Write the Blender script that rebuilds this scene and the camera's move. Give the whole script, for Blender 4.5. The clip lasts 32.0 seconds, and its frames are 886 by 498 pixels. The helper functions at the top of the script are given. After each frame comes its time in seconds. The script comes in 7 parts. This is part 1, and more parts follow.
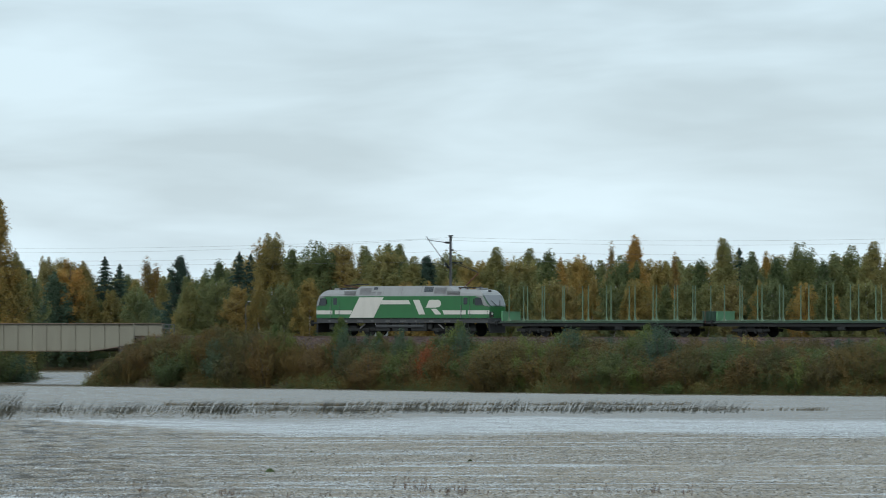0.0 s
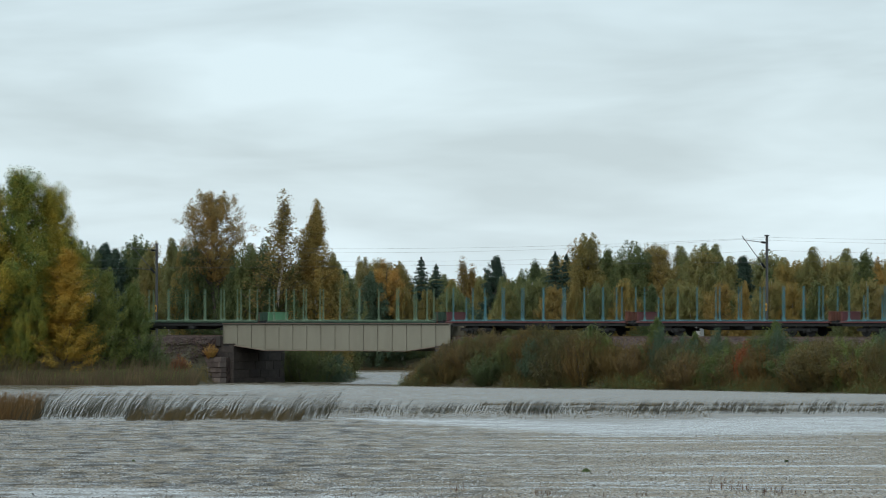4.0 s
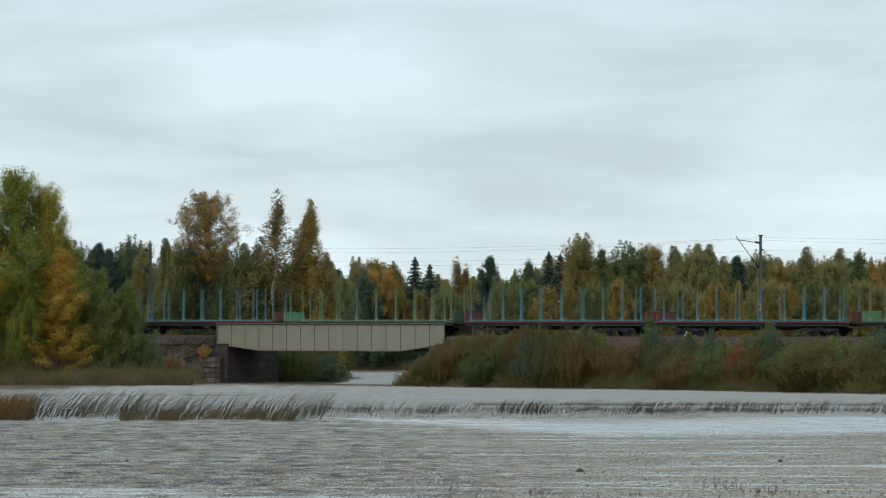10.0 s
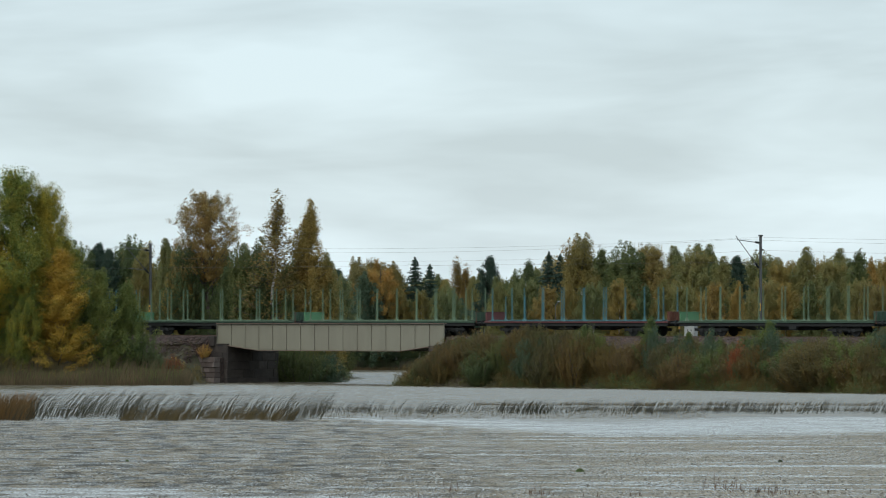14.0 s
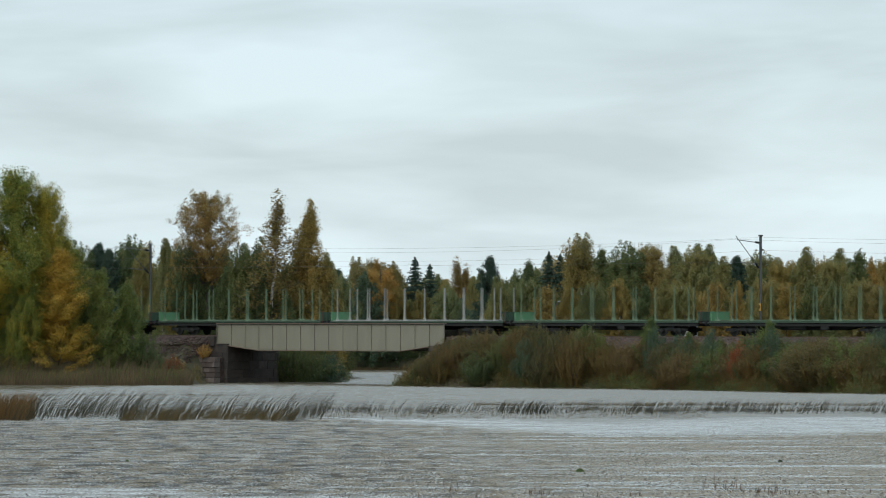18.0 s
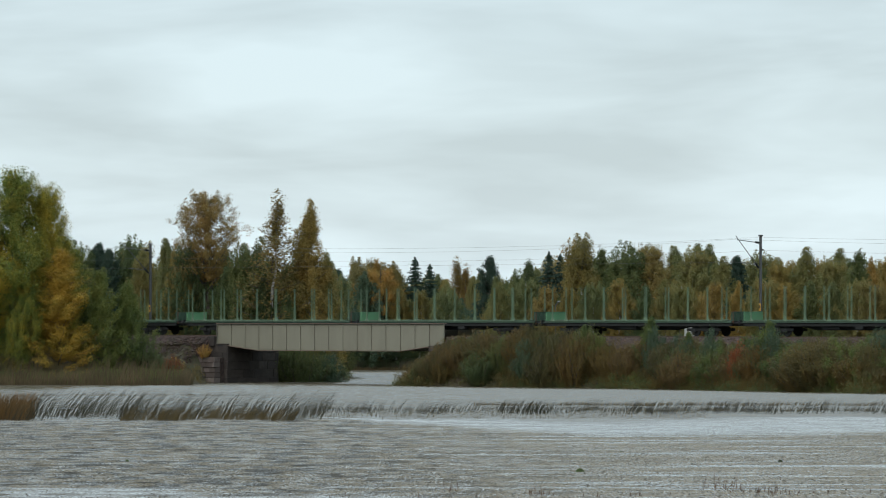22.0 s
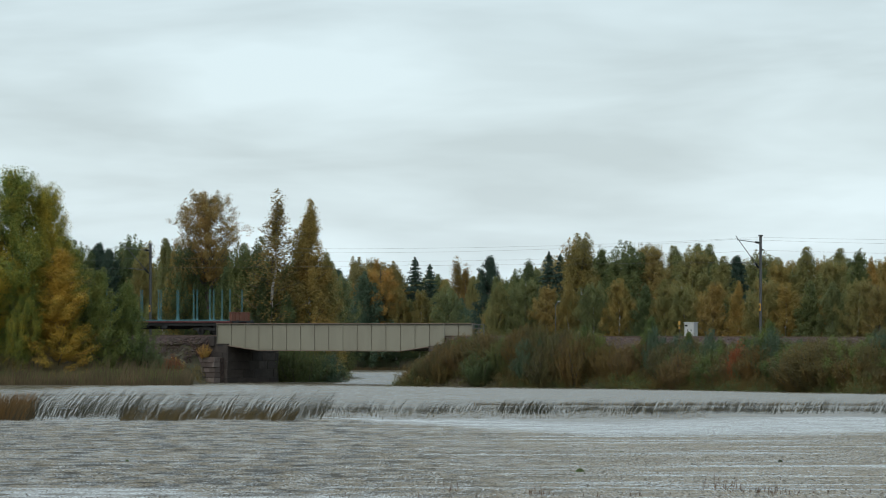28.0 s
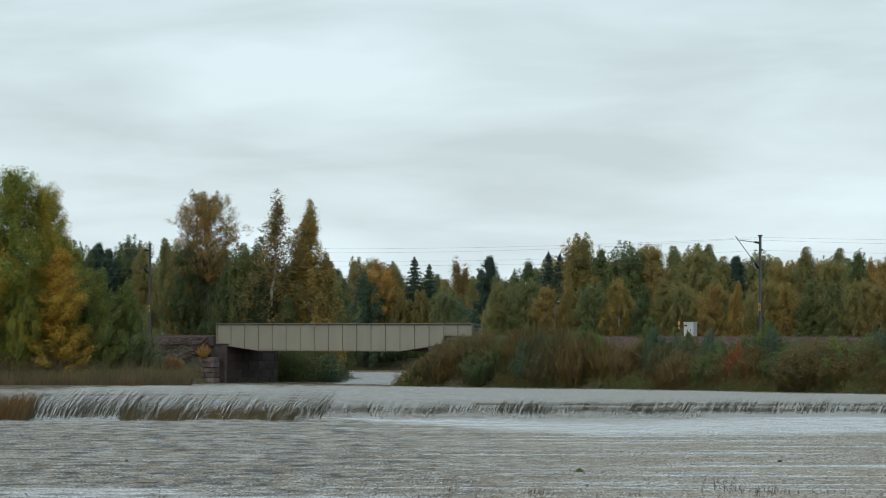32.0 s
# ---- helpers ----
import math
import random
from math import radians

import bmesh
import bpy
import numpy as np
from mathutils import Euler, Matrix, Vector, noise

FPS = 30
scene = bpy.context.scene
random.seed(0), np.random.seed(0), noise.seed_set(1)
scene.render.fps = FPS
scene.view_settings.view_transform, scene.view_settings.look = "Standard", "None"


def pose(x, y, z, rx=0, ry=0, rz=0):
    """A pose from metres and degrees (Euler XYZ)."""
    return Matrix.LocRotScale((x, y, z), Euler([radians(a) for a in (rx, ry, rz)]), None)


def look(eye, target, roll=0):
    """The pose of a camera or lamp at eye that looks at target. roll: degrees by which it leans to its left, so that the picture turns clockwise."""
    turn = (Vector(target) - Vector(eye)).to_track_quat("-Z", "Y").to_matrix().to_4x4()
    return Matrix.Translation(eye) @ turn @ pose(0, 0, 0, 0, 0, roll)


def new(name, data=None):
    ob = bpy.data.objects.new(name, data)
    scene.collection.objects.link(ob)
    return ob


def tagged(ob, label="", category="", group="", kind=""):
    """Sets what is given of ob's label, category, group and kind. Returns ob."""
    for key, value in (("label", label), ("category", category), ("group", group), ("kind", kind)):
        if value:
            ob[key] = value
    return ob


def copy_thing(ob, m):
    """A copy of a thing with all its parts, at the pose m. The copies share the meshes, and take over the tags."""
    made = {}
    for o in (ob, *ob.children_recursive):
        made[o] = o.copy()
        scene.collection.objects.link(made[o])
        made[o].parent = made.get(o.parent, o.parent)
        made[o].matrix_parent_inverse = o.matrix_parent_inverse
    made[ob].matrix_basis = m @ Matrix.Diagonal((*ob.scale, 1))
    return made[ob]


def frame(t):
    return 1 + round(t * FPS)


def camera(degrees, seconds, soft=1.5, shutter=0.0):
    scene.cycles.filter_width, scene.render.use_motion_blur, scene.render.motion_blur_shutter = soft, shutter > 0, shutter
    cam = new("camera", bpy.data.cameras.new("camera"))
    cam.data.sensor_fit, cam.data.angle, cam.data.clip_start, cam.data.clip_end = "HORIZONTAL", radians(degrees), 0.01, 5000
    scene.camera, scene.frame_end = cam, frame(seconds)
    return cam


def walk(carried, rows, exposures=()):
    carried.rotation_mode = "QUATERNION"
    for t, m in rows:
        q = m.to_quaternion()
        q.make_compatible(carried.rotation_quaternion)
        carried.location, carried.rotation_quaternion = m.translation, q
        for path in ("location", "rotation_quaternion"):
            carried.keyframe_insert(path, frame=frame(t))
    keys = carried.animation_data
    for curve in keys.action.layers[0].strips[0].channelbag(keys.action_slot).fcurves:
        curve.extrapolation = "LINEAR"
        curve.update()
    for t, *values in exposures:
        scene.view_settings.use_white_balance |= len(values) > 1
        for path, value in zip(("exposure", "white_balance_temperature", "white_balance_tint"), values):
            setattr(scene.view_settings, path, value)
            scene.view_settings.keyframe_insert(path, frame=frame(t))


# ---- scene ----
cam = camera(11.2, 32.0, soft=1.0, shutter=0.25)
EYE = Vector((0.0, 0.0, 5.5))


def aim(turn, tilt=0.895):
    """The camera's pose, turned to the right by that many degrees from its last bearing."""
    return pose(EYE.x, EYE.y, EYE.z, 90 + tilt, 0, -turn)


walk(cam, [
    (0.0, aim(3.925)), (0.25, aim(3.39)), (0.5, aim(2.845)), (0.75, aim(2.285)), (1.0, aim(1.735)),
    (1.25, aim(1.23)), (1.5, aim(0.802)), (1.75, aim(0.44)), (2.0, aim(0.152)), (2.25, aim(-0.03)),
    (2.5, aim(-0.110)), (2.75, aim(-0.128)), (3.0, aim(-0.130)), (3.5, aim(-0.107)), (4.5, aim(-0.055)),
    (5.5, aim(-0.011)), (6.5, aim(0.0)), (8.0, aim(0.0)), (20.0, aim(0.0)), (31.0, aim(0.0)), (32.0, aim(0.006)),
], exposures=[(0.0, 0.0, 6270, 10), (2.0, 0.0, 6320, 10), (6.0, 0.0, 6560, 10), (32.0, 0.0, 6560, 10)])

# ---- world and light ----
world = bpy.data.worlds.new("overcast_sky")
scene.world = world
world.use_nodes = True
wn, wl = world.node_tree.nodes, world.node_tree.links
wn.clear()
w_out = wn.new("ShaderNodeOutputWorld")
w_sky = wn.new("ShaderNodeTexSky")
w_sky.sky_type, w_sky.sun_disc = "NISHITA", False
w_sky.sun_elevation, w_sky.sun_rotation = radians(32), radians(200)
w_bg1 = wn.new("ShaderNodeBackground")
w_bg1.inputs["Strength"].default_value = 0.016
wl.new(w_sky.outputs[0], w_bg1.inputs["Color"])
w_tc = wn.new("ShaderNodeTexCoord")
w_map = wn.new("ShaderNodeMapping")
w_map.inputs["Scale"].default_value = (12.5, 5, 62)
w_map.inputs["Location"].default_value = (2.32, 0.4, 1.3)
wl.new(w_tc.outputs["Generated"], w_map.inputs["Vector"])
w_no = wn.new("ShaderNodeTexNoise")
w_no.inputs["Scale"].default_value = 1.0
w_no.inputs["Detail"].default_value = 4
w_no.inputs["Roughness"].default_value = 0.5
w_no.inputs["Distortion"].default_value = 0.25
wl.new(w_map.outputs[0], w_no.inputs["Vector"])
w_ramp = wn.new("ShaderNodeValToRGB")
w_ramp.color_ramp.elements[0].position, w_ramp.color_ramp.elements[0].color = 0.34, (0.452, 0.545, 0.590, 1)
w_ramp.color_ramp.elements[1].position, w_ramp.color_ramp.elements[1].color = 0.67, (0.612, 0.739, 0.799, 1)
wl.new(w_no.outputs["Fac"], w_ramp.inputs[0])
w_bg2 = wn.new("ShaderNodeBackground")
# an overcast sky is brightest overhead
w_sep = wn.new("ShaderNodeSeparateXYZ")
wl.new(w_tc.outputs["Generated"], w_sep.inputs[0])
w_up = wn.new("ShaderNodeMapRange")
w_up.inputs["From Min"].default_value, w_up.inputs["From Max"].default_value = 0.08, 1.0
w_up.inputs["To Min"].default_value, w_up.inputs["To Max"].default_value = 1.045, 2.3
wl.new(w_sep.outputs["Z"], w_up.inputs["Value"])
# and it is thinner, so lighter, low over the horizon
w_low = wn.new("ShaderNodeMapRange")
w_low.inputs["From Min"].default_value, w_low.inputs["From Max"].default_value = 0.010, 0.034
w_low.inputs["To Min"].default_value, w_low.inputs["To Max"].default_value = 0.20, 0.0
wl.new(w_sep.outputs["Z"], w_low.inputs["Value"])
w_sum = wn.new("ShaderNodeMath")
w_sum.operation = "ADD"
wl.new(w_up.outputs[0], w_sum.inputs[0])
wl.new(w_low.outputs[0], w_sum.inputs[1])
wl.new(w_sum.outputs[0], w_bg2.inputs["Strength"])
wl.new(w_ramp.outputs[0], w_bg2.inputs["Color"])
w_add = wn.new("ShaderNodeAddShader")
wl.new(w_bg1.outputs[0], w_add.inputs[0])
wl.new(w_bg2.outputs[0], w_add.inputs[1])
wl.new(w_add.outputs[0], w_out.inputs["Surface"])

sun = new("sun", bpy.data.lights.new("sun", "SUN"))
sun.data.energy, sun.data.angle, sun.data.color = 1.3, radians(30), (1.0, 0.95, 0.88)
sun.matrix_world = look((-50, -80, 75), (0, 0, 0))

# ---- materials ----


def node_mat(name):
    m = bpy.data.materials.new(name)
    m.use_nodes = True
    nt = m.node_tree
    return m, nt, nt.nodes["Principled BSDF"]


def ramp_node(nt, fac, stops):
    r = nt.nodes.new("ShaderNodeValToRGB")
    els = r.color_ramp.elements
    while len(els) < len(stops):
        els.new(0.5)
    for e, (p, c) in zip(els, stops):
        e.position, e.color = p, (*c, 1)
    nt.links.new(fac, r.inputs[0])
    return r.outputs[0]


def noise_node(nt, scale, detail=4, rough=0.55, vec=None, stretch=None):
    n = nt.nodes.new("ShaderNodeTexNoise")
    n.inputs["Scale"].default_value, n.inputs["Detail"].default_value, n.inputs["Roughness"].default_value = scale, detail, rough
    if vec is None:
        vec = nt.nodes.new("ShaderNodeTexCoord").outputs["Object"]
    if stretch:
        mp = nt.nodes.new("ShaderNodeMapping")
        mp.inputs["Scale"].default_value = stretch
        nt.links.new(vec, mp.inputs["Vector"])
        vec = mp.outputs[0]
    nt.links.new(vec, n.inputs["Vector"])
    return n.outputs["Fac"]


def mix_node(nt, fac, a, b, mode="MIX"):
    m = nt.nodes.new("ShaderNodeMix")
    m.data_type, m.blend_type = "RGBA", mode
    for sock, v in ((m.inputs[0], fac), (m.inputs[6], a), (m.inputs[7], b)):
        if isinstance(v, (int, float)):
            sock.default_value = v
        elif isinstance(v, tuple):
            sock.default_value = (*v, 1)
        else:
            nt.links.new(v, sock)
    return m.outputs[2]


def bump_node(nt, height, strength, distance):
    b = nt.nodes.new("ShaderNodeBump")
    b.inputs["Strength"].default_value, b.inputs["Distance"].default_value = strength, distance
    nt.links.new(height, b.inputs["Height"])
    return b.outputs[0]


def worn(name, col, dirt, rough=0.55, metal=0.0, amount=0.5, scale=1.4, grain=14.0, streak=(1, 1, 0.25), bump=0.01):
    """Paint or metal with stains at a large scale and grain at a small one."""
    m, nt, p = node_mat(name)
    big = noise_node(nt, scale, 5, 0.6, stretch=streak)
    small = noise_node(nt, grain, 3)
    c = mix_node(nt, ramp_fac(nt, big, 0.45, 0.75, amount), col, dirt)
    c = mix_node(nt, ramp_fac(nt, small, 0.35, 0.8, 0.35), c, dirt)
    nt.links.new(c, p.inputs["Base Color"])
    p.inputs["Roughness"].default_value, p.inputs["Metallic"].default_value = rough, metal
    nt.links.new(bump_node(nt, small, 0.4, bump), p.inputs["Normal"])
    return m


def ramp_fac(nt, fac, lo, hi, top=1.0):
    m = nt.nodes.new("ShaderNodeMapRange")
    m.inputs["From Min"].default_value, m.inputs["From Max"].default_value, m.inputs["To Max"].default_value = lo, hi, top
    nt.links.new(fac, m.inputs["Value"])
    return m.outputs[0]


def leaf_mat(name, stops, spread=0.5):
    """Leaves: a tone for each leaf, moved by a tone for the whole plant and by a patchy noise."""
    m, nt, p = node_mat(name)
    geo = nt.nodes.new("ShaderNodeNewGeometry")
    inf = nt.nodes.new("ShaderNodeObjectInfo")
    patch = noise_node(nt, 0.45, 3)
    a = nt.nodes.new("ShaderNodeMath")
    a.operation = "MULTIPLY_ADD"
    nt.links.new(geo.outputs["Random Per Island"], a.inputs[0])
    a.inputs[1].default_value = 0.26
    b = nt.nodes.new("ShaderNodeMath")
    b.operation = "MULTIPLY_ADD"
    nt.links.new(patch, b.inputs[0])
    b.inputs[1].default_value = 0.9
    b.inputs[2].default_value = -0.27
    nt.links.new(b.outputs[0], a.inputs[2])
    c = nt.nodes.new("ShaderNodeMath")
    c.operation = "MULTIPLY_ADD"
    nt.links.new(inf.outputs["Random"], c.inputs[0])
    c.inputs[1].default_value = spread
    nt.links.new(a.outputs[0], c.inputs[2])
    col = ramp_node(nt, c.outputs[0], stops)
    nt.links.new(col, p.inputs["Base Color"])
    p.inputs["Roughness"].default_value = 0.65
    p.inputs["Specular IOR Level"].default_value = 0.25
    tr = nt.nodes.new("ShaderNodeBsdfTranslucent")
    nt.links.new(col, tr.inputs["Color"])
    mx = nt.nodes.new("ShaderNodeMixShader")
    mx.inputs[0].default_value = 0.47
    nt.links.new(p.outputs[0], mx.inputs[1])
    nt.links.new(tr.outputs[0], mx.inputs[2])
    nt.links.new(mx.outputs[0], nt.nodes["Material Output"].inputs["Surface"])
    return m


M_LEAF = {
    "gold": leaf_mat("leaf_gold", [(0.1, (0.114, 0.115, 0.049)), (0.45, (0.210, 0.169, 0.053)), (0.75, (0.300, 0.206, 0.056)), (1.0, (0.327, 0.182, 0.053))]),
    "olive": leaf_mat("leaf_olive", [(0.1, (0.089, 0.119, 0.056)), (0.5, (0.157, 0.168, 0.064)), (0.8, (0.223, 0.195, 0.067)), (1.0, (0.252, 0.179, 0.063))]),
    "green": leaf_mat("leaf_green", [(0.1, (0.059, 0.084, 0.039)), (0.6, (0.095, 0.122, 0.047)), (1.0, (0.160, 0.155, 0.048))]),
    "blue": leaf_mat("leaf_bluegreen", [(0.1, (0.048, 0.079, 0.053)), (0.7, (0.079, 0.118, 0.069)), (1.0, (0.120, 0.143, 0.069))]),
    "rust": leaf_mat("leaf_rust", [(0.1, (0.144, 0.137, 0.052)), (0.5, (0.288, 0.201, 0.056)), (1.0, (0.437, 0.221, 0.054))]),
    "bronze": leaf_mat("leaf_bronze", [(0.1, (0.117, 0.122, 0.058)), (0.5, (0.204, 0.168, 0.059)), (1.0, (0.319, 0.203, 0.059))]),
    "copper": leaf_mat("leaf_copper", [(0.1, (0.103, 0.104, 0.048)), (0.45, (0.202, 0.151, 0.051)), (1.0, (0.335, 0.176, 0.051))]),
    "red": leaf_mat("leaf_red", [(0.1, (0.110, 0.055, 0.029)), (0.6, (0.242, 0.077, 0.029)), (1.0, (0.341, 0.099, 0.029))]),
    "brown": leaf_mat("leaf_brown", [(0.1, (0.071, 0.070, 0.029)), (0.5, (0.118, 0.096, 0.038)), (1.0, (0.161, 0.100, 0.038))], 0.65),
    "shrub": leaf_mat("leaf_shrub", [(0.1, (0.053, 0.058, 0.027)), (0.5, (0.101, 0.087, 0.033)), (1.0, (0.163, 0.108, 0.033))], 0.65),
    "shrub_rust": leaf_mat("leaf_shrub_rust", [(0.1, (0.067, 0.072, 0.027)), (0.5, (0.110, 0.092, 0.032)), (1.0, (0.162, 0.098, 0.030))], 0.65),
    "autumn": leaf_mat("leaf_autumn", [(0.12, (0.085, 0.128, 0.034)), (0.34, (0.160, 0.189, 0.037)), (0.54, (0.356, 0.279, 0.039)), (1.0, (0.511, 0.303, 0.039))], 0.3),
    "amber": leaf_mat("leaf_amber", [(0.1, (0.119, 0.127, 0.033)), (0.35, (0.314, 0.221, 0.037)), (0.7, (0.484, 0.279, 0.040)), (1.0, (0.532, 0.265, 0.040))], 0.3),
    "fresh": leaf_mat("leaf_fresh", [(0.1, (0.058, 0.093, 0.037)), (0.5, (0.113, 0.146, 0.041)), (0.8, (0.191, 0.194, 0.046)), (1.0, (0.279, 0.229, 0.048))], 0.3),
    "needle": leaf_mat("needle_dark", [(0.1, (0.025, 0.048, 0.037)), (0.7, (0.041, 0.071, 0.050)), (1.0, (0.064, 0.088, 0.053))]),
}
M_BARK = worn("bark", (0.09, 0.075, 0.06), (0.04, 0.035, 0.03), 0.9, scale=2, grain=9, streak=(4, 4, 0.7), bump=0.03)
M_BIRCH = worn("birch_bark", (0.5, 0.48, 0.45), (0.08, 0.07, 0.06), 0.8, scale=2.5, grain=6, streak=(1, 1, 3), bump=0.01)
M_GREEN = worn("loco_green", (0.017, 0.108, 0.030), (0.017, 0.078, 0.027), 0.35, amount=0.4)
M_LGREY = worn("loco_roof_grey", (0.20, 0.205, 0.20), (0.13, 0.13, 0.125), 0.5)
M_LWHITE = worn("loco_white", (0.47, 0.455, 0.41), (0.35, 0.335, 0.30), 0.4)
M_LDARK = worn("underframe_dark", (0.013, 0.015, 0.015), (0.022, 0.020, 0.018), 0.95)
M_SKIRT = worn("skirt_grey", (0.036, 0.039, 0.041), (0.028, 0.026, 0.024), 0.8)
M_GLASS, _nt, _p = node_mat("dark_glass")
_p.inputs["Base Color"].default_value = (0.02, 0.025, 0.03, 1)
_p.inputs["Roughness"].default_value = 0.08
M_SCREEN, _nt, _p = node_mat("windscreen_glass")
_p.inputs["Base Color"].default_value = (0.10, 0.105, 0.11, 1)
_p.inputs["Roughness"].default_value = 0.12
M_GRILLE = worn("grille_grey", (0.16, 0.16, 0.16), (0.08, 0.08, 0.08), 0.6, grain=30)
M_WGREEN = worn("wagon_green", (0.075, 0.22, 0.105), (0.09, 0.15, 0.08), 0.55, amount=0.6)
M_WBLUE = worn("stake_blue", (0.036, 0.128, 0.142), (0.06, 0.105, 0.105), 0.55, amount=0.6)
M_WPALE = worn("stake_pale_green", (0.085, 0.138, 0.078), (0.075, 0.105, 0.066), 0.6, amount=0.6)
M_WZINC = worn("stake_galvanised", (0.25, 0.255, 0.235), (0.17, 0.165, 0.15), 0.5, amount=0.5)
M_WRED = worn("wagon_red", (0.115, 0.028, 0.029), (0.07, 0.032, 0.028), 0.6, amount=0.6)
M_WRUST = worn("end_rust", (0.13, 0.045, 0.025), (0.07, 0.035, 0.025), 0.75, amount=0.7)
M_WDGREEN = worn("frame_dark_green", (0.035, 0.075, 0.045), (0.03, 0.035, 0.03), 0.65, amount=0.6)
M_YELLOW = worn("signal_yellow", (0.36, 0.20, 0.03), (0.22, 0.13, 0.03), 0.5)
M_BRIDGE = worn("bridge_paint", (0.182, 0.174, 0.132), (0.128, 0.117, 0.088), 0.6, amount=0.55, scale=0.8, streak=(1, 1, 0.3))
M_BRUST = worn("bridge_rust", (0.15, 0.11, 0.085), (0.11, 0.065, 0.045), 0.85, amount=0.6)
M_STEEL = worn("mast_zinc", (0.095, 0.098, 0.10), (0.055, 0.055, 0.055), 0.55, 0.3)
M_RAIL = worn("rail_steel", (0.13, 0.09, 0.07), (0.06, 0.045, 0.04), 0.5, 0.4)
M_WIRE = worn("wire_copper", (0.10, 0.11, 0.11), (0.06, 0.065, 0.065), 0.6)
M_WCAB = worn("cabinet_white", (0.36, 0.37, 0.36), (0.27, 0.27, 0.25), 0.5)
M_SLEEPER = worn("sleeper_concrete", (0.25, 0.23, 0.21), (0.15, 0.13, 0.12), 0.9)
M_REED = leaf_mat("reed_stem", [(0.1, (0.05, 0.046, 0.026)), (0.5, (0.12, 0.090, 0.050)), (1.0, (0.26, 0.185, 0.10))], 0.2)
M_BULRUSH = leaf_mat("bulrush_stem", [(0.1, (0.022, 0.024, 0.017)), (0.6, (0.045, 0.042, 0.027)), (1.0, (0.09, 0.068, 0.034))], 0.2)
M_BULRUSHB = leaf_mat("bulrush_brown", [(0.1, (0.05, 0.042, 0.02)), (0.6, (0.11, 0.075, 0.03)), (1.0, (0.19, 0.11, 0.035))], 0.2)
M_ORANGE = leaf_mat("bulrush_orange", [(0.1, (0.060, 0.040, 0.019)), (0.6, (0.128, 0.075, 0.028)), (1.0, (0.212, 0.114, 0.038))], 0.2)
M_LITTER = leaf_mat("floating_leaf", [(0.1, (0.028, 0.025, 0.019)), (0.6, (0.070, 0.058, 0.040)), (1.0, (0.17, 0.125, 0.08))], 0.2)
M_PAD = leaf_mat("lily_leaf", [(0.1, (0.04, 0.06, 0.02)), (1.0, (0.10, 0.13, 0.035))], 0.2)
M_MARSH = leaf_mat("marsh_stem", [(0.1, (0.06, 0.036, 0.025)), (0.6, (0.11, 0.062, 0.042)), (1.0, (0.20, 0.11, 0.07))], 0.2)


def stone_mat(name, stops):
    m, nt, p = node_mat(name)
    inf = nt.nodes.new("ShaderNodeObjectInfo")
    n = noise_node(nt, 1.8, 6, 0.65)
    a = nt.nodes.new("ShaderNodeMath")
    a.operation = "MULTIPLY_ADD"
    nt.links.new(inf.outputs["Random"], a.inputs[0])
    a.inputs[1].default_value = 0.5
    nt.links.new(ramp_fac(nt, n, 0.25, 0.8, 0.6), a.inputs[2])
    nt.links.new(ramp_node(nt, a.outputs[0], stops), p.inputs["Base Color"])
    p.inputs["Roughness"].default_value = 0.9
    nt.links.new(bump_node(nt, noise_node(nt, 9, 5), 0.8, 0.05), p.inputs["Normal"])
    return m


# abutment granite: dark stone, colour lowered further for the shade under the bridge
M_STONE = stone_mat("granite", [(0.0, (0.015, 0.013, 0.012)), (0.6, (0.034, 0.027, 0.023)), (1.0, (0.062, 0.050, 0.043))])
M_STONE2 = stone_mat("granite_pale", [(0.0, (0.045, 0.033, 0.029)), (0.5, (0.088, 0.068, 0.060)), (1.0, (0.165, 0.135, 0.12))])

# ground: grass and earth with red ballast on the bank
M_GROUND, _nt, _p = node_mat("shore_ground")
_g = mix_node(_nt, ramp_fac(_nt, noise_node(_nt, 0.35, 5), 0.4, 0.65), (0.035, 0.04, 0.018), (0.06, 0.048, 0.026))
_g = mix_node(_nt, ramp_fac(_nt, noise_node(_nt, 3.0, 4), 0.4, 0.7, 0.6), _g, (0.06, 0.045, 0.03))
_nt.links.new(_g, _p.inputs["Base Color"])
_p.inputs["Roughness"].default_value = 0.95
_nt.links.new(bump_node(_nt, noise_node(_nt, 2.0, 6), 1.0, 0.25), _p.inputs["Normal"])

M_BALLAST, _nt, _p = node_mat("ballast_stone")
_v = _nt.nodes.new("ShaderNodeTexVoronoi")
_v.inputs["Scale"].default_value = 5.0
_nt.links.new(_nt.nodes.new("ShaderNodeTexCoord").outputs["Object"], _v.inputs["Vector"])
_c = _nt.nodes.new("ShaderNodeSeparateColor")
_nt.links.new(_v.outputs["Color"], _c.inputs[0])
_g = ramp_node(_nt, _c.outputs[0], [(0.0, (0.026, 0.015, 0.012)), (0.6, (0.046, 0.026, 0.021)), (1.0, (0.088, 0.052, 0.042))])
_g = mix_node(_nt, ramp_fac(_nt, noise_node(_nt, 0.5, 5), 0.45, 0.7, 0.6), _g, (0.04, 0.03, 0.025))
_nt.links.new(_g, _p.inputs["Base Color"])
_p.inputs["Roughness"].default_value = 0.95
_nt.links.new(bump_node(_nt, _v.outputs["Distance"], 1.0, 0.12), _p.inputs["Normal"])

# water: wavelets leaning to the near shore, calmer lanes, weed, murk, painted tree reflection


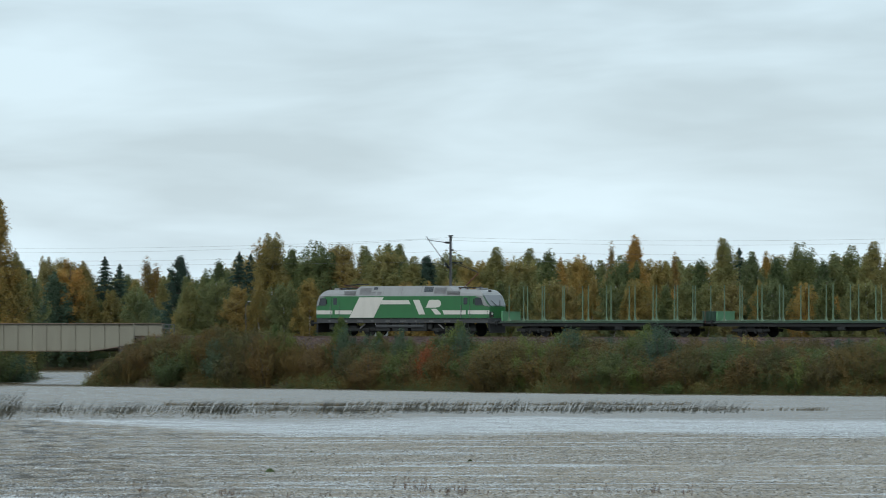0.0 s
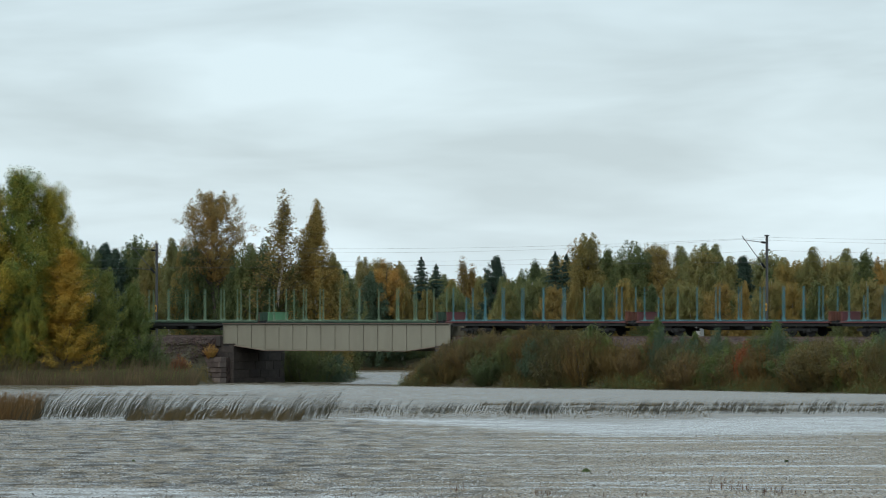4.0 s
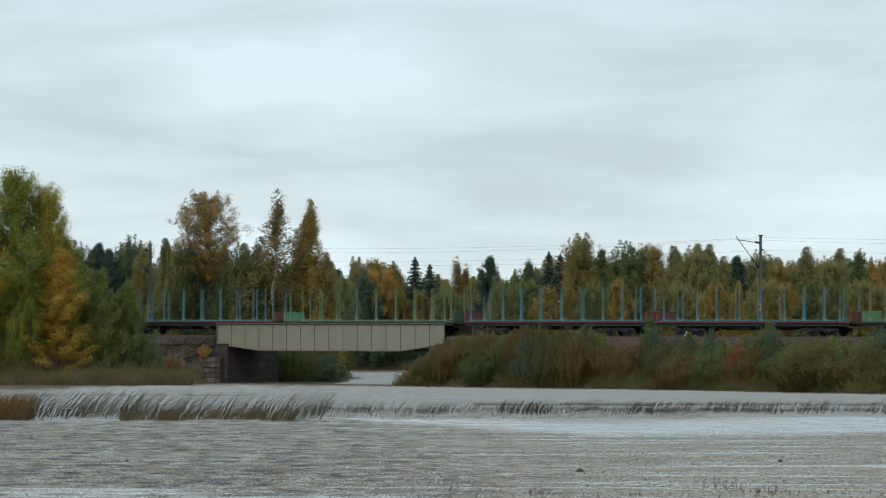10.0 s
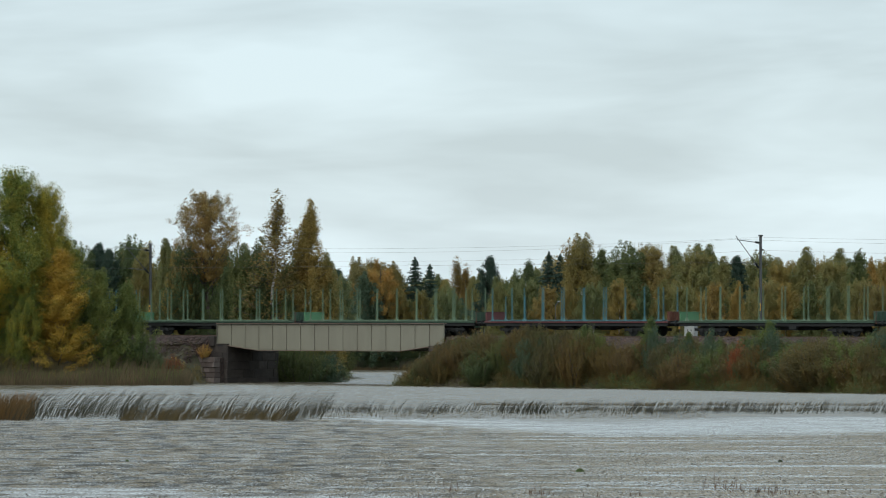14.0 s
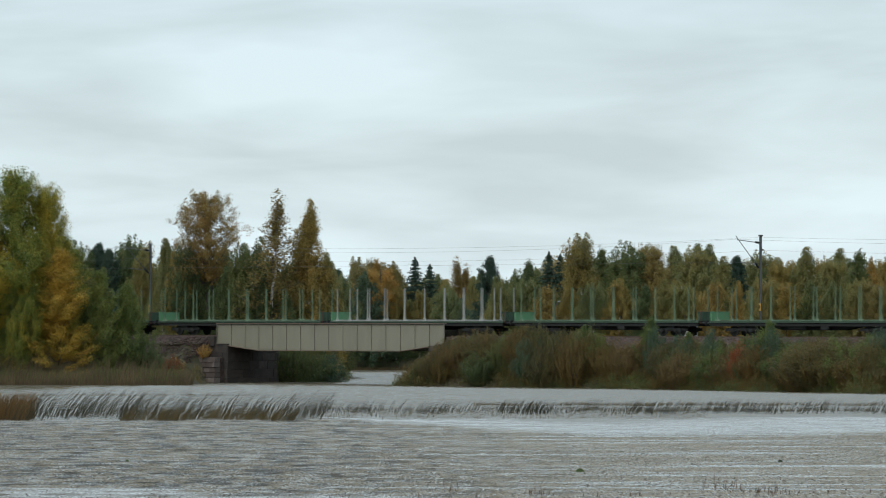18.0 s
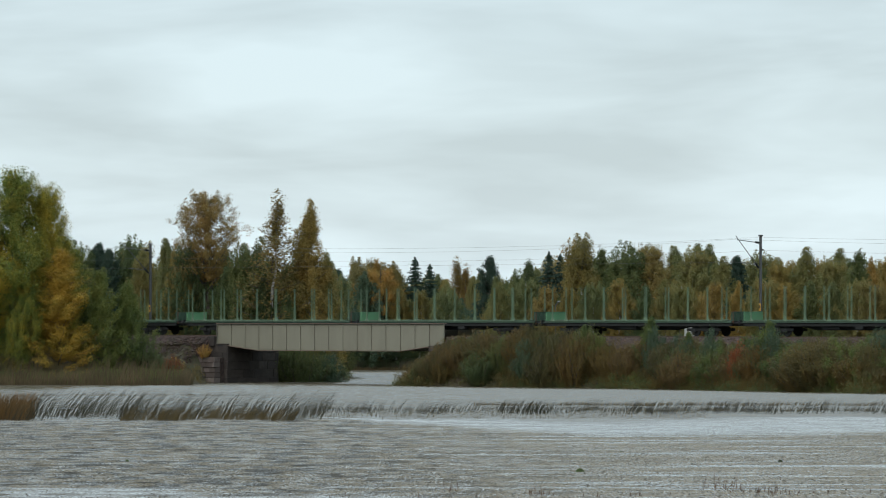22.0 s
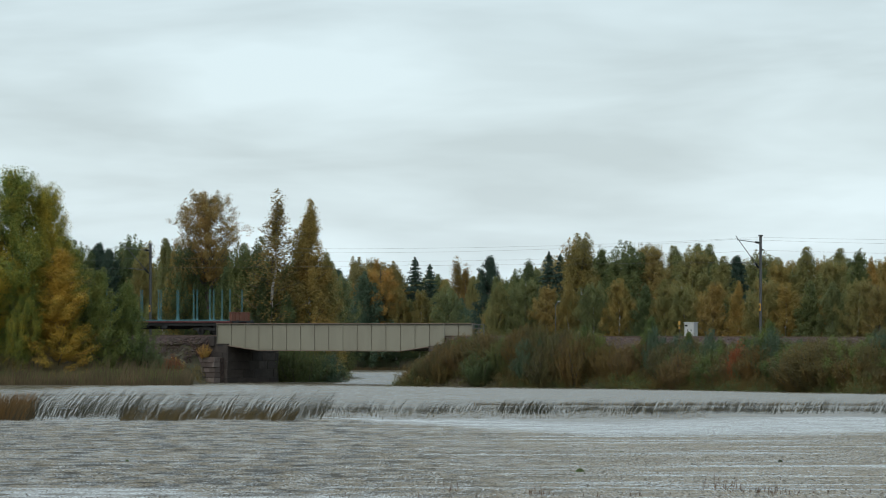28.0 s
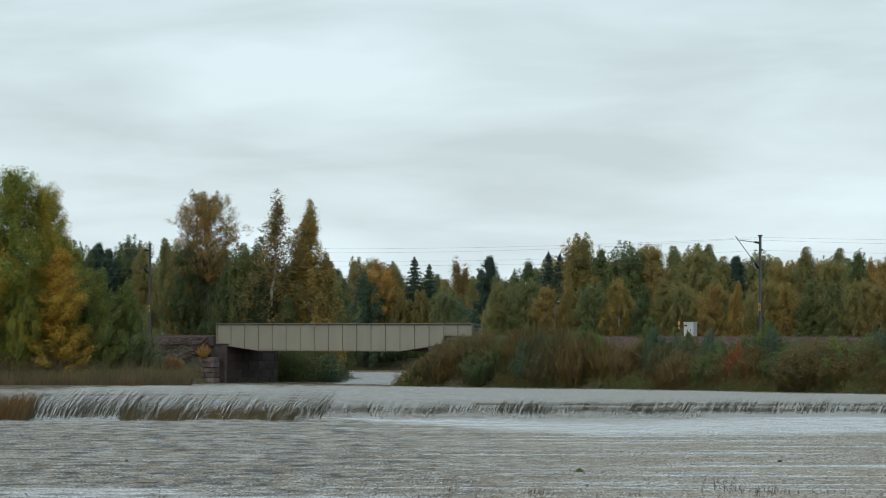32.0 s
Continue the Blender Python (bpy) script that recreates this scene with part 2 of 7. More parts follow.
def math_node(nt, op, a, b=0.0, c=0.0):
    m = nt.nodes.new("ShaderNodeMath")
    m.operation = op
    for sock, v in zip(m.inputs, (a, b, c)):
        if isinstance(v, (int, float)):
            sock.default_value = v
        else:
            nt.links.new(v, sock)
    return m.outputs[0]


M_WATER, _nt, _p = node_mat("lake_water")
_xyz = _nt.nodes.new("ShaderNodeSeparateXYZ")
_nt.links.new(_nt.nodes.new("ShaderNodeTexCoord").outputs["Object"], _xyz.inputs[0])
_wob = math_node(_nt, "MULTIPLY_ADD", noise_node(_nt, 1.0, 3, 0.5, stretch=(0.035, 0.012, 1)), 60.0, -30.0)
_reach = math_node(_nt, "ADD", _xyz.outputs["Y"], _wob)


def falling(y0, y1, extra=None):
    r = _nt.nodes.new("ShaderNodeMapRange")
    r.inputs["From Min"].default_value, r.inputs["From Max"].default_value = y0, y1
    _nt.links.new(_reach if extra is None else math_node(_nt, "ADD", _reach, extra), r.inputs["Value"])
    return r.outputs[0]


_lane = ramp_fac(_nt, noise_node(_nt, 1.0, 5, 0.6, stretch=(0.03, 0.06, 1)), 0.30, 0.37, 1.0)
_slick = ramp_fac(_nt, noise_node(_nt, 1.0, 4, 0.6, stretch=(0.05, 0.34, 1)), 0.40, 0.44, 1.0)
_side = ramp_fac(_nt, _xyz.outputs["X"], -6.0, 8.0, 30.0)
_left = math_node(_nt, "MULTIPLY_ADD", _side, -0.030, 1.0)
_slick = math_node(_nt, "MAXIMUM", _slick, math_node(_nt, "MULTIPLY", _left, 0.85))
_gust = math_node(_nt, "MULTIPLY", falling(250, 241, _side), math_node(_nt, "MULTIPLY", _lane, _slick))
_calm = math_node(_nt, "MAXIMUM", math_node(_nt, "SUBTRACT", falling(256, 244), _gust), 0.0)
_speck = noise_node(_nt, 1.0, 3, 0.7, stretch=(15.0, 0.85, 1))
_dash = noise_node(_nt, 1.0, 4, 0.6, stretch=(0.95, 0.42, 1))
_long = noise_node(_nt, 1.0, 4, 0.65, stretch=(0.22, 0.16, 1))
_cross = noise_node(_nt, 1.0, 4, 0.65, stretch=(2.3, 0.9, 1))
_n = math_node(_nt, "ADD", math_node(_nt, "MULTIPLY_ADD", _speck, 0.40, -0.20), math_node(_nt, "MULTIPLY_ADD", _long, 0.14, -0.07))
_n = math_node(_nt, "ADD", _n, math_node(_nt, "MULTIPLY", math_node(_nt, "MULTIPLY_ADD", _left, 0.30, 0.12), math_node(_nt, "ADD", _dash, -0.5)))
_lean = math_node(_nt, "ADD", math_node(_nt, "MULTIPLY_ADD", _gust, -0.03, 0.25), math_node(_nt, "MULTIPLY", _n, math_node(_nt, "MULTIPLY_ADD", _gust, 1.9, 1.2)))
_lean = math_node(_nt, "MAXIMUM", math_node(_nt, "MULTIPLY_ADD", _calm, -0.150, _lean), 0.004)
_nv = _nt.nodes.new("ShaderNodeCombineXYZ")
_nt.links.new(math_node(_nt, "MULTIPLY_ADD", _cross, 0.3, -0.15), _nv.inputs["X"])
_nt.links.new(math_node(_nt, "MULTIPLY", _lean, -1.0), _nv.inputs["Y"])
_nv.inputs["Z"].default_value = 1.0
_nn = _nt.nodes.new("ShaderNodeVectorMath")
_nn.operation = "NORMALIZE"
_nt.links.new(_nv.outputs[0], _nn.inputs[0])
_nt.links.new(_nn.outputs[0], _p.inputs["Normal"])
# the left's darker base colour stands for the tall trees' reflection
_water_tone = mix_node(_nt, _left, (0.185, 0.153, 0.104), (0.095, 0.077, 0.050))
_water_tone = mix_node(_nt, _gust, (0.090, 0.080, 0.062), _water_tone)
_weed = ramp_fac(_nt, noise_node(_nt, 1.0, 3, 0.7, stretch=(11.0, 0.75, 1)), 0.42, 0.58, 1.0)
# painted dark dashes: wave fronts, thicker on the left for the trees' reflection
_dark = math_node(_nt, "MULTIPLY", _gust, ramp_fac(_nt, noise_node(_nt, 1.0, 3, 0.6, stretch=(0.70, 0.30, 1)), 0.50, 0.55, 0.97))
_dark = math_node(_nt, "MULTIPLY", _dark, math_node(_nt, "MULTIPLY_ADD", _left, 0.85, 0.1))
_dots = math_node(_nt, "MULTIPLY", _gust, ramp_fac(_nt, noise_node(_nt, 1.0, 2, 0.6, stretch=(14.0, 0.9, 1)), 0.57, 0.63, 0.95))
_dark = math_node(_nt, "MAXIMUM", _dark, _dots)
_thick = math_node(_nt, "MULTIPLY_ADD", _side, -0.011, 0.33)
_m2 = math_node(_nt, "MULTIPLY", math_node(_nt, "MINIMUM", math_node(_nt, "ADD", _weed, math_node(_nt, "MULTIPLY", _thick, noise_node(_nt, 1.0, 4, 0.7, stretch=(1.2, 0.6, 1)))), 1.0), _gust)
_nt.links.new(mix_node(_nt, _dark, mix_node(_nt, _m2, _water_tone, (0.122, 0.100, 0.068)), (0.022, 0.020, 0.016)), _p.inputs["Base Color"])
_nt.links.new(math_node(_nt, "MULTIPLY_ADD", _m2, 0.35, 0.06), _p.inputs["Roughness"])
_nt.links.new(math_node(_nt, "MULTIPLY_ADD", math_node(_nt, "MAXIMUM", _m2, _dark), -0.27, 0.37), _p.inputs["Specular IOR Level"])
_p.inputs["IOR"].default_value = 1.34
_p.inputs["Specular Tint"].default_value = (1.0, 0.93, 0.82, 1)

# ---- tools for meshes ----
RAIL_Z = 4.15
TURN = -38.39
ORIGIN = Vector((-21.0, 397.9))
ALONG = Vector((math.cos(radians(TURN)), math.sin(radians(TURN))))
NEAR = Vector((ALONG.y, -ALONG.x))


def on_line(s, o, z=0.0):
    """A place by the railway: s metres along it, o metres to the lake's side of its middle, z above the water."""
    p = ORIGIN + ALONG * s + NEAR * o
    return Vector((p.x, p.y, z))


def line_pose(s, o=0.0, z=0.0, turn=0.0):
    p = on_line(s, o, z)
    return pose(p.x, p.y, p.z, 0, 0, TURN + turn)


class Geo:
    """Collects vertices and faces for one mesh."""

    def __init__(self):
        self.v, self.f = [], []

    def add(self, verts, faces):
        n = len(self.v)
        self.v += [tuple(p) for p in verts]
        self.f += [tuple(i + n for i in q) for q in faces]
        return self

    def box(self, x0, x1, y0, y1, z0, z1, bev=0.0):
        if bev <= 0:
            c = [(x, y, z) for z in (z0, z1) for y in (y0, y1) for x in (x0, x1)]
            return self.add(c, [(0, 2, 3, 1), (4, 5, 7, 6), (0, 1, 5, 4), (2, 6, 7, 3), (0, 4, 6, 2), (1, 3, 7, 5)])
        b = bev
        ring = [(x0 + b, y0), (x1 - b, y0), (x1, y0 + b), (x1, y1 - b), (x1 - b, y1), (x0 + b, y1), (x0, y1 - b), (x0, y0 + b)]
        inner = [(min(max(x, x0 + b), x1 - b), min(max(y, y0 + b), y1 - b)) for x, y in ring]
        v = [(*p, z0) for p in inner] + [(*p, z0 + b) for p in ring] + [(*p, z1 - b) for p in ring] + [(*p, z1) for p in inner]
        f = [tuple(reversed(range(8))), tuple(range(24, 32))]
        for k in range(3):
            for i in range(8):
                j = (i + 1) % 8
                f.append((k * 8 + i, k * 8 + j, k * 8 + 8 + j, k * 8 + 8 + i))
        return self.add(v, f)

    def tube(self, a, b, r0, r1=None, n=6, caps=True):
        a, b = Vector(a), Vector(b)
        r1 = r0 if r1 is None else r1
        w = (b - a).normalized()
        u = w.orthogonal().normalized()
        q = w.cross(u)
        ang = [2 * math.pi * i / n for i in range(n)]
        v = [a + (u * math.cos(t) + q * math.sin(t)) * r0 for t in ang] + [b + (u * math.cos(t) + q * math.sin(t)) * r1 for t in ang]
        f = [(i, (i + 1) % n, n + (i + 1) % n, n + i) for i in range(n)]
        if caps:
            f += [tuple(reversed(range(n))), tuple(range(n, 2 * n))]
        return self.add(v, f)

    def prism(self, outline, y0, y1):
        """An outline in x and z, drawn out from y0 to y1."""
        n = len(outline)
        v = [(x, y0, z) for x, z in outline] + [(x, y1, z) for x, z in outline]
        f = [tuple(range(n)), tuple(reversed(range(n, 2 * n)))]
        f += [((i + 1) % n, i, n + i, n + (i + 1) % n) for i in range(n)]
        return self.add(v, f)

    def loft(self, rings, caps=True):
        n = len(rings[0])
        v = [p for r in rings for p in r]
        f = []
        for k in range(len(rings) - 1):
            f += [(k * n + i, k * n + (i + 1) % n, (k + 1) * n + (i + 1) % n, (k + 1) * n + i) for i in range(n)]
        if caps:
            f += [tuple(reversed(range(n))), tuple(range((len(rings) - 1) * n, len(rings) * n))]
        return self.add(v, f)

    def mesh(self, name, mat, smooth=False):
        me = bpy.data.meshes.new(name)
        me.from_pydata(self.v, [], self.f)
        me.materials.append(mat)
        if smooth:
            me.polygons.foreach_set("use_smooth", [True] * len(me.polygons))
        me.update()
        return me


def quads_mesh(name, quads, mat):
    """A mesh of loose four-cornered leaves from an array (n, 4, 3)."""
    n = len(quads)
    me = bpy.data.meshes.new(name)
    me.vertices.add(n * 4)
    me.vertices.foreach_set("co", np.asarray(quads, np.float32).reshape(-1))
    me.loops.add(n * 4)
    me.loops.foreach_set("vertex_index", np.arange(n * 4, dtype=np.int32))
    me.polygons.add(n)
    me.polygons.foreach_set("loop_start", np.arange(0, n * 4, 4, dtype=np.int32))
    me.materials.append(mat)
    me.update(calc_edges=True)
    return me


def part(name, geo, material, parent, label="", m=None, smooth=False):
    """One mesh under a thing or a part."""
    me = geo.mesh(name, material, smooth) if isinstance(geo, Geo) else geo
    ob = new(name, me)
    ob.parent = parent
    if m is not None:
        ob.matrix_basis = m
    if label:
        ob["label"] = label
    return ob


def thing(name, label, category, m=None, group="", kind=""):
    ob = new(name)
    ob.empty_display_size = 0.5
    if m is not None:
        ob.matrix_basis = m
    return tagged(ob, label, category, group, kind)


def solid(name, geo, material, label, category, m=None, group="", kind="", smooth=False):
    me = geo.mesh(name, material, smooth) if isinstance(geo, Geo) else geo
    ob = new(name, me)
    if m is not None:
        ob.matrix_basis = m
    return tagged(ob, label, category, group, kind)

# ---- ground, water ----
BRIDGE_A, BRIDGE_B = 3.3, 28.5


def step(a, b, x):
    t = np.clip((x - a) / (b - a), 0, 1)
    return t * t * (3 - 2 * t)


def ground_height(x, y):
    dx, dy = x - ORIGIN.x, y - ORIGIN.y
    s, o = dx * ALONG.x + dy * ALONG.y, dx * NEAR.x + dy * NEAR.y
    rough = 0.25 * np.sin(x * 0.31 + 1.3 * np.sin(y * 0.17)) * np.sin(y * 0.27 + 0.8) + 0.1 * np.sin(x * 1.1) * np.sin(y * 0.9)
    off_bridge = 1 - step(BRIDGE_A - 1.2, BRIDGE_A - 0.2, s) * (1 - step(BRIDGE_B + 0.5, BRIDGE_B + 2.0, s))
    bank = RAIL_Z - 0.62 - np.maximum(np.abs(o) - 3.1, 0) / 1.05
    bank = np.where(off_bridge > 0.02, bank * off_bridge - 1.5 * (1 - off_bridge), -1.5)
    # the lake's side, to the right of the bridge
    edge = np.interp(s, [20, 25, 27.5, 50, 80, 105, 140, 400], [-3.0, 2.5, 6.0, 7.3, 15.0, 11.7, 12, 12]) + 0.5 * np.sin(s * 0.5) + 0.3 * np.sin(s * 1.3)
    right = np.clip((edge - o) * 0.32, -1.5, 1.3 + rough * 0.4)
    right = np.where((s > BRIDGE_B - 4) & (o > -6), right, -1.5)
    # the lake's side, to the left
    shore = 384.0 + (x + 19.0) * 0.12 + 0.6 * np.sin(x * 0.4)
    left = np.clip(np.minimum((y - shore) * 0.16, (-20.5 - x) * 0.5), -1.5, 1.3 + rough * 0.4)
    left = np.where((s < BRIDGE_A + 9) & (o > -6), left, -1.5)
    # behind the railway
    back = 1.3 + rough
    side_l = np.interp(y, [390, 400, 430, 470, 494], [-10.5, -12.5, -24, -34, -34])
    side_r = np.interp(y, [390, 400, 430, 494], [-2.0, 1.5, 5, 7])
    pool = np.clip(np.minimum(np.minimum(x - side_l, side_r - x), (491 + 0.6 * np.sin(x * 0.7)) - y) * 0.35, -1, 1)
    back = np.minimum(back, (-4.8 - o) * 0.6 - 1.0)
    back = np.where(o < -3, back * (1 - step(-0.6, 0.4, pool)) - 1.2 * step(-0.6, 0.4, pool), -1.5)
    lake = np.full_like(x, -1.5)
    near_shore = np.clip((22 - y) * 0.22, -1.5, 3.7)
    return np.maximum.reduce([bank, right, left, back, lake, near_shore])


def axis(parts):
    out = [np.arange(a, b, d) for a, b, d in parts]
    return np.unique(np.concatenate(out + [np.array([parts[-1][1]])]))


gx = axis([(-4600, -400, 300), (-400, -70, 15), (-70, 90, 1.25), (90, 420, 10), (420, 4600, 300)])
gy = axis([(-1500, -60, 160), (-60, 60, 6), (60, 300, 15), (300, 510, 1.25), (510, 800, 15), (800, 4800, 300)])
GX, GY = np.meshgrid(gx, gy)
GZ = ground_height(GX, GY)
nx, ny = len(gx), len(gy)
idx = np.arange(nx * ny).reshape(ny, nx)
gf = np.stack([idx[:-1, :-1], idx[:-1, 1:], idx[1:, 1:], idx[1:, :-1]], -1).reshape(-1, 4)
gm = bpy.data.meshes.new("ground")
gm.from_pydata(np.stack([GX, GY, GZ], -1).reshape(-1, 3).tolist(), [], gf.tolist())
gm.materials.append(M_GROUND)
gm.polygons.foreach_set("use_smooth", [True] * len(gm.polygons))
tagged(new("ground", gm), "dark autumn grass and earth round the lake", "ground", kind="structure")


def height_at(p):
    return float(ground_height(np.array([p.x]), np.array([p.y]))[0])


wm = Geo().add([(-1500, 2, 0), (1500, 2, 0), (1500, 505, 0), (-1500, 505, 0)], [(0, 1, 2, 3)])
solid("water", wm, M_WATER, "grey lake water with wind ripples and floating weed", "lake", kind="structure")

# ---- railway: ballast, rails, sleepers, bridge ----


def ballast(s0, s1):
    outline = [(-4.4, -1.75), (-3.4, -0.72), (-2.4, -0.12), (2.4, -0.12), (3.4, -0.72), (4.4, -1.75), (4.4, -2.3), (-4.4, -2.3)]
    steps = int((s1 - s0) / 6)
    rings = [[(s0 + (s1 - s0) * k / steps, y + (0.12 * math.sin(k * 1.7) if abs(y) > 4 else 0), z) for y, z in outline] for k in range(steps + 1)]
    end = [(-3.5, -1.75), (-2.8, -0.72), (-2.3, -0.14), (2.3, -0.14), (2.8, -0.72), (3.5, -1.75), (3.5, -2.3), (-3.5, -2.3)]
    at = s1 if s1 < 100 else s0
    rings[-1 if s1 < 100 else 0] = [(at, y, z) for y, z in end]
    return Geo().loft(rings)


solid("ballast_bed_1", ballast(-600, BRIDGE_A - 0.6), M_BALLAST, "reddish crushed stone ballast under the track", "ballast", line_pose(0, 0, RAIL_Z), kind="structure")
solid("ballast_bed_2", ballast(BRIDGE_B + 0.6, 640), M_BALLAST, "reddish crushed stone ballast under the track", "ballast", line_pose(0, 0, RAIL_Z), kind="structure")


def slope_stones(name, s0, s1, o0, o1, count, seed):
    """Loose stones lying on the bank's slope."""
    rng = np.random.default_rng(seed)
    g = Geo()
    for _ in range(count):
        s, o = rng.uniform(s0, s1), rng.uniform(o0, o1)
        p = on_line(s, o)
        r = rng.uniform(0.05, 0.16)
        z = max(height_at(p), RAIL_Z - 0.12 - max(0, abs(o) - 2.4) * 0.65 if abs(o) < 3.5 else -9) - 0.2 * r
        c = Vector((p.x, p.y, z))
        pts = [c + Vector((rng.uniform(0.7, 1.3) * r * a, rng.uniform(0.7, 1.3) * r * b, rng.uniform(0.5, 0.9) * r * d)) for a, b, d in ((1, 0, 0), (0, 1, 0), (-1, 0, 0), (0, -1, 0), (0, 0, 1), (0, 0, -1))]
        g.add(pts, [(0, 1, 4), (1, 2, 4), (2, 3, 4), (3, 0, 4), (1, 0, 5), (2, 1, 5), (3, 2, 5), (0, 3, 5)])
    return solid(name, g, M_BALLAST, "loose reddish stones on the railway bank", "stones", kind="stuff")


slope_stones("bank_stones", -16, BRIDGE_A - 0.7, 2.3, 7.0, 4500, 3)
slope_stones("bank_stones", BRIDGE_B + 0.8, 110, 2.3, 5.6, 6000, 4)


def rail(o, s0, s1):
    prof = [(-0.075, -0.17), (0.075, -0.17), (0.075, -0.155), (0.012, -0.13), (0.012, -0.04), (0.036, -0.03), (0.036, 0), (-0.036, 0), (-0.036, -0.03), (-0.012, -0.04), (-0.012, -0.13), (-0.075, -0.155)]
    return Geo().loft([[(x, -o + y, z) for y, z in prof] for x in (s0, s1)])


solid("rail_1", rail(0.80, -620, 660), M_RAIL, "brown steel rail of the single track", "rail", line_pose(0, 0, RAIL_Z), kind="structure")
solid("rail_2", rail(-0.80, -620, 660), M_RAIL, "brown steel rail of the single track", "rail", line_pose(0, 0, RAIL_Z), kind="structure")
track = thing("track", "concrete sleepers carrying the single railway track", "sleepers", line_pose(0, 0, RAIL_Z), kind="structure")
sleeper_mesh = Geo().box(-0.13, 0.13, -1.3, 1.3, -0.36, -0.175, 0.02).mesh("sleeper", M_SLEEPER)
for k in range(210):
    s = -18 + k * 0.6
    if BRIDGE_A - 0.5 < s < BRIDGE_B + 0.5:
        continue
    part("sleeper", sleeper_mesh, None, track, m=pose(s, 0, 0))


def girder_outline(zb_mid, zb_end, zt, length, taper):
    return [(0, zt), (0, zb_end), (taper, zb_mid), (length - taper, zb_mid), (length, zb_end), (length, zt)]


def girder(bridge, y, depth_mid, depth_end, panels, out):
    """One plate girder: web, flanges, stiffeners. out: the side on which the stiffeners show (-1 is the lake's side)."""
    ln, zt, taper = BRIDGE_B - BRIDGE_A, 0.98, 4.7
    web = part("girder", Geo().prism(girder_outline(zt - depth_mid, zt - depth_end, zt, ln, taper), y - 0.015, y + 0.015), M_BRIDGE, bridge, "pale beige painted plate girder")
    part("top_flange", Geo().box(-0.05, ln + 0.05, y - 0.22, y + 0.22, zt, zt + 0.05, 0.01), M_BRUST, web, "rusty brown edge on top")
    zs = [(0, zt - depth_end), (taper, zt - depth_mid), (ln - taper, zt - depth_mid), (ln, zt - depth_end)]
    rings = [[(x, y + a, z + b) for a, b in ((-0.22, -0.05), (0.22, -0.05), (0.22, 0), (-0.22, 0))] for x, z in zs]
    part("bottom_flange", Geo().loft(rings), M_BRUST, web, "rust-stained lower flange")
    for k in range(panels + 1):
        x = ln * k / panels
        zb = np.interp(x, [p[0] for p in zs], [p[1] for p in zs]) + 0.002
        w = 0.14 if k in (0, panels) else 0.085
        y0, y1 = (y - 0.02 - w, y - 0.017) if out < 0 else (y + 0.017, y + 0.02 + w)
        part("stiffener", Geo().box(x - 0.02 if k else x - 0.03, x + 0.02 if k < panels else x + 0.03, y0, y1, zb, zt - 0.002), M_BRIDGE, web)
    for k in range(panels):
        x = ln * (k + 0.5) / panels
        part("panel", Geo().box(x - ln / panels * 0.5 + 0.028, x + ln / panels * 0.5 - 0.028, y + out * 0.03 - 0.012, y + out * 0.03 + 0.012, max(np.interp(x - 0.7, [p[0] for p in zs], [p[1] for p in zs]), np.interp(x + 0.7, [p[0] for p in zs], [p[1] for p in zs])) + 0.06, zt - 0.07, 0.006), M_BRIDGE, web)
    return web


bridge = thing("railway_bridge", "beige steel plate-girder railway bridge over the channel", "bridge", line_pose(BRIDGE_A, 0, RAIL_Z))
girder(bridge, -1.95, 2.27, 1.72, 16, -1)
girder(bridge, 1.95, 2.27, 1.72, 16, -1)
part("deck", Geo().box(0, BRIDGE_B - BRIDGE_A, -1.9, 1.9, -0.62, -0.40), M_BRUST, bridge)
for k in range(17):
    x = (BRIDGE_B - BRIDGE_A) * k / 16
    part("cross_beam", Geo().box(x - 0.12, x + 0.12, -1.9, 1.9, -0.95, -0.62), M_BRUST, bridge)
for x in (0.5, BRIDGE_B - BRIDGE_A - 0.5):
    for y in (-1.95, 1.95):
        part("bearing", Geo().box(x - 0.3, x + 0.3, y - 0.3, y + 0.3, -1.0, -0.74, 0.03), M_LDARK, bridge)
for k in range(40):
    x = 0.3 + k * 0.63
    if x < BRIDGE_B - BRIDGE_A:
        part("bridge_timber", Geo().box(x - 0.13, x + 0.13, -1.35, 1.35, -0.40, -0.175, 0.02), M_LDARK, bridge)
railing = thing("end_railing", "short grey steel railing at the end of the bridge", "railing", line_pose(BRIDGE_B, -1.95, RAIL_Z))
for x in (0.08, 0.62, 1.15):
    part("post", Geo().box(x - 0.03, x + 0.03, -0.03, 0.03, -0.75, 0.95), M_STEEL, railing)
for z in (0.25, 0.6, 0.93):
    part("rail_bar", Geo().box(0.05, 1.2, -0.02, 0.02, z - 0.03, z + 0.03), M_STEEL, railing)


def block_wall(parent, mat, x0, x1, z0, z1, cols, rows, face, rng, along="y", rough=0.04, joint=0.008):
    """A face of squared stones with open joints. along: the axis that the courses run on; face: the other one's place."""
    for r in range(rows):
        za, zb = z0 + (z1 - z0) * r / rows, z0 + (z1 - z0) * (r + 1) / rows
        cuts = [x0] + [x0 + (x1 - x0) * (c + 0.5 * (r % 2) + rng.uniform(-0.15, 0.15)) / cols for c in range(1, cols)] + [x1]
        for a, b in zip(cuts[:-1], cuts[1:]):
            d = rng.uniform(0.0, rough)
            if along == "y":
                g = Geo().box(face - 0.5, face + d, a + joint, b - joint, za + joint, zb - joint, 0.02)
            else:
                g = Geo().box(a + joint, b - joint, -face - d, -face + 0.5, za + joint, zb - joint, 0.02)
            part("stone", g, mat, parent)


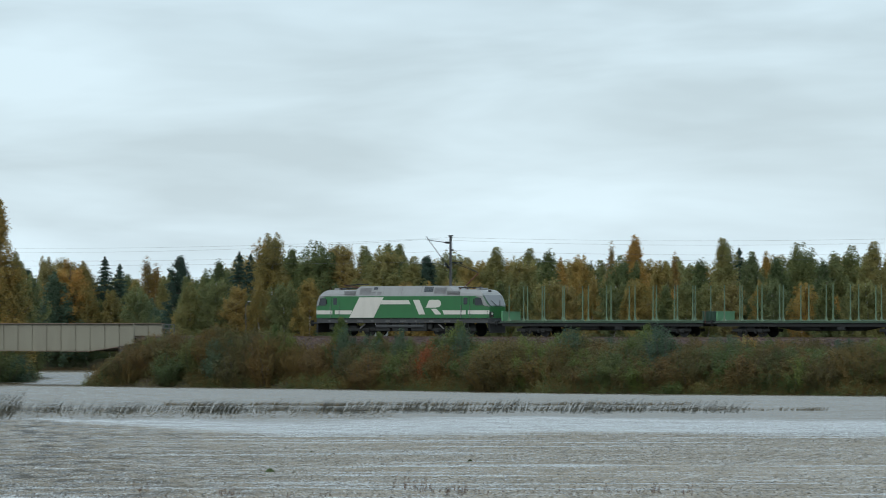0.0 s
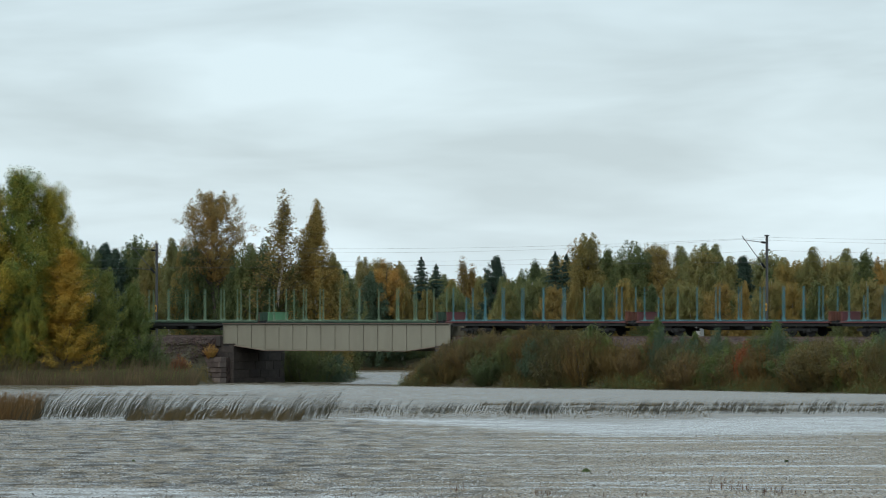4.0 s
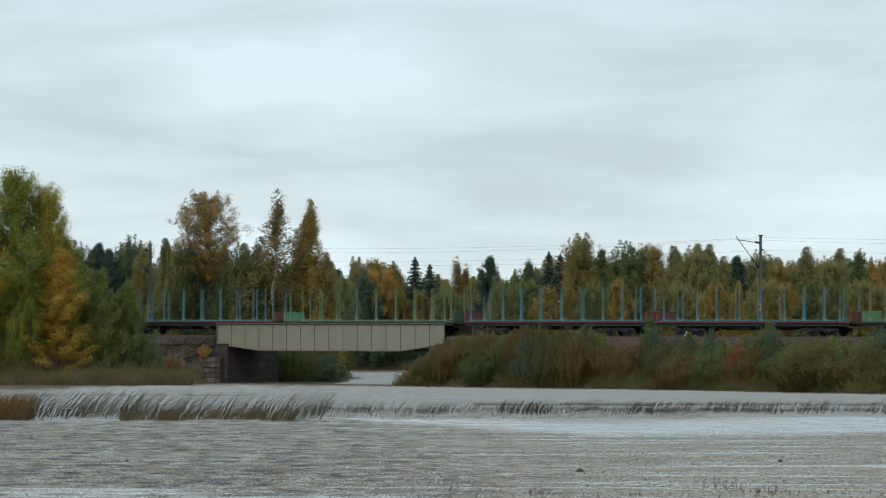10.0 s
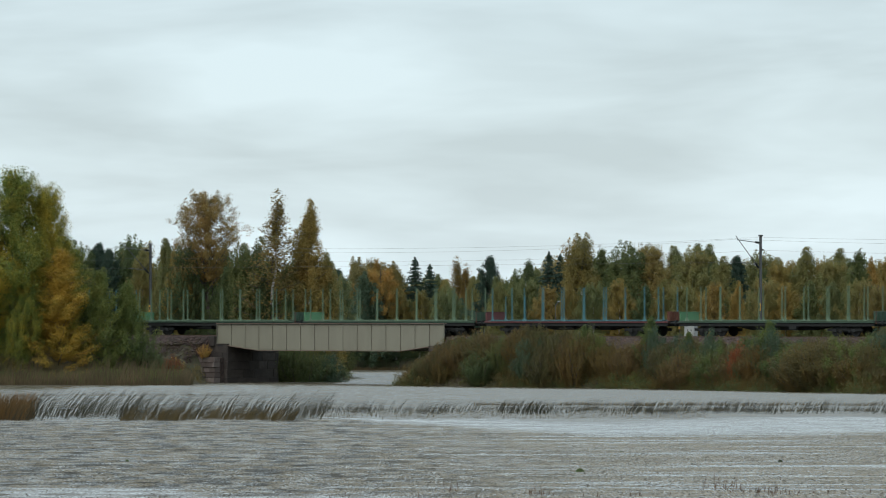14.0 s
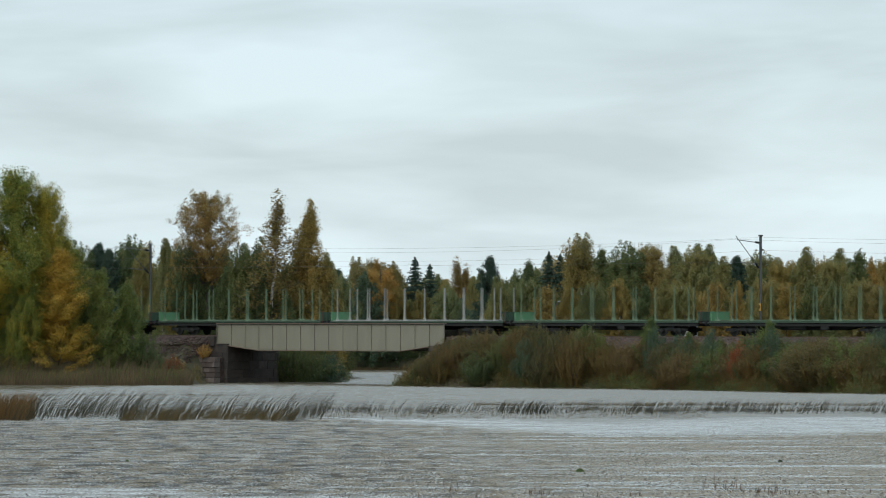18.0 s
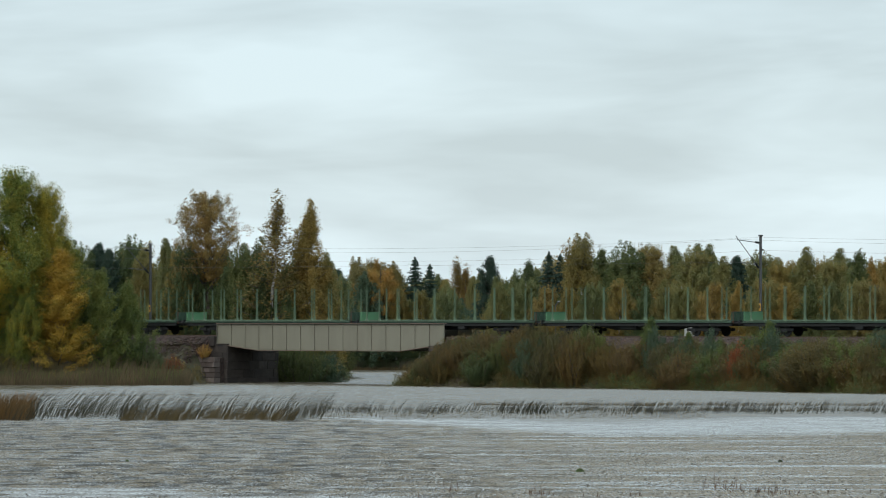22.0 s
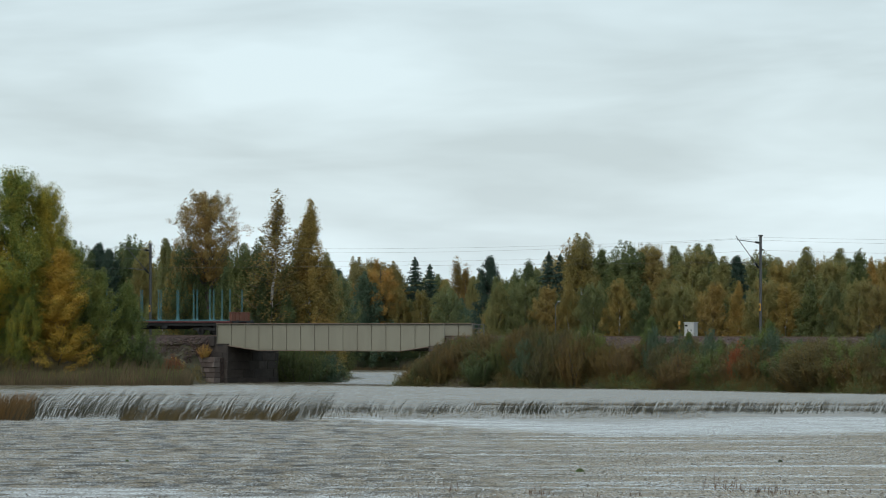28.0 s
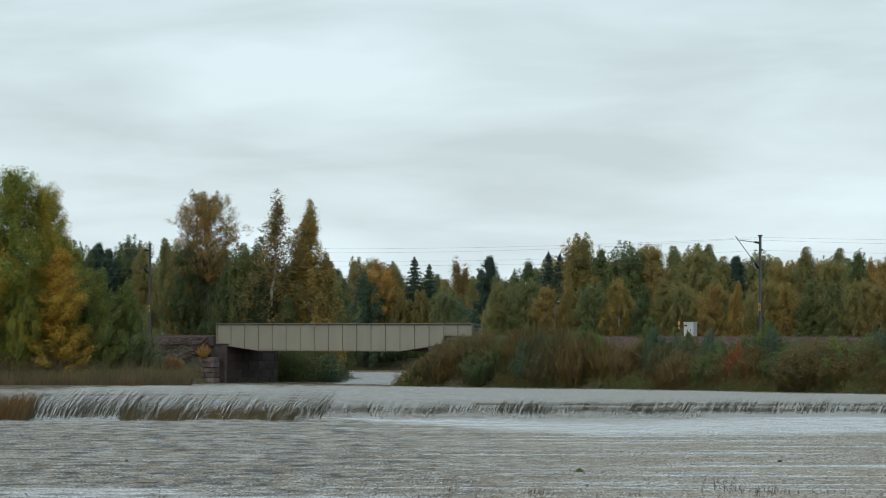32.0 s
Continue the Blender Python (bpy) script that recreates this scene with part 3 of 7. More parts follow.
rng_w = random.Random(5)
abut = thing("abutment_1", "dark granite block abutment under the bridge end, toned down for shade", "abutment", line_pose(BRIDGE_A, 0, 0), kind="structure")
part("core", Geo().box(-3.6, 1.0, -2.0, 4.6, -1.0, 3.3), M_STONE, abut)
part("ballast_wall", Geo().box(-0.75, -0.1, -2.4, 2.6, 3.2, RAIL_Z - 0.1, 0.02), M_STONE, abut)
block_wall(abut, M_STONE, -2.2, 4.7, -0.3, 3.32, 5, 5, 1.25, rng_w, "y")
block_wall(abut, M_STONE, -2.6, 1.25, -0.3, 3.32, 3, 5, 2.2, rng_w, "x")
part("bearing_shelf", Geo().box(-1.0, 1.3, -2.3, 4.8, 3.32, 3.40, 0.02), M_STONE, abut)
wing = thing("wing_wall", "pale granite wing wall beside the bridge", "retaining wall", line_pose(BRIDGE_A, 0, 0), kind="structure")
part("fill", Geo().box(-4.2, 0.9, -3.2, -1.9, -0.6, 2.2), M_BALLAST, wing)
block_wall(wing, M_STONE2, -4.9, -1.2, 0.1, 2.0, 4, 5, 4.25, rng_w, "x", 0.34, 0.02)
block_wall(wing, M_STONE2, -1.2, 1.1, 0.0, 2.25, 3, 5, 3.42, rng_w, "x", 0.34, 0.02)
abut2 = thing("abutment_2", "dark granite block abutment behind the bushes, toned down for shade", "abutment", line_pose(BRIDGE_B, 0, 0), kind="structure")
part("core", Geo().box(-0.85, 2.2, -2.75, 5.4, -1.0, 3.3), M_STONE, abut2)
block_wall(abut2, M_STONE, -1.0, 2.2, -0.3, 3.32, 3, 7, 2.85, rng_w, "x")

# ---- masts and wires ----


def mast(s):
    t = thing("catenary_mast", "grey steel overhead line mast with a yellow plate", "mast", line_pose(s, -3.2, RAIL_Z), group="overhead line masts")
    part("column", Geo().loft([[(x, y, z) for x, y in ((-0.08, -0.08), (-0.06, -0.08), (-0.06, -0.015), (0.06, -0.015), (0.06, -0.08), (0.08, -0.08), (0.08, 0.08), (0.06, 0.08), (0.06, 0.015), (-0.06, 0.015), (-0.06, 0.08), (-0.08, 0.08))] for z in (-0.9, 8.08)]), M_STEEL, t)
    part("cap", Geo().box(-0.16, 0.16, -0.14, 0.14, 8.08, 8.2, 0.02), M_STEEL, t)
    part("foot", Geo().box(-0.45, 0.45, -0.45, 0.45, -1.3, -0.85, 0.05), M_SLEEPER, t)
    part("top_tube", Geo().tube((0, -0.1, 7.55), (0, -3.3, 7.75), 0.035, 0.03), M_STEEL, t)
    part("brace", Geo().tube((0, -0.1, 5.4), (0, -3.5, 8.05), 0.032, 0.028), M_STEEL, t)
    part("registration_arm", Geo().tube((0, -0.6, 5.8), (0, -3.0, 5.95), 0.03, 0.025), M_STEEL, t)
    ins = Geo()
    for k in range(5):
        ins.tube((0, -0.25 - k * 0.1, 7.56 + k * 0.006), (0, -0.32 - k * 0.1, 7.565 + k * 0.006), 0.09, 0.09, 8)
    part("insulator", ins, M_LDARK, t)
    part("insulator", Geo().tube((0, -0.3, 5.56), (0, -0.75, 5.9), 0.09, 0.09, 8), M_LDARK, t)
    part("bracket", Geo().box(-0.06, 0.28, -0.05, 0.05, 6.9, 7.05), M_STEEL, t)
    part("tag_plate", Geo().box(-0.09, 0.12, -0.16, -0.105, 2.05, 2.65, 0.02), M_YELLOW, t, "yellow plate")
    part("tag_mark", Geo().box(-0.03, 0.07, -0.175, -0.161, 2.25, 2.5), M_LDARK, t, "dark bar on the plate")
    return t


MASTS = [-75.6, -9.3, 57.0, 123.0]
for s in MASTS:
    mast(s)


def wire(name, o, z, sag, r, label):
    rings = []
    for a, b in zip(MASTS[:-1], MASTS[1:]):
        for k in range(15 if b == MASTS[-1] else 14):
            u = k / 14
            x, zz = a + (b - a) * u, z - sag * 4 * u * (1 - u)
            rings.append([(x, -o - r, zz), (x, -o, zz - r), (x, -o + r, zz), (x, -o, zz + r)])
    return solid(name, Geo().loft(rings), M_WIRE, label, "overhead wire", line_pose(0, 0, RAIL_Z), group="overhead wires")


wire("overhead_wire", -3.2, 8.0, 0.55, 0.006, "thin grey feeder wire on the mast tops")
wire("overhead_wire", 0.1, 7.8, 0.75, 0.006, "thin grey messenger wire above the track")
wire("overhead_wire", 0.1, 5.95, 0.03, 0.006, "thin grey contact wire above the track")
wire("overhead_wire", -3.45, 6.95, 0.6, 0.006, "thin grey return wire behind the masts")

# ---- lineside things ----
cab = thing("signal_cabinet", "grey-white steel signalling cabinet beside the track", "cabinet", line_pose(48.85, -5.0, 3.98))
part("plinth", Geo().box(-0.50, 0.50, -0.30, 0.30, -1.9, 0.0), M_SLEEPER, cab)
part("case", Geo().box(-0.48, 0.48, -0.28, 0.28, 0.0, 1.24, 0.03), M_WCAB, cab)
part("lid", Geo().box(-0.53, 0.53, -0.33, 0.33, 1.242, 1.31, 0.02), M_WCAB, cab)
for x in (-0.235, 0.235):
    door = part("door", Geo().box(x - 0.22, x + 0.22, -0.305, -0.282, 0.05, 1.19, 0.01), M_WCAB, cab)
    part("handle", Geo().box(x - 0.03 if x > 0 else x + 0.10, x + 0.02 if x > 0 else x + 0.15, -0.33, -0.307, 0.55, 0.72), M_LDARK, door)
part("vent", Geo().box(-0.40, -0.14, -0.318, -0.307, 0.96, 1.10), M_LDARK, cab, "dark ventilation slot")
sig = thing("track_sign", "small yellow track sign on a thin post", "sign", line_pose(48.0, -4.6, 3.9))
part("post", Geo().tube((0, 0, -1.0), (0, 0, 1.5), 0.025), M_STEEL, sig)
part("plate", Geo().box(-0.11, 0.11, -0.07, -0.04, 1.14, 1.46, 0.01), M_YELLOW, sig, "yellow plate")
part("plate", Geo().box(-0.09, 0.09, -0.07, -0.04, 0.82, 1.02, 0.01), M_YELLOW, sig, "yellow plate")
lamp = thing("lamp_post", "grey lamp post with a pale lamp head", "lamp post", line_pose(31.9, -9.0, 1.3))
part("pole", Geo().tube((0, 0, -0.3), (0, 0, 5.5), 0.05, 0.035), M_STEEL, lamp)
part("arm", Geo().tube((0, 0, 5.4), (0.35, 0, 5.75), 0.04), M_STEEL, lamp)
part("lamp_head", Geo().box(0.22, 0.5, -0.06, 0.06, 5.72, 5.78, 0.02), M_WCAB, lamp)

# ---- train ----
LENGTH = 19.8


def bogie(t, x, wheelbase, radius, mat):
    b = part("bogie", Geo().box(x - wheelbase / 2 - 0.75, x + wheelbase / 2 + 0.75, -1.06, -0.94, 0.42, 0.66, 0.03).box(x - wheelbase / 2 - 0.75, x + wheelbase / 2 + 0.75, 0.94, 1.06, 0.42, 0.66, 0.03).box(x - 0.35, x + 0.35, -1.1, 1.1, 0.5, 0.85, 0.04), mat, t)
    for dx in (-wheelbase / 2, wheelbase / 2):
        for y in (-0.80, 0.80):
            part("wheel", Geo().tube((x + dx, y - 0.065, radius), (x + dx, y + 0.065, radius), radius, radius, 20), M_LDARK, b)
        for y in (-1.12, 1.12):
            part("axle_box", Geo().box(x + dx - 0.17, x + dx + 0.17, y - 0.08, y + 0.08, 0.32, 0.62, 0.04), M_LDARK, b)
        part("spring", Geo().tube((x + dx * 0.45, -1.03, 0.3), (x + dx * 0.45, -1.03, 0.56), 0.11, 0.11, 8), M_LDARK, b)
    return b


def buffers(t, x, out):
    for y in (-0.95, 0.95):
        part("buffer", Geo().tube((x, y, 1.06), (x + out * 0.5, y, 1.06), 0.09, 0.09, 10).tube((x + out * 0.5, y, 1.06), (x + out * 0.58, y, 1.06), 0.25, 0.24, 12), M_LDARK, t)


def wagon(stake_mat, board_mat, frame_mat, rear_mat, label, short_pair):
    t = thing("timber_wagon", label, "wagon", group="timber wagons of the train")
    ln = LENGTH - 1.1
    deck = part("deck", Geo().box(0.02, ln - 0.02, -1.3, 1.3, 1.12, 1.24, 0.02), M_LDARK, t)
    for y in (-1.38, 1.38):
        part("side_sill", Geo().box(0, ln, y - 0.05, y + 0.05, 1.09, 1.20, 0.015), frame_mat, t)
        part("edge_rail", Geo().box(0.4, ln - 0.4, y - 0.07, y + 0.07, 1.205, 1.265, 0.015), stake_mat, t)
    for y in (-0.5, 0.5):
        part("fish_belly_beam", Geo().prism([(0.2, 1.1), (0.2, 0.85), (4.6, 0.85), (6.6, 0.5), (12.1, 0.5), (14.1, 0.85), (ln - 0.2, 0.85), (ln - 0.2, 1.1)], y - 0.06, y + 0.06), M_LDARK, t)
    for y in (-1.25, 1.25):
        part("long_beam", Geo().box(0.1, ln - 0.1, y - 0.05, y + 0.05, 0.82, 1.08), M_LDARK, t)
    part("brake_tank", Geo().tube((7.4, -0.9, 0.72), (9.0, -0.9, 0.72), 0.2, 0.2, 10), M_LDARK, t)
    part("brake_lever_box", Geo().box(10.6, 11.3, -1.3, -0.9, 0.55, 0.9, 0.03), M_LDARK, t)
    for x, mat in ((0.04, board_mat), (ln - 0.12, rear_mat)):
        b = part("end_board", Geo().box(x, x + 0.08, -1.3, 1.3, 1.245, 1.94, 0.015), mat, t)
        out = -0.06 if x < 1 else 0.08
        for y in (-1.2, -0.6, 0.0, 0.6, 1.2):
            part("rib", Geo().box(x + out, x + out + 0.06, y - 0.045, y + 0.045, 1.25, 1.92), mat, b)
        part("top_rail", Geo().box(x - 0.03, x + 0.11, -1.34, 1.34, 1.941, 1.99, 0.01), mat, b)
    part("hand_rail", Geo().tube((ln + 0.12, -1.3, 1.0), (ln + 0.12, -1.3, 2.0), 0.018).tube((ln + 0.12, -1.3, 2.0), (ln + 0.12, -0.9, 2.0), 0.018), M_WRUST, t, "rusty hand rail")
    for k, x in enumerate((0.77, 2.15, 4.1, 5.97, 8.2, 10.3, 12.5, 14.45, 16.35, 17.75)):
        bol = part("bolster", Geo().box(x - 0.11, x + 0.11, -1.40, 1.40, 1.265, 1.34, 0.015), stake_mat, t)
        top = 3.25 if short_pair and k == 1 else 4.0
        for y in (-1.33, 1.33):
            rings = [[(x + a * w, y + b * d, z) for a, b in ((-1, -1), (1, -1), (1, 1), (-1, 1))] for w, d, z in ((0.16, 0.07, 1.27), (0.075, 0.06, 1.38), (0.037, 0.044, 1.6), (0.021, 0.032, top))]
            part("stake", Geo().loft(rings), stake_mat, bol)
    for x in (2.95, ln - 2.95):
        bogie(t, x, 1.8, 0.46, M_LDARK)
    buffers(t, 0.0, -1)
    buffers(t, ln, 1)
    return t


def cab_ring(x, zt, hw, zb):
    c = min(0.30, (zt - zb) * 0.75)
    return [(x, -hw, zb), (x, -hw + c * 0.25, zt - c), (x, -hw + c * 0.9, zt), (x, hw - c * 0.9, zt), (x, hw - c * 0.25, zt - c), (x, hw, zb)]


def louvre(x0, x1, u0, u1, slats):
    """Slats on the hood's slanted side, between the heights u0 and u1 of its slope (0 at the cornice, 1 at the top)."""
    g = Geo()
    for k in range(slats):
        p = u0 + (u1 - u0) * (k + 0.08) / slats
        q = u0 + (u1 - u0) * (k + 0.80) / slats
        ya, za = -1.452 + 0.30 * p, 3.25 + 0.80 * p
        yb, zb = -1.452 + 0.30 * q, 3.25 + 0.80 * q
        g.add([(x0, ya - 0.03, za), (x1, ya - 0.03, za), (x1, yb, zb), (x0, yb, zb), (x0, ya + 0.03, za), (x1, ya + 0.03, za), (x1, yb + 0.03, zb), (x0, yb + 0.03, zb)],
              [(0, 1, 2, 3), (4, 7, 6, 5), (0, 4, 5, 1), (2, 6, 7, 3), (0, 3, 7, 4), (1, 5, 6, 2)])
    return g


def arc(cx, cz, rx, rz, a0, a1, n=7):
    return [(cx + rx * math.cos(radians(a0 + (a1 - a0) * k / n)), cz + rz * math.sin(radians(a0 + (a1 - a0) * k / n))) for k in range(n + 1)]


def locomotive():
    t = thing("electric_locomotive", "green electric locomotive with white stripes and grey roof", "locomotive")
    X0, X1 = 0.84, 17.92

    def at(d, end):
        """The place d metres in from the rear (0) or front (1) end."""
        return X0 + d if end == 0 else X1 - d

    nose = [(0.0, 2.34, 0.98), (0.06, 2.40, 1.16), (0.18, 2.60, 1.28), (0.34, 2.90, 1.37), (0.54, 3.24, 1.42), (1.1, 3.242, 1.46), (1.9, 3.244, 1.49)]
    full = [(at(d, 0), z, w) for d, z, w in nose] + [(at(d, 1), z, w) for d, z, w in reversed(nose)]
    part("body", Geo().loft([[(x, -w, 1.47), (x, -w, z - 0.03), (x, -w + 0.03, z), (x, w - 0.03, z), (x, w, z - 0.03), (x, w, 1.47)] for x, z, w in full]), M_GREEN, t)
    part("skirt", Geo().loft([[(x, -w, 1.08), (x, -w, 1.466), (x, w, 1.466), (x, w, 1.08)] for x, w in ((X0 - 0.03, 0.95), (X0 + 0.12, 1.22), (X0 + 0.7, 1.40), (X1 - 0.7, 1.40), (X1 - 0.12, 1.22), (X1 + 0.03, 0.95))]), M_SKIRT, t, "dark grey lower skirt")
    rp = [(0.53, 3.29, 1.36), (0.66, 3.46, 1.39), (0.86, 3.62, 1.42), (1.14, 3.72, 1.44), (1.6, 3.75, 1.46), (3.4, 3.76, 1.46)]
    rf = [(at(d, 0), z, w) for d, z, w in rp] + [(at(d, 1), z, w) for d, z, w in reversed(rp)]
    roof = part("roof", Geo().loft([cab_ring(x, z, w, 3.247) for x, z, w in rf]), M_LGREY, t, "grey roof")
    hood = part("roof_hood", Geo().loft([[(x, -1.452, 3.25), (x, -1.452 + 0.375 * (z - 3.25), z), (x, 1.452 - 0.375 * (z - 3.25), z), (x, 1.452, 3.25)] for x, z in ((4.85, 3.70), (5.36, 4.05), (14.05, 4.05), (14.45, 3.70))]), M_LGREY, t, "raised grey roof hood")
    for x0, x1, u0, u1, n, mat in ((5.36, 6.52, 0.16, 0.88, 9, M_GRILLE), (6.70, 7.10, 0.64, 0.92, 3, M_GLASS), (6.58, 6.98, 0.12, 0.46, 4, M_GRILLE), (7.12, 7.54, 0.12, 0.46, 4, M_GRILLE),
                                    (11.68, 12.55, 0.40, 0.92, 5, M_GLASS), (12.66, 13.84, 0.16, 0.88, 9, M_GRILLE)):
        part("grille", louvre(x0, x1, u0, u1, n), mat, hood)
    for x in (7.7, 9.5, 11.4):
        part("hood_seam", Geo().add([(x, -1.46, 3.27), (x + 0.03, -1.46, 3.27), (x + 0.03, -1.165, 4.045), (x, -1.165, 4.045), (x, -1.43, 3.27), (x + 0.03, -1.43, 3.27), (x + 0.03, -1.14, 4.03), (x, -1.14, 4.03)],
             [(0, 1, 2, 3), (4, 7, 6, 5), (0, 3, 7, 4), (1, 5, 6, 2)]), M_GRILLE, hood)
    for a, b in ((3.92, 4.98), (14.02, 15.20)):
        for k in range(4):
            part("grille", Geo().box(a, b, -1.475, -1.40, 3.34 + k * 0.085, 3.40 + k * 0.085, 0.008), M_GRILLE, roof)
    for a, b in ((2.3, 2.8), (16.2, 16.7)):
        part("roof_box", Geo().box(a, b, -0.6, 0.4, 3.74, 3.88, 0.03), M_LGREY, roof)
    part("cornice", Geo().box(X0 + 0.9, X1 - 0.9, -1.475, -1.44, 3.225, 3.262, 0.008).box(X0 + 0.9, X1 - 0.9, 1.44, 1.475, 3.225, 3.262, 0.008), M_GRILLE, t, "grey gutter strip below the roof")
    # white livery
    for y in (-1.497, 1.497):
        y0, y1 = sorted((y, y * 1.004))
        part("stripe", Geo().prism([(3.0, 1.78), (4.58, 1.78), (4.74, 2.09), (3.0, 2.09)], y0, y1), M_LWHITE, t, "white stripe")
        part("white_panel", Geo().prism([(4.44, 1.50), (6.86, 1.50), (7.84, 3.15), (5.44, 3.15)], y0, y1), M_LWHITE, t, "slanted white panel")
        part("stripe", Geo().prism([(7.52, 2.58), (10.50, 2.58), (10.30, 2.91), (7.71, 2.91)], y0, y1), M_LWHITE, t, "white stripe")
        part("stripe", Geo().prism([(13.76, 1.76), (15.84, 1.76), (15.84, 2.09), (13.56, 2.09)], y0, y1), M_LWHITE, t, "white stripe")
        part("emblem", Geo().prism([(10.72, 2.93), (11.34, 2.93), (11.92, 1.76), (11.30, 1.76)], y0, y1), M_LWHITE, t, "white slanted emblem bar")
        part("emblem", Geo().prism([(11.98, 2.30), (12.30, 2.93)] + arc(13.12, 2.63, 0.33, 0.30, 90, -60) + [(12.92, 2.30)], y0, y1), M_LWHITE, t, "white rounded emblem block")
        part("emblem", Geo().prism([(12.46, 2.21), (13.02, 2.21), (13.50, 1.76), (12.90, 1.76)], y0, y1), M_LWHITE, t, "white emblem foot")
        for a, b in ((2.83, 3.20), (15.62, 15.99)):
            part("door_window", Geo().prism(arc(a + 0.07, 2.63, 0.07, 0.08, 180, 270, 3) + arc(b - 0.07, 2.63, 0.07, 0.08, 270, 360, 3) + arc(b - 0.07, 3.02, 0.07, 0.08, 0, 90, 3) + arc(a + 0.07, 3.02, 0.07, 0.08, 90, 180, 3), y0 - 0.006, y1 + 0.006), M_GLASS, t)
        for a in (2.62, 15.42):
            part("cab_door", Geo().box(a, a + 0.018, y0 - 0.003, y1 + 0.003, 1.5, 3.2).box(a + 0.78, a + 0.798, y0 - 0.003, y1 + 0.003, 1.5, 3.2), M_SKIRT, t)
            for x in (a - 0.06, a + 0.84):
                part("hand_rail", Geo().tube((x, y * 1.03, 1.5), (x, y * 1.03, 2.5), 0.015, 0.015, 5), M_GRILLE, t)
            part("door_step", Geo().box(a + 0.15, a + 0.65, y * 0.97 - 0.05, y * 0.97 + 0.05, 0.62, 0.68).box(a + 0.15, a + 0.19, y * 0.97 - 0.03, y * 0.97 + 0.03, 0.68, 1.08).box(a + 0.61, a + 0.65, y * 0.97 - 0.03, y * 0.97 + 0.03, 0.68, 1.08), M_LDARK, t)
        for end in (0, 1):
            sy = 1 if y > 0 else -1
            o = [(0.50, 2.54, 1.424), (1.24, 2.54, 1.472), (1.24, 3.08, 1.472), (0.66, 3.08, 1.436)]
            v = [(at(d, end), sy * (w + e), z) for e in (0.012, -0.03) for d, z, w in o]
            part("side_window", Geo().add(v, [(0, 1, 2, 3), (4, 7, 6, 5), (0, 4, 5, 1), (1, 5, 6, 2), (2, 6, 7, 3), (3, 7, 4, 0)]), M_GLASS, t)
            o = [(0.12, 2.38, 1.24), (0.50, 2.48, 1.42), (1.3, 2.50, 1.478)]
            part("side_crease", Geo().loft([[(at(d, end), sy * (w - 0.02), z), (at(d, end), sy * (w + 0.03), z), (at(d, end), sy * (w + 0.03), z + 0.035), (at(d, end), sy * (w - 0.02), z + 0.035)] for d, z, w in o]), M_SKIRT, t)
    for end in (0, 1):
        dirn = -1 if end == 0 else 1
        glass = [(0.04, 2.46, 1.02), (0.165, 2.66, 1.12), (0.325, 2.94, 1.20), (0.50, 3.22, 1.24), (0.56, 3.30, 1.20)]
        part("windscreen", Geo().loft([[(at(d, end) + dirn * 0.03, -w, z), (at(d, end) + dirn * 0.03, w, z), (at(d, end) - dirn * 0.04, w, z - 0.03), (at(d, end) - dirn * 0.04, -w, z - 0.03)] for d, z, w in glass]), M_SCREEN, t, "dark windscreen")
        for sy in (-1, 1):
            ring = [[(at(d, end), sy * (w - 0.02), z0), (at(d, end), sy * (w + 0.006), z0), (at(d, end), sy * (w + 0.006), z1), (at(d, end), sy * (w - 0.02), z1)] for d, w, z0, z1 in ((0.06, 1.165, 1.78, 2.09), (0.2, 1.29, 1.78, 2.09), (0.36, 1.375, 1.78, 2.09), (0.55, 1.422, 1.78, 2.09), (1.1, 1.462, 1.78, 2.09), (1.895, 1.492, 1.78, 2.09))]
            part("stripe", Geo().loft(ring), M_LWHITE, t, "white stripe round the cab")
            ring = [[(at(d, end), sy * (w - 0.05), z0), (at(d, end), sy * (w + 0.012), z0), (at(d, end), sy * (w + 0.012), z1), (at(d, end), sy * (w - 0.05), z1)] for d, w, z0, z1 in ((0.05, 1.15, 2.36, 2.41), (0.18, 1.282, 2.40, 2.60), (0.34, 1.372, 2.44, 2.90), (0.48, 1.405, 2.52, 3.14), (0.56, 1.424, 2.80, 3.25), (0.70, 1.435, 3.08, 3.26), (1.1, 1.462, 3.16, 3.26))]
            part("cab_shroud", Geo().loft(ring), M_LGREY, t, "light grey surround of the windscreen")
            part("lamp_recess", Geo().box(*sorted((at(-0.012, end), at(0.20, end))), *sorted((sy * 0.62, sy * 1.16)), 1.50, 1.98, 0.03), M_LDARK, t, "black lamp recess")
            part("headlight", Geo().tube((at(0.0, end), sy * 0.86, 1.82), (at(-0.03, end), sy * 0.86, 1.82), 0.11, 0.10, 12), M_LWHITE, t)
            part("tail_light", Geo().tube((at(0.0, end), sy * 0.86, 1.60), (at(-0.03, end), sy * 0.86, 1.60), 0.07, 0.065, 10), M_WRED, t)
            part("wiper", Geo().tube((at(-0.04, end), sy * 0.2, 2.44), (at(0.22, end), sy * 0.62, 2.86), 0.018), M_LDARK, t)
            part("mirror", Geo().box(*sorted((at(1.28, end), at(1.36, end))), *sorted((sy * 1.49, sy * 1.56)), 2.62, 2.98, 0.015), M_LDARK, t)
        part("top_lamp", Geo().box(*sorted((at(0.72, end), at(0.86, end))), -0.16, 0.16, 3.56, 3.70, 0.03), M_GLASS, t)
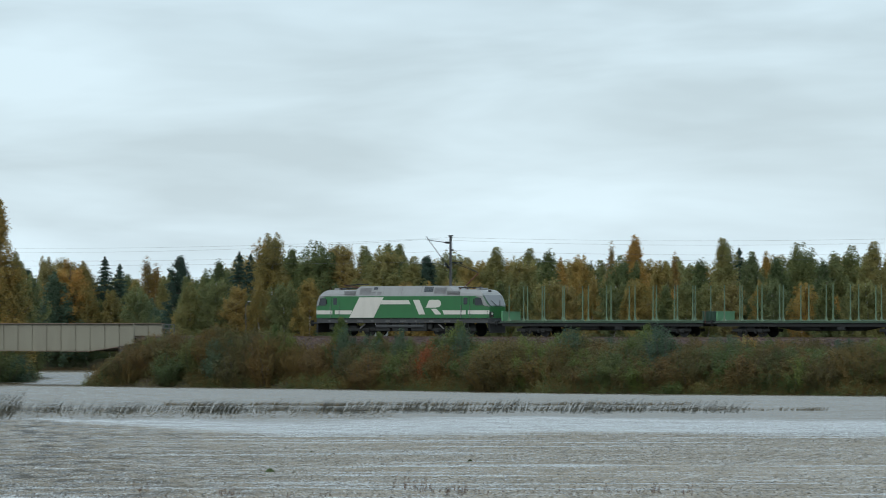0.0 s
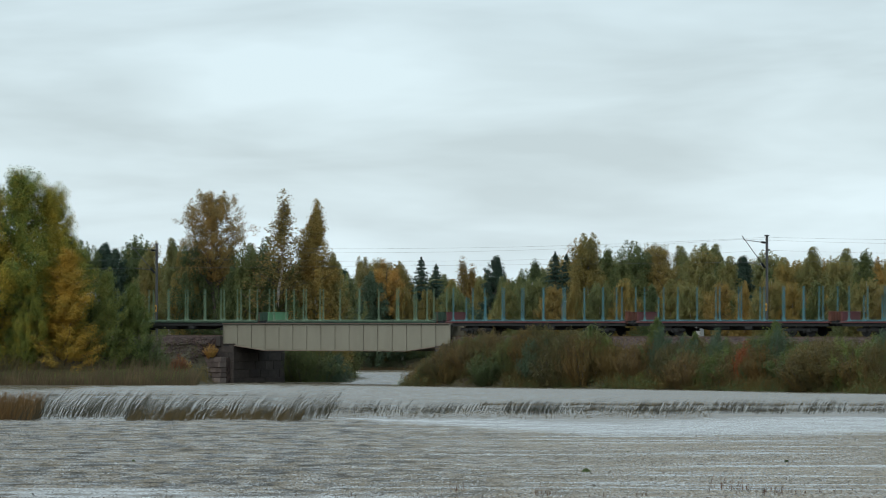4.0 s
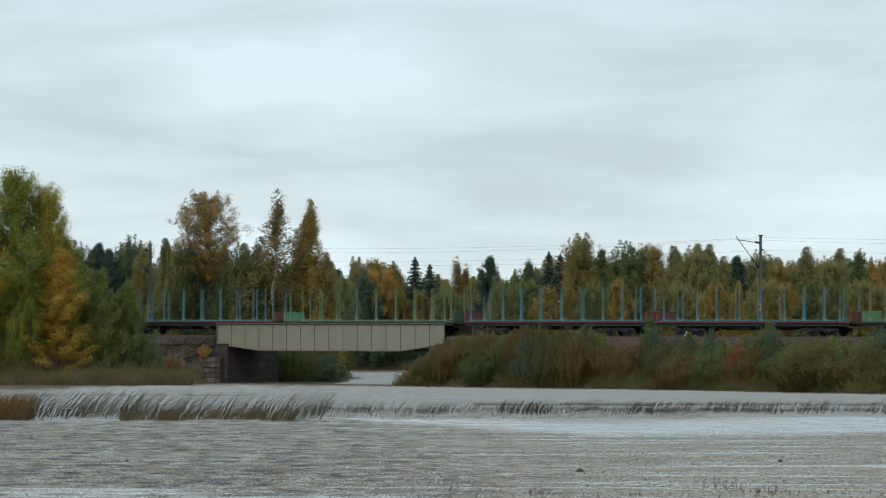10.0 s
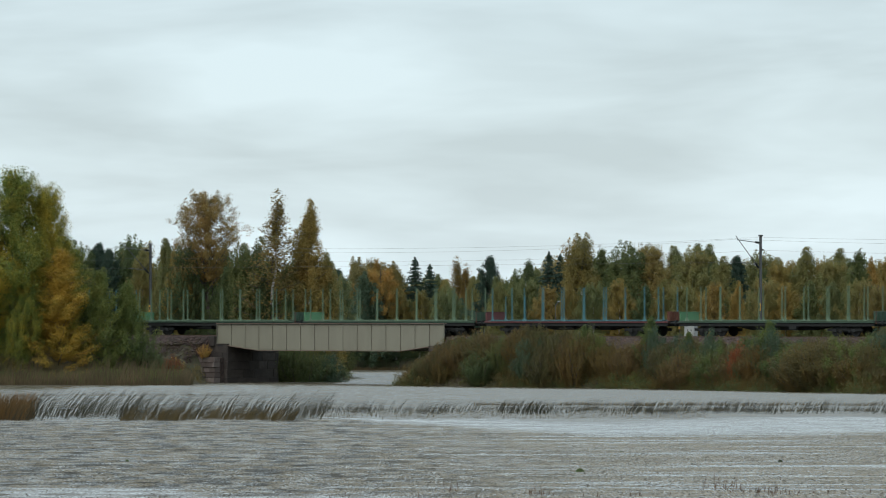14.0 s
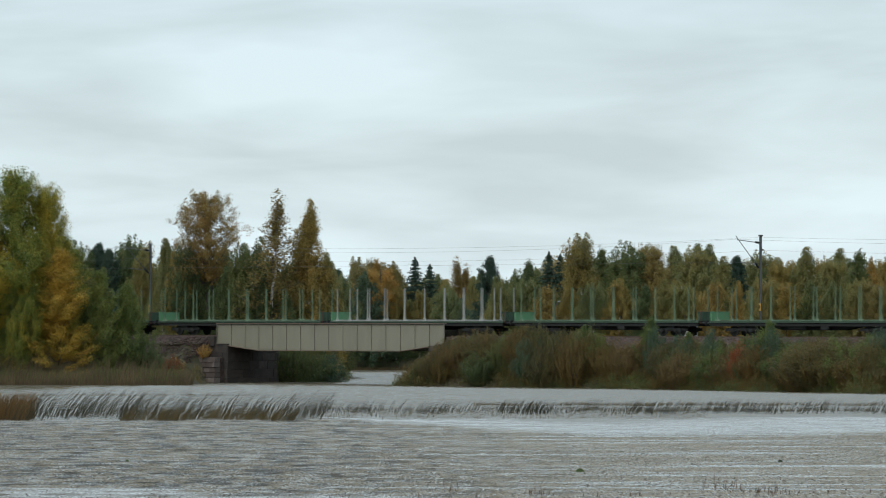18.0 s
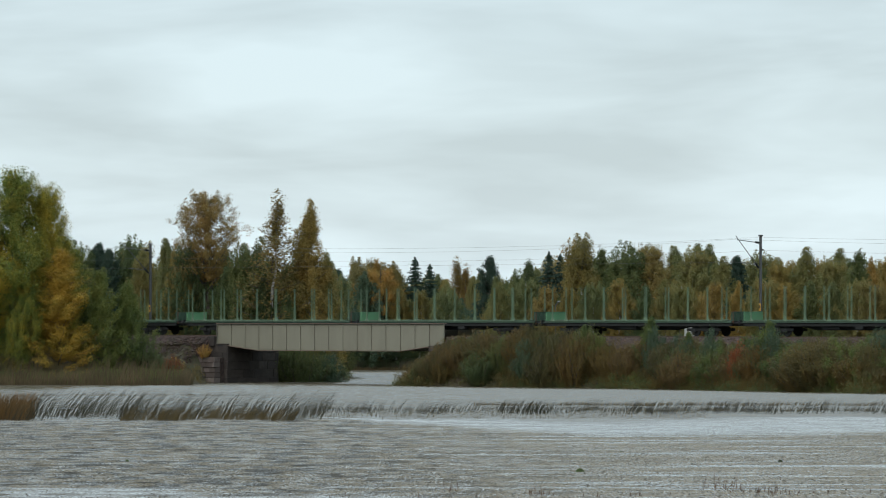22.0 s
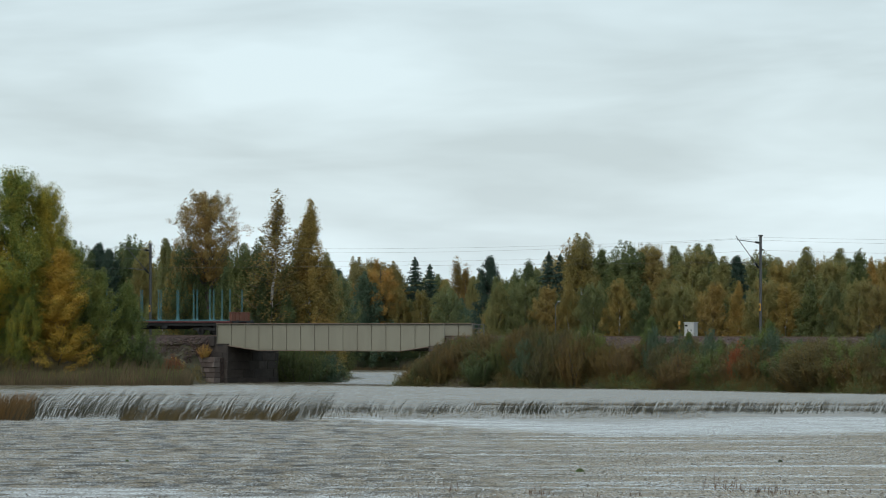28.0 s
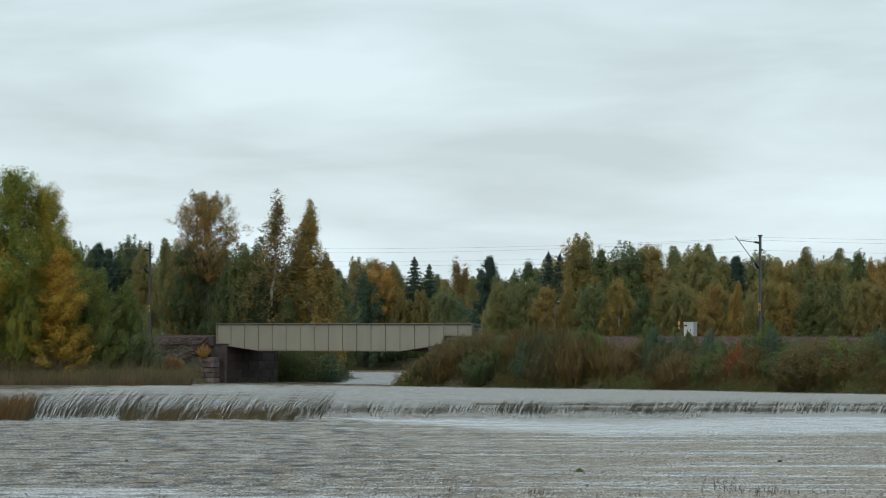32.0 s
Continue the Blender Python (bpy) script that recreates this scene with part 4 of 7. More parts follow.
        part("plough", Geo().loft([[(at(-0.02, end), -1.05, 0.30), (at(-0.02, end), 1.05, 0.30), (at(0.12, end), 1.05, 0.30), (at(0.12, end), -1.05, 0.30)], [(at(0.1, end), -1.18, 1.06), (at(0.1, end), 1.18, 1.06), (at(0.26, end), 1.18, 1.06), (at(0.26, end), -1.18, 1.06)]]), M_LDARK, t)
        part("horn", Geo().tube((at(1.25, end), -0.7, 3.74), (at(1.25, end), -0.7, 4.02), 0.035), M_LDARK, roof)
        part("aerial", Geo().tube((at(2.9, end), -0.3, 3.75), (at(2.9, end), -0.3, 4.15), 0.02), M_GRILLE, roof)
    for k in range(10):
        part("sole_mark", Geo().box(2.3 + k * 1.42, 2.5 + k * 1.42 + 0.2 * (k % 3), -1.408, -1.402, 1.20, 1.26), M_GRILLE, t, "small pale mark on the skirt")
    for x in (4.55, 14.29):
        b = bogie(t, x, 2.9, 0.60, M_LDARK)
        for dx in (-0.75, 0.75):
            part("damper", Geo().tube((x + dx, -1.22, 0.62), (x + dx * 1.7, -1.22, 0.98), 0.05, 0.05, 6), M_GRILLE, b)
        part("sand_box", Geo().box(x - 2.35, x - 1.95, -1.2, -0.9, 0.55, 1.0, 0.04), M_LDARK, b)
    for a, b in ((6.9, 8.3), (8.55, 10.1), (10.4, 11.9)):
        part("underfloor_box", Geo().box(a, b, -1.32, 1.32, 0.42, 1.07, 0.04), M_LDARK, t)
    part("air_tank", Geo().tube((7.0, -1.30, 0.80), (11.7, -1.30, 0.80), 0.13, 0.13, 10), M_SKIRT, t)
    buffers(t, X0 + 0.05, -1)
    buffers(t, X1 - 0.05, 1)
    # pantographs: one is up, the other is folded
    p1 = part("pantograph", Geo().box(14.6, 16.0, -0.7, 0.7, 3.86, 3.94), M_LDARK, t, "raised pantograph")
    part("lower_arm", Geo().tube((14.7, 0, 3.94), (16.05, 0, 5.08), 0.05), M_WRUST, p1)
    part("upper_arm", Geo().tube((16.05, 0, 5.08), (14.0, -0.45, 5.88), 0.03).tube((16.05, 0, 5.08), (14.0, 0.45, 5.88), 0.03), M_LDARK, p1)
    part("contact_strip", Geo().tube((13.85, -0.9, 5.76), (13.85, -0.5, 5.92), 0.03).tube((13.85, -0.5, 5.92), (13.85, 0.5, 5.92), 0.04).tube((13.85, 0.5, 5.92), (13.85, 0.9, 5.76), 0.03).tube((14.15, -0.5, 5.92), (14.15, 0.5, 5.92), 0.04), M_LDARK, p1)
    p2 = part("pantograph", Geo().box(2.9, 4.6, -0.7, 0.7, 3.86, 3.94), M_LDARK, t, "folded pantograph")
    part("lower_arm", Geo().tube((4.4, 0, 3.94), (2.9, 0, 4.12), 0.05), M_WRUST, p2)
    part("upper_arm", Geo().tube((2.9, 0, 4.12), (4.7, -0.4, 4.22), 0.03).tube((2.9, 0, 4.12), (4.7, 0.4, 4.22), 0.03), M_LDARK, p2)
    part("contact_strip", Geo().tube((4.7, -0.8, 4.2), (4.7, 0.8, 4.2), 0.04), M_LDARK, p2)
    for a, b in ((14.65, 15.95), (2.95, 4.55)):
        for x in (a, b):
            part("insulator", Geo().tube((x, -0.5, 3.74), (x, -0.5, 3.86), 0.08, 0.08, 8).tube((x, 0.5, 3.74), (x, 0.5, 3.86), 0.08, 0.08, 8), M_WRUST, p1 if x > 9 else p2)
    return t


loco = locomotive()
green_label = "green flat timber wagon with empty steel stakes"
red_label = "red flat timber wagon with empty blue stakes"
pale_label = "green flat timber wagon with empty galvanised stakes"
kinds = {
    "g": wagon(M_WPALE, M_WGREEN, M_WDGREEN, M_WDGREEN, green_label, False),
    "r": wagon(M_WBLUE, M_WRED, M_WRED, M_WRUST, red_label, True),
    "w": wagon(M_WZINC, M_WGREEN, M_WDGREEN, M_WDGREEN, pale_label, False),
}
wagons = []
used = set()
for c in "ggrrrgrgrrggrggwggggggrr":
    if c in used:
        wagons.append(copy_thing(kinds[c], Matrix.Identity(4)))
    else:
        used.add(c)
        wagons.append(kinds[c])


BEATS = [0.0, 2.5, 5.5, 8.0, 10.0, 12.0, 14.4, 16.6, 18.5, 20.0, 22.0, 23.0, 24.6, 25.6, 28.0, 32.0]
GAIN = [0.08, 0.06, 0.02, -0.14, -0.10, 0.16, 0.05, 0.28, 0.42, 0.44, 0.30, 0.10, 0.22, 0.28, 0.50, 0.50]


def run(t):
    """How far the first wagon's front end stands along the line at t seconds."""
    return LENGTH * (3.27544 + -0.966974 * t + -0.00167927 * t ** 2 + 0.000100010 * t ** 3 + -0.0000013644 * t ** 4) + float(np.interp(t, BEATS, GAIN))

# ---- trees, bushes ----
LUSH, FINE = 1.4, 0.85  # how many more leaves, and how much smaller, than the counts and sizes below say


def leaf_quads(p, size, rng, tall=1.0, out=None):
    """Loose leaves at the points p (n, 3), turned at random, or mostly broadside to the ways out (n, 3)."""
    n = len(p)
    f = rng.normal(0, 1, (n, 3))
    f /= np.linalg.norm(f, axis=1, keepdims=True)
    if out is not None:
        f = f * 0.75 + out
        f /= np.linalg.norm(f, axis=1, keepdims=True)
    a = np.cross(f, rng.normal(0, 1, (n, 3)))
    a /= np.linalg.norm(a, axis=1, keepdims=True)
    b = np.cross(f, a)
    s = size * rng.uniform(0.55, 1.25, (n, 1))
    a, b = a * s * tall, b * s * 0.66
    return np.stack([p - a * 0.5, p + b * 0.5, p + a * 0.5, p - b * 0.5], 1)


def outward(p, d, axis_x, axis_y, up=0.4):
    """The ways in which leaves at p face: away from the crown's middle line, from their own tuft (d), and up."""
    r = p - np.array([axis_x, axis_y, 0.0])
    r[:, 2] = 0
    r /= np.linalg.norm(r, axis=1, keepdims=True) + 0.3
    o = 0.7 * r + 0.5 * d + np.array([0, 0, up])
    return o / (np.linalg.norm(o, axis=1, keepdims=True) + 1e-6)


def sprays(tips, ways, length, girth, per, rng):
    """Points in pointed tufts that end at the tips (n, 3) and come from against their ways (n, 3), and each one's way from its tuft's middle."""
    t, w = np.repeat(np.asarray(tips), per, axis=0), np.repeat(np.asarray(ways), per, axis=0)
    ln = np.repeat(length * rng.uniform(0.6, 1.3, len(tips)), per)
    u = rng.uniform(0, 1, len(t)) ** 0.8
    r = girth * np.sqrt(np.sin(np.pi * np.clip(u, 0.02, 1) ** 0.7) + 0.08)
    d = rng.normal(0, 1, (len(t), 3))
    d /= np.linalg.norm(d, axis=1, keepdims=True)
    return t - w * (ln * u)[:, None] + d * (r * rng.uniform(0.1, 1, len(t)) ** 0.5)[:, None], d


def limb(g, a, b, r0, r1, bend, rng, n=4, sides=5):
    a, b = Vector(a), Vector(b)
    prev, pts = a, [a]
    for k in range(1, n + 1):
        u = k / n
        p = a.lerp(b, u) + Vector((rng.normal(0, 1), rng.normal(0, 1), 0)) * bend * math.sin(math.pi * u)
        g.tube(prev, p, r0 + (r1 - r0) * (k - 1) / n, r0 + (r1 - r0) * u, sides, False)
        prev = p
        pts.append(p)
    return pts


def broadleaf(name, label, leaf, seed, h, base, radius, shape, bark, tufts, per, size, rise=0.6, hang=0.0, gap=0.0, r=0.17, clump=1.0):
    """A tree with a leader and limbs that end in tufts of leaves. shape: crown radius along its height, from its base to its top;
    rise: how steeply the tufts point up; hang: how far twigs hang from them."""
    rng = np.random.default_rng(seed)
    t = thing(name, label, "tree")
    g = Geo()
    gb = Geo()
    stem = limb(g, (0, 0, -0.4), (rng.normal(0, 0.25), rng.normal(0, 0.25), h * 0.97), r, 0.02, 0.12, rng, 8, 7)
    tips, ways = [], []
    boughs = [(rng.uniform(0, 6.28), rng.uniform(0.55, 1.1)) for _ in range(14)]
    for k in range(tufts):
        u = ((k + rng.uniform(0, 1)) / tufts) ** 0.9
        zc = h * (base + (0.99 - base) * u)
        rad = radius * np.interp(u, np.linspace(0, 1, len(shape)), shape)
        bough, reach = boughs[int(u * 13.99)]
        ang = k * 2.4 + rng.uniform(-0.6, 0.6)
        lobe = 1 - gap + gap * 1.6 * (0.5 + 0.5 * math.cos(ang - bough)) * reach
        d = rad * lobe * (rng.uniform(0.06, 1.0) ** 0.55)
        out = Vector((math.cos(ang), math.sin(ang), 0))
        ax = stem[min(8, max(0, int(zc / h * 8)))]
        tip = Vector((ax.x + out.x * d, ax.y + out.y * d, zc + rng.uniform(-0.3, 0.3) - (0.7 * rng.uniform(0, 1) ** 2 + 0.5 * d / radius) * u * u))
        way = (out * (1 - rise * 0.6) + Vector((0, 0, rise + 0.25 * u))).normalized()
        tips.append(tip)
        ways.append(way)
        if hang > 0 and k % 2:
            tips.append(tip - Vector((0, 0, hang * rng.uniform(0.3, 1.0))))
            ways.append(Vector((out.x * 0.2, out.y * 0.2, -1)).normalized())
        if k % 3 == 0:
            root_z = max(h * 0.08, zc - d * 0.8 - 0.4)
            rx = stem[min(8, int(root_z / h * 8))]
            limb(gb, (rx.x, rx.y, root_z), tip, max(0.02, r * 0.30 * (1 - u)), 0.012, 0.12, rng, 3, 4)
    p, d = sprays(np.array(tips), np.array(ways), (0.75 + 0.12 * radius) * clump, (0.20 + 0.05 * radius) * clump, int(per * LUSH), rng)
    part("trunk", g, bark, t)
    part("branchwork", gb, M_BARK, t)
    part("crown", quads_mesh("crown", leaf_quads(p, size * FINE, rng, 1.0, outward(p, d, stem[5].x, stem[5].y)), M_LEAF[leaf]), None, t)
    return t


def conifer(name, label, seed, h, radius, power=1.0, layers=30, leaf="needle"):
    """A spruce: tiers of boughs that droop and lift at the ends, shorter and shorter towards a pointed top."""
    rng = np.random.default_rng(seed)
    t = thing(name, label, "tree")
    g = Geo()
    limb(g, (0, 0, -0.4), (0, 0, h), 0.16, 0.015, 0.03, rng, 6, 7)
    cs, out = [], []
    for k in range(layers):
        u = (k + rng.uniform(0, 0.35)) / layers
        rad = radius * (1 - u) ** power * rng.uniform(0.84, 1.08) + 0.05
        for j in range(8):
            ang = j * 0.785 + k * 0.5 + rng.uniform(-0.25, 0.25)
            rr = rad * rng.uniform(0.62, 1.08)
            zc = h * (0.05 + 0.945 * u) + rng.uniform(-0.1, 0.1)
            for w in np.linspace(0.12, 1, max(3, int(rr * 7))):
                cs.append((math.cos(ang) * rr * w, math.sin(ang) * rr * w, zc - rr * 0.46 * w + 0.20 * rr * w ** 3, 0.05 + 0.20 * rr * (1 - 0.75 * w)))
                out.append((math.cos(ang), math.sin(ang), 0.6))
            if j < 4:
                g.tube((0, 0, zc), (math.cos(ang) * rr, math.sin(ang) * rr, zc - rr * 0.2), 0.025, 0.008, 4, False)
    for i in range(16):
        cs.append((0, 0, h * (1 - 0.004 * i), 0.03 + 0.004 * i))
        out.append((0, 0, 1))
    c, o = np.repeat(np.array(cs), 13, axis=0), np.repeat(np.array(out, float), 13, axis=0)
    j = rng.normal(0, 1, (len(c), 3))
    p = c[:, :3] + j * np.stack([c[:, 3] * 0.9, c[:, 3] * 0.9, np.full(len(c), 0.05)], -1)
    part("trunk", g, M_BARK, t)
    part("crown", quads_mesh("crown", leaf_quads(p, 0.11, rng, 1.7, o), M_LEAF[leaf]), None, t)
    return t


def pine(name, label, seed, h, radius):
    """A pine: a bare lower trunk and a dense rounded crown of upturned tufts."""
    rng = np.random.default_rng(seed)
    t = thing(name, label, "tree")
    g = Geo()
    limb(g, (0, 0, -0.4), (0.2, 0.1, h * 0.95), 0.18, 0.04, 0.1, rng, 7, 7)
    tips, ways = [], []
    for k in range(210):
        u = rng.uniform(0, 1)
        zc = h * (0.36 + 0.63 * u)
        rad = radius * (0.88 + 0.14 * math.sin(u * 9)) * (1 - u ** 2.2 * 0.86)
        ang = k * 2.4
        d = rad * rng.uniform(0.1, 1.0) ** 0.5
        way = Vector((math.cos(ang), math.sin(ang), 0))
        tip = Vector((0.15, 0.08, zc)) + way * d
        if k % 3 == 0:
            limb(g, (0.1, 0, zc - 0.4), tip, 0.05, 0.015, 0.1, rng, 3, 4)
        tips.append(tip)
        ways.append((way + Vector((0, 0, 0.7))).normalized())
    p, d = sprays(np.array(tips), np.array(ways), 0.75, 0.36, 95, rng)
    part("trunk", g, M_BARK, t)
    part("crown", quads_mesh("crown", leaf_quads(p, 0.14, rng, 1.5, outward(p, d, 0.15, 0.08)), M_LEAF["needle"]), None, t)
    return t


def bush(name, label, leaf, seed, h, radius, shoots=110, per=52, size=0.10):
    """A shrub of many stems from one root, with an uneven top of pointed shoots."""
    rng = np.random.default_rng(seed)
    t = thing(name, label, "bush")
    g = Geo()
    tips, ways = [], []
    for k in range(shoots):
        ang = k * 2.4 + rng.uniform(-0.4, 0.4)
        d = radius * math.sqrt(rng.uniform(0, 1))
        top = h * (1 - 0.5 * (d / radius) ** 2) * rng.uniform(0.68, 1.08)
        tip = Vector((math.cos(ang) * d, math.sin(ang) * d, top))
        way = Vector((math.cos(ang) * d * 0.5, math.sin(ang) * d * 0.5, h * 0.5)).normalized()
        if k % 3 == 0:
            limb(g, (math.cos(ang) * d * 0.25, math.sin(ang) * d * 0.25, -0.3), tip, 0.03, 0.008, 0.1, rng, 3, 4)
        for w in (1.0, 0.66, 0.36):
            tips.append(Vector((tip.x * (0.45 + 0.55 * w), tip.y * (0.45 + 0.55 * w), tip.z * w)))
            ways.append(way)
    p, d = sprays(np.array(tips), np.array(ways), 0.45 + 0.12 * h, 0.17 + 0.03 * radius, int(per * LUSH), rng)
    part("stem", g, M_BARK, t)
    part("foliage", quads_mesh("foliage", leaf_quads(p, size * FINE, rng, 1.0, outward(p, d, 0, 0)), M_LEAF[leaf]), None, t)
    return t


OVOID = (0.65, 0.95, 1.0, 0.95, 0.78, 0.42)
SLIM = (0.75, 0.98, 0.97, 0.82, 0.6, 0.26)
ROUND = (0.6, 0.95, 1.05, 1.1, 1.0, 0.62)
CONE = (0.95, 1.0, 0.88, 0.68, 0.45, 0.15)
STOCK = {
    "birch_gold": lambda: broadleaf("birch_tree", "birch with golden autumn leaves beside the railway", "gold", 11, 12, 0.10, 2.3, OVOID, M_BIRCH, 270, 58, 0.16, 0.7, 0.5, 0.25),
    "birch_olive": lambda: broadleaf("birch_tree", "birch with olive and yellowing leaves", "olive", 12, 12, 0.08, 2.2, SLIM, M_BIRCH, 270, 58, 0.16, 0.7, 0.5, 0.25),
    "birch_olive_b": lambda: broadleaf("birch_tree", "birch with olive and yellowing leaves", "olive", 13, 12, 0.08, 2.6, OVOID, M_BIRCH, 300, 58, 0.16, 0.6, 0.5, 0.3),
    "birch_rust": lambda: broadleaf("birch_tree", "birch with rust-orange and olive leaves", "rust", 14, 12, 0.08, 2.4, (1.0, 0.94, 0.78, 0.58, 0.36, 0.10), M_BIRCH, 300, 75, 0.12, 0.7, 0.5, 0.2),
    "birch_bare": lambda: broadleaf("birch_tree", "thinly leaved birch with a pale trunk", "copper", 45, 12, 0.28, 1.7, (1.0, 0.92, 0.74, 0.52, 0.32, 0.10), M_BIRCH, 230, 17, 0.12, 0.8, 0.5, 0.15, 0.075, 0.9),
    "birch_wide": lambda: broadleaf("birch_tree", "tall spreading birch with thin brown-gold leaves", "copper", 16, 16, 0.50, 3.1, (0.80, 0.98, 1.05, 1.06, 0.98, 0.66), M_BARK, 330, 72, 0.12, 0.30, 1.3, 0.28, 0.2),
    "aspen_gold": lambda: broadleaf("aspen_tree", "aspen turning yellow and bronze", "bronze", 17, 12, 0.06, 2.4, OVOID, M_BARK, 330, 61, 0.16, 0.9, 0.0, 0.3),
    "aspen_rust": lambda: broadleaf("aspen_tree", "rounded aspen with orange and golden leaves", "rust", 47, 12, 0.06, 2.3, ROUND, M_BARK, 260, 75, 0.16, 0.9, 0.0, 0.25, clump=1.15),
    "aspen_green": lambda: broadleaf("aspen_tree", "large aspen with green and yellow leaves", "autumn", 18, 16, 0.05, 3.4, (0.85, 1.0, 1.0, 0.88, 0.7, 0.36), M_BARK, 500, 150, 0.135, 0.9, 0.0, 0.35, clump=1.25),
    "aspen_amber": lambda: broadleaf("aspen_tree", "aspen with bright amber-yellow leaves by the lake", "amber", 27, 12, 0.06, 2.6, (0.9, 1.05, 0.95, 0.8, 0.6, 0.3), M_BARK, 250, 165, 0.125, 0.45, 0.0, 0.4, clump=1.25),
    "alder_fresh": lambda: broadleaf("alder_tree", "bushy alder with green and yellowing leaves", "fresh", 28, 10, 0.03, 2.3, CONE, M_BARK, 230, 150, 0.125, 1.0, 0.0, 0.35, clump=1.2),
    "alder": lambda: broadleaf("alder_tree", "dense dark green alder", "green", 19, 10, 0.04, 2.3, CONE, M_BARK, 300, 61, 0.16, 0.8, 0.0, 0.25),
    "alder_b": lambda: broadleaf("alder_tree", "dense dark green alder", "green", 20, 10, 0.04, 2.8, OVOID, M_BARK, 330, 61, 0.16, 0.7, 0.2, 0.3),
    "willow": lambda: broadleaf("willow_tree", "blue-green willow with dense foliage", "blue", 21, 8, 0.03, 2.6, CONE, M_BARK, 300, 61, 0.14, 0.8, 0.3, 0.25),
    "spruce": lambda: conifer("spruce_tree", "dark green pointed spruce in the wood", 22, 11, 2.9, 0.82, 27),
    "spruce_b": lambda: conifer("spruce_tree", "dark green pointed spruce in the wood", 23, 11, 2.4, 0.82, 27),
    "pine": lambda: pine("pine_tree", "dark pine with a rounded crown", 24, 13, 2.6),
    "bush_brown": lambda: bush("bush", "brownish autumn shrub on the lake bank", "brown", 31, 3.0, 1.9),
    "bush_rust": lambda: bush("bush", "rust-coloured shrub on the lake bank", "shrub_rust", 32, 3.0, 1.7),
    "bush_olive": lambda: bush("bush", "olive-green shrub on the lake bank", "shrub", 33, 3.2, 2.0),
    "bush_green": lambda: bush("bush", "dark green shrub on the lake bank", "green", 34, 3.0, 1.6),
    "bush_blue": lambda: bush("bush", "grey-green willow shrub on the lake bank", "blue", 35, 3.2, 1.4, 90),
    "bush_red": lambda: bush("bush", "red-orange shrub on the lake bank", "red", 36, 2.6, 1.1, 70),
    "mound_brown": lambda: bush("bush", "broad rounded brown autumn shrub on the lake bank", "brown", 41, 3.2, 2.5, 190, 52, 0.11),
    "mound_rust": lambda: bush("bush", "broad rounded rust-brown shrub on the lake bank", "shrub_rust", 42, 3.2, 2.5, 190, 52, 0.11),
    "mound_olive": lambda: bush("bush", "broad rounded olive-gold shrub on the lake bank", "shrub", 43, 3.2, 2.6, 200, 52, 0.11),
    "bush_yellow": lambda: bush("bush", "golden-orange small shrub on the railway bank", "rust", 44, 2.4, 1.5, 46, 30, 0.13),
    "bush_fresh": lambda: bush("bush", "yellow-green shrub at the water's edge", "fresh", 38, 2.4, 1.5, 90),
    "bush_gold": lambda: bush("bush", "golden-yellow shrub on the lake bank", "olive", 37, 2.6, 1.4, 80),
}
NOMINAL = {"birch_wide": 16, "aspen_green": 16, "alder": 10, "alder_b": 10, "alder_fresh": 10, "willow": 8, "spruce": 11, "spruce_b": 11, "pine": 13,
           "bush_brown": 3.0, "bush_rust": 3.0, "bush_olive": 3.2, "bush_green": 3.0, "bush_blue": 3.2, "bush_red": 2.6, "bush_gold": 2.6, "bush_fresh": 2.4, "mound_brown": 3.2, "mound_rust": 3.2, "mound_olive": 3.2, "bush_yellow": 2.4}
MODEL = {}
turn_rng = random.Random(9)


def plant(kind, s, o, height, width=1.0, turn=None, z=None):
    """Sets a plant of that height on the ground at s, o of the railway. width: its breadth against its height."""
    p = on_line(s, o)
    p.z = height_at(p) - 0.05 if z is None else z
    k = height / NOMINAL.get(kind, 12)
    m = pose(p.x, p.y, p.z, 0, 0, turn_rng.uniform(0, 360) if turn is None else turn) @ Matrix.Diagonal((k * width, k * width, k, 1))
    if kind not in MODEL:
        MODEL[kind] = STOCK[kind]()
        MODEL[kind].matrix_basis = m
        return MODEL[kind]
    src = MODEL[kind]
    ob = copy_thing(src, Matrix.Identity(4))
    ob.matrix_basis = m
    return ob


# ---- the wood and the shrubs, by place ----
plant("aspen_green", -7.5, 21.1, 17.2, 1.25)
plant("aspen_green", -5.8, 18.5, 18.0, 1.25)
plant("aspen_green", -4.9, 15.3, 16.4, 1.05)
plant("aspen_green", -4.9, 12.7, 11.9, 1.30)
plant("aspen_amber", -1.3, 17.5, 11.4, 1.50)
plant("aspen_green", -3.0, 20.1, 9.5, 0.95)
plant("alder_fresh", 0.4, 13.6, 9.5, 1.30)
plant("alder_fresh", 1.5, 11.4, 8.3, 1.35)
plant("alder", -3.5, 11.6, 6.7, 1.00)
plant("bush_rust", -3.8, 20.8, 2.8, 1.00)
plant("bush_green", 2.3, 10.8, 3.7, 1.00)
plant("bush_brown", -1.6, 19.0, 2.7, 1.00)
plant("bush_red", 5.7, 10.6, 2.3, 1.00)
plant("bush_green", 4.3, 10.5, 1.9, 1.00)
plant("bush_yellow", 3.2, 3.6, 1.15, 1.10, z=2.3)
plant("bush_yellow", 3.9, 8.2, 1.5, 1.00)
plant("pine", -33.9, -14.0, 10.4, 1.00)
plant("pine", -33.8, -17.0, 10.8, 1.00)
plant("alder_b", -28.4, -14.0, 10.9, 1.00)
plant("pine", -29.1, -17.0, 11.3, 1.00)
plant("pine", -24.1, -14.0, 10.9, 1.00)
plant("alder_b", -24.5, -17.0, 11.5, 1.00)
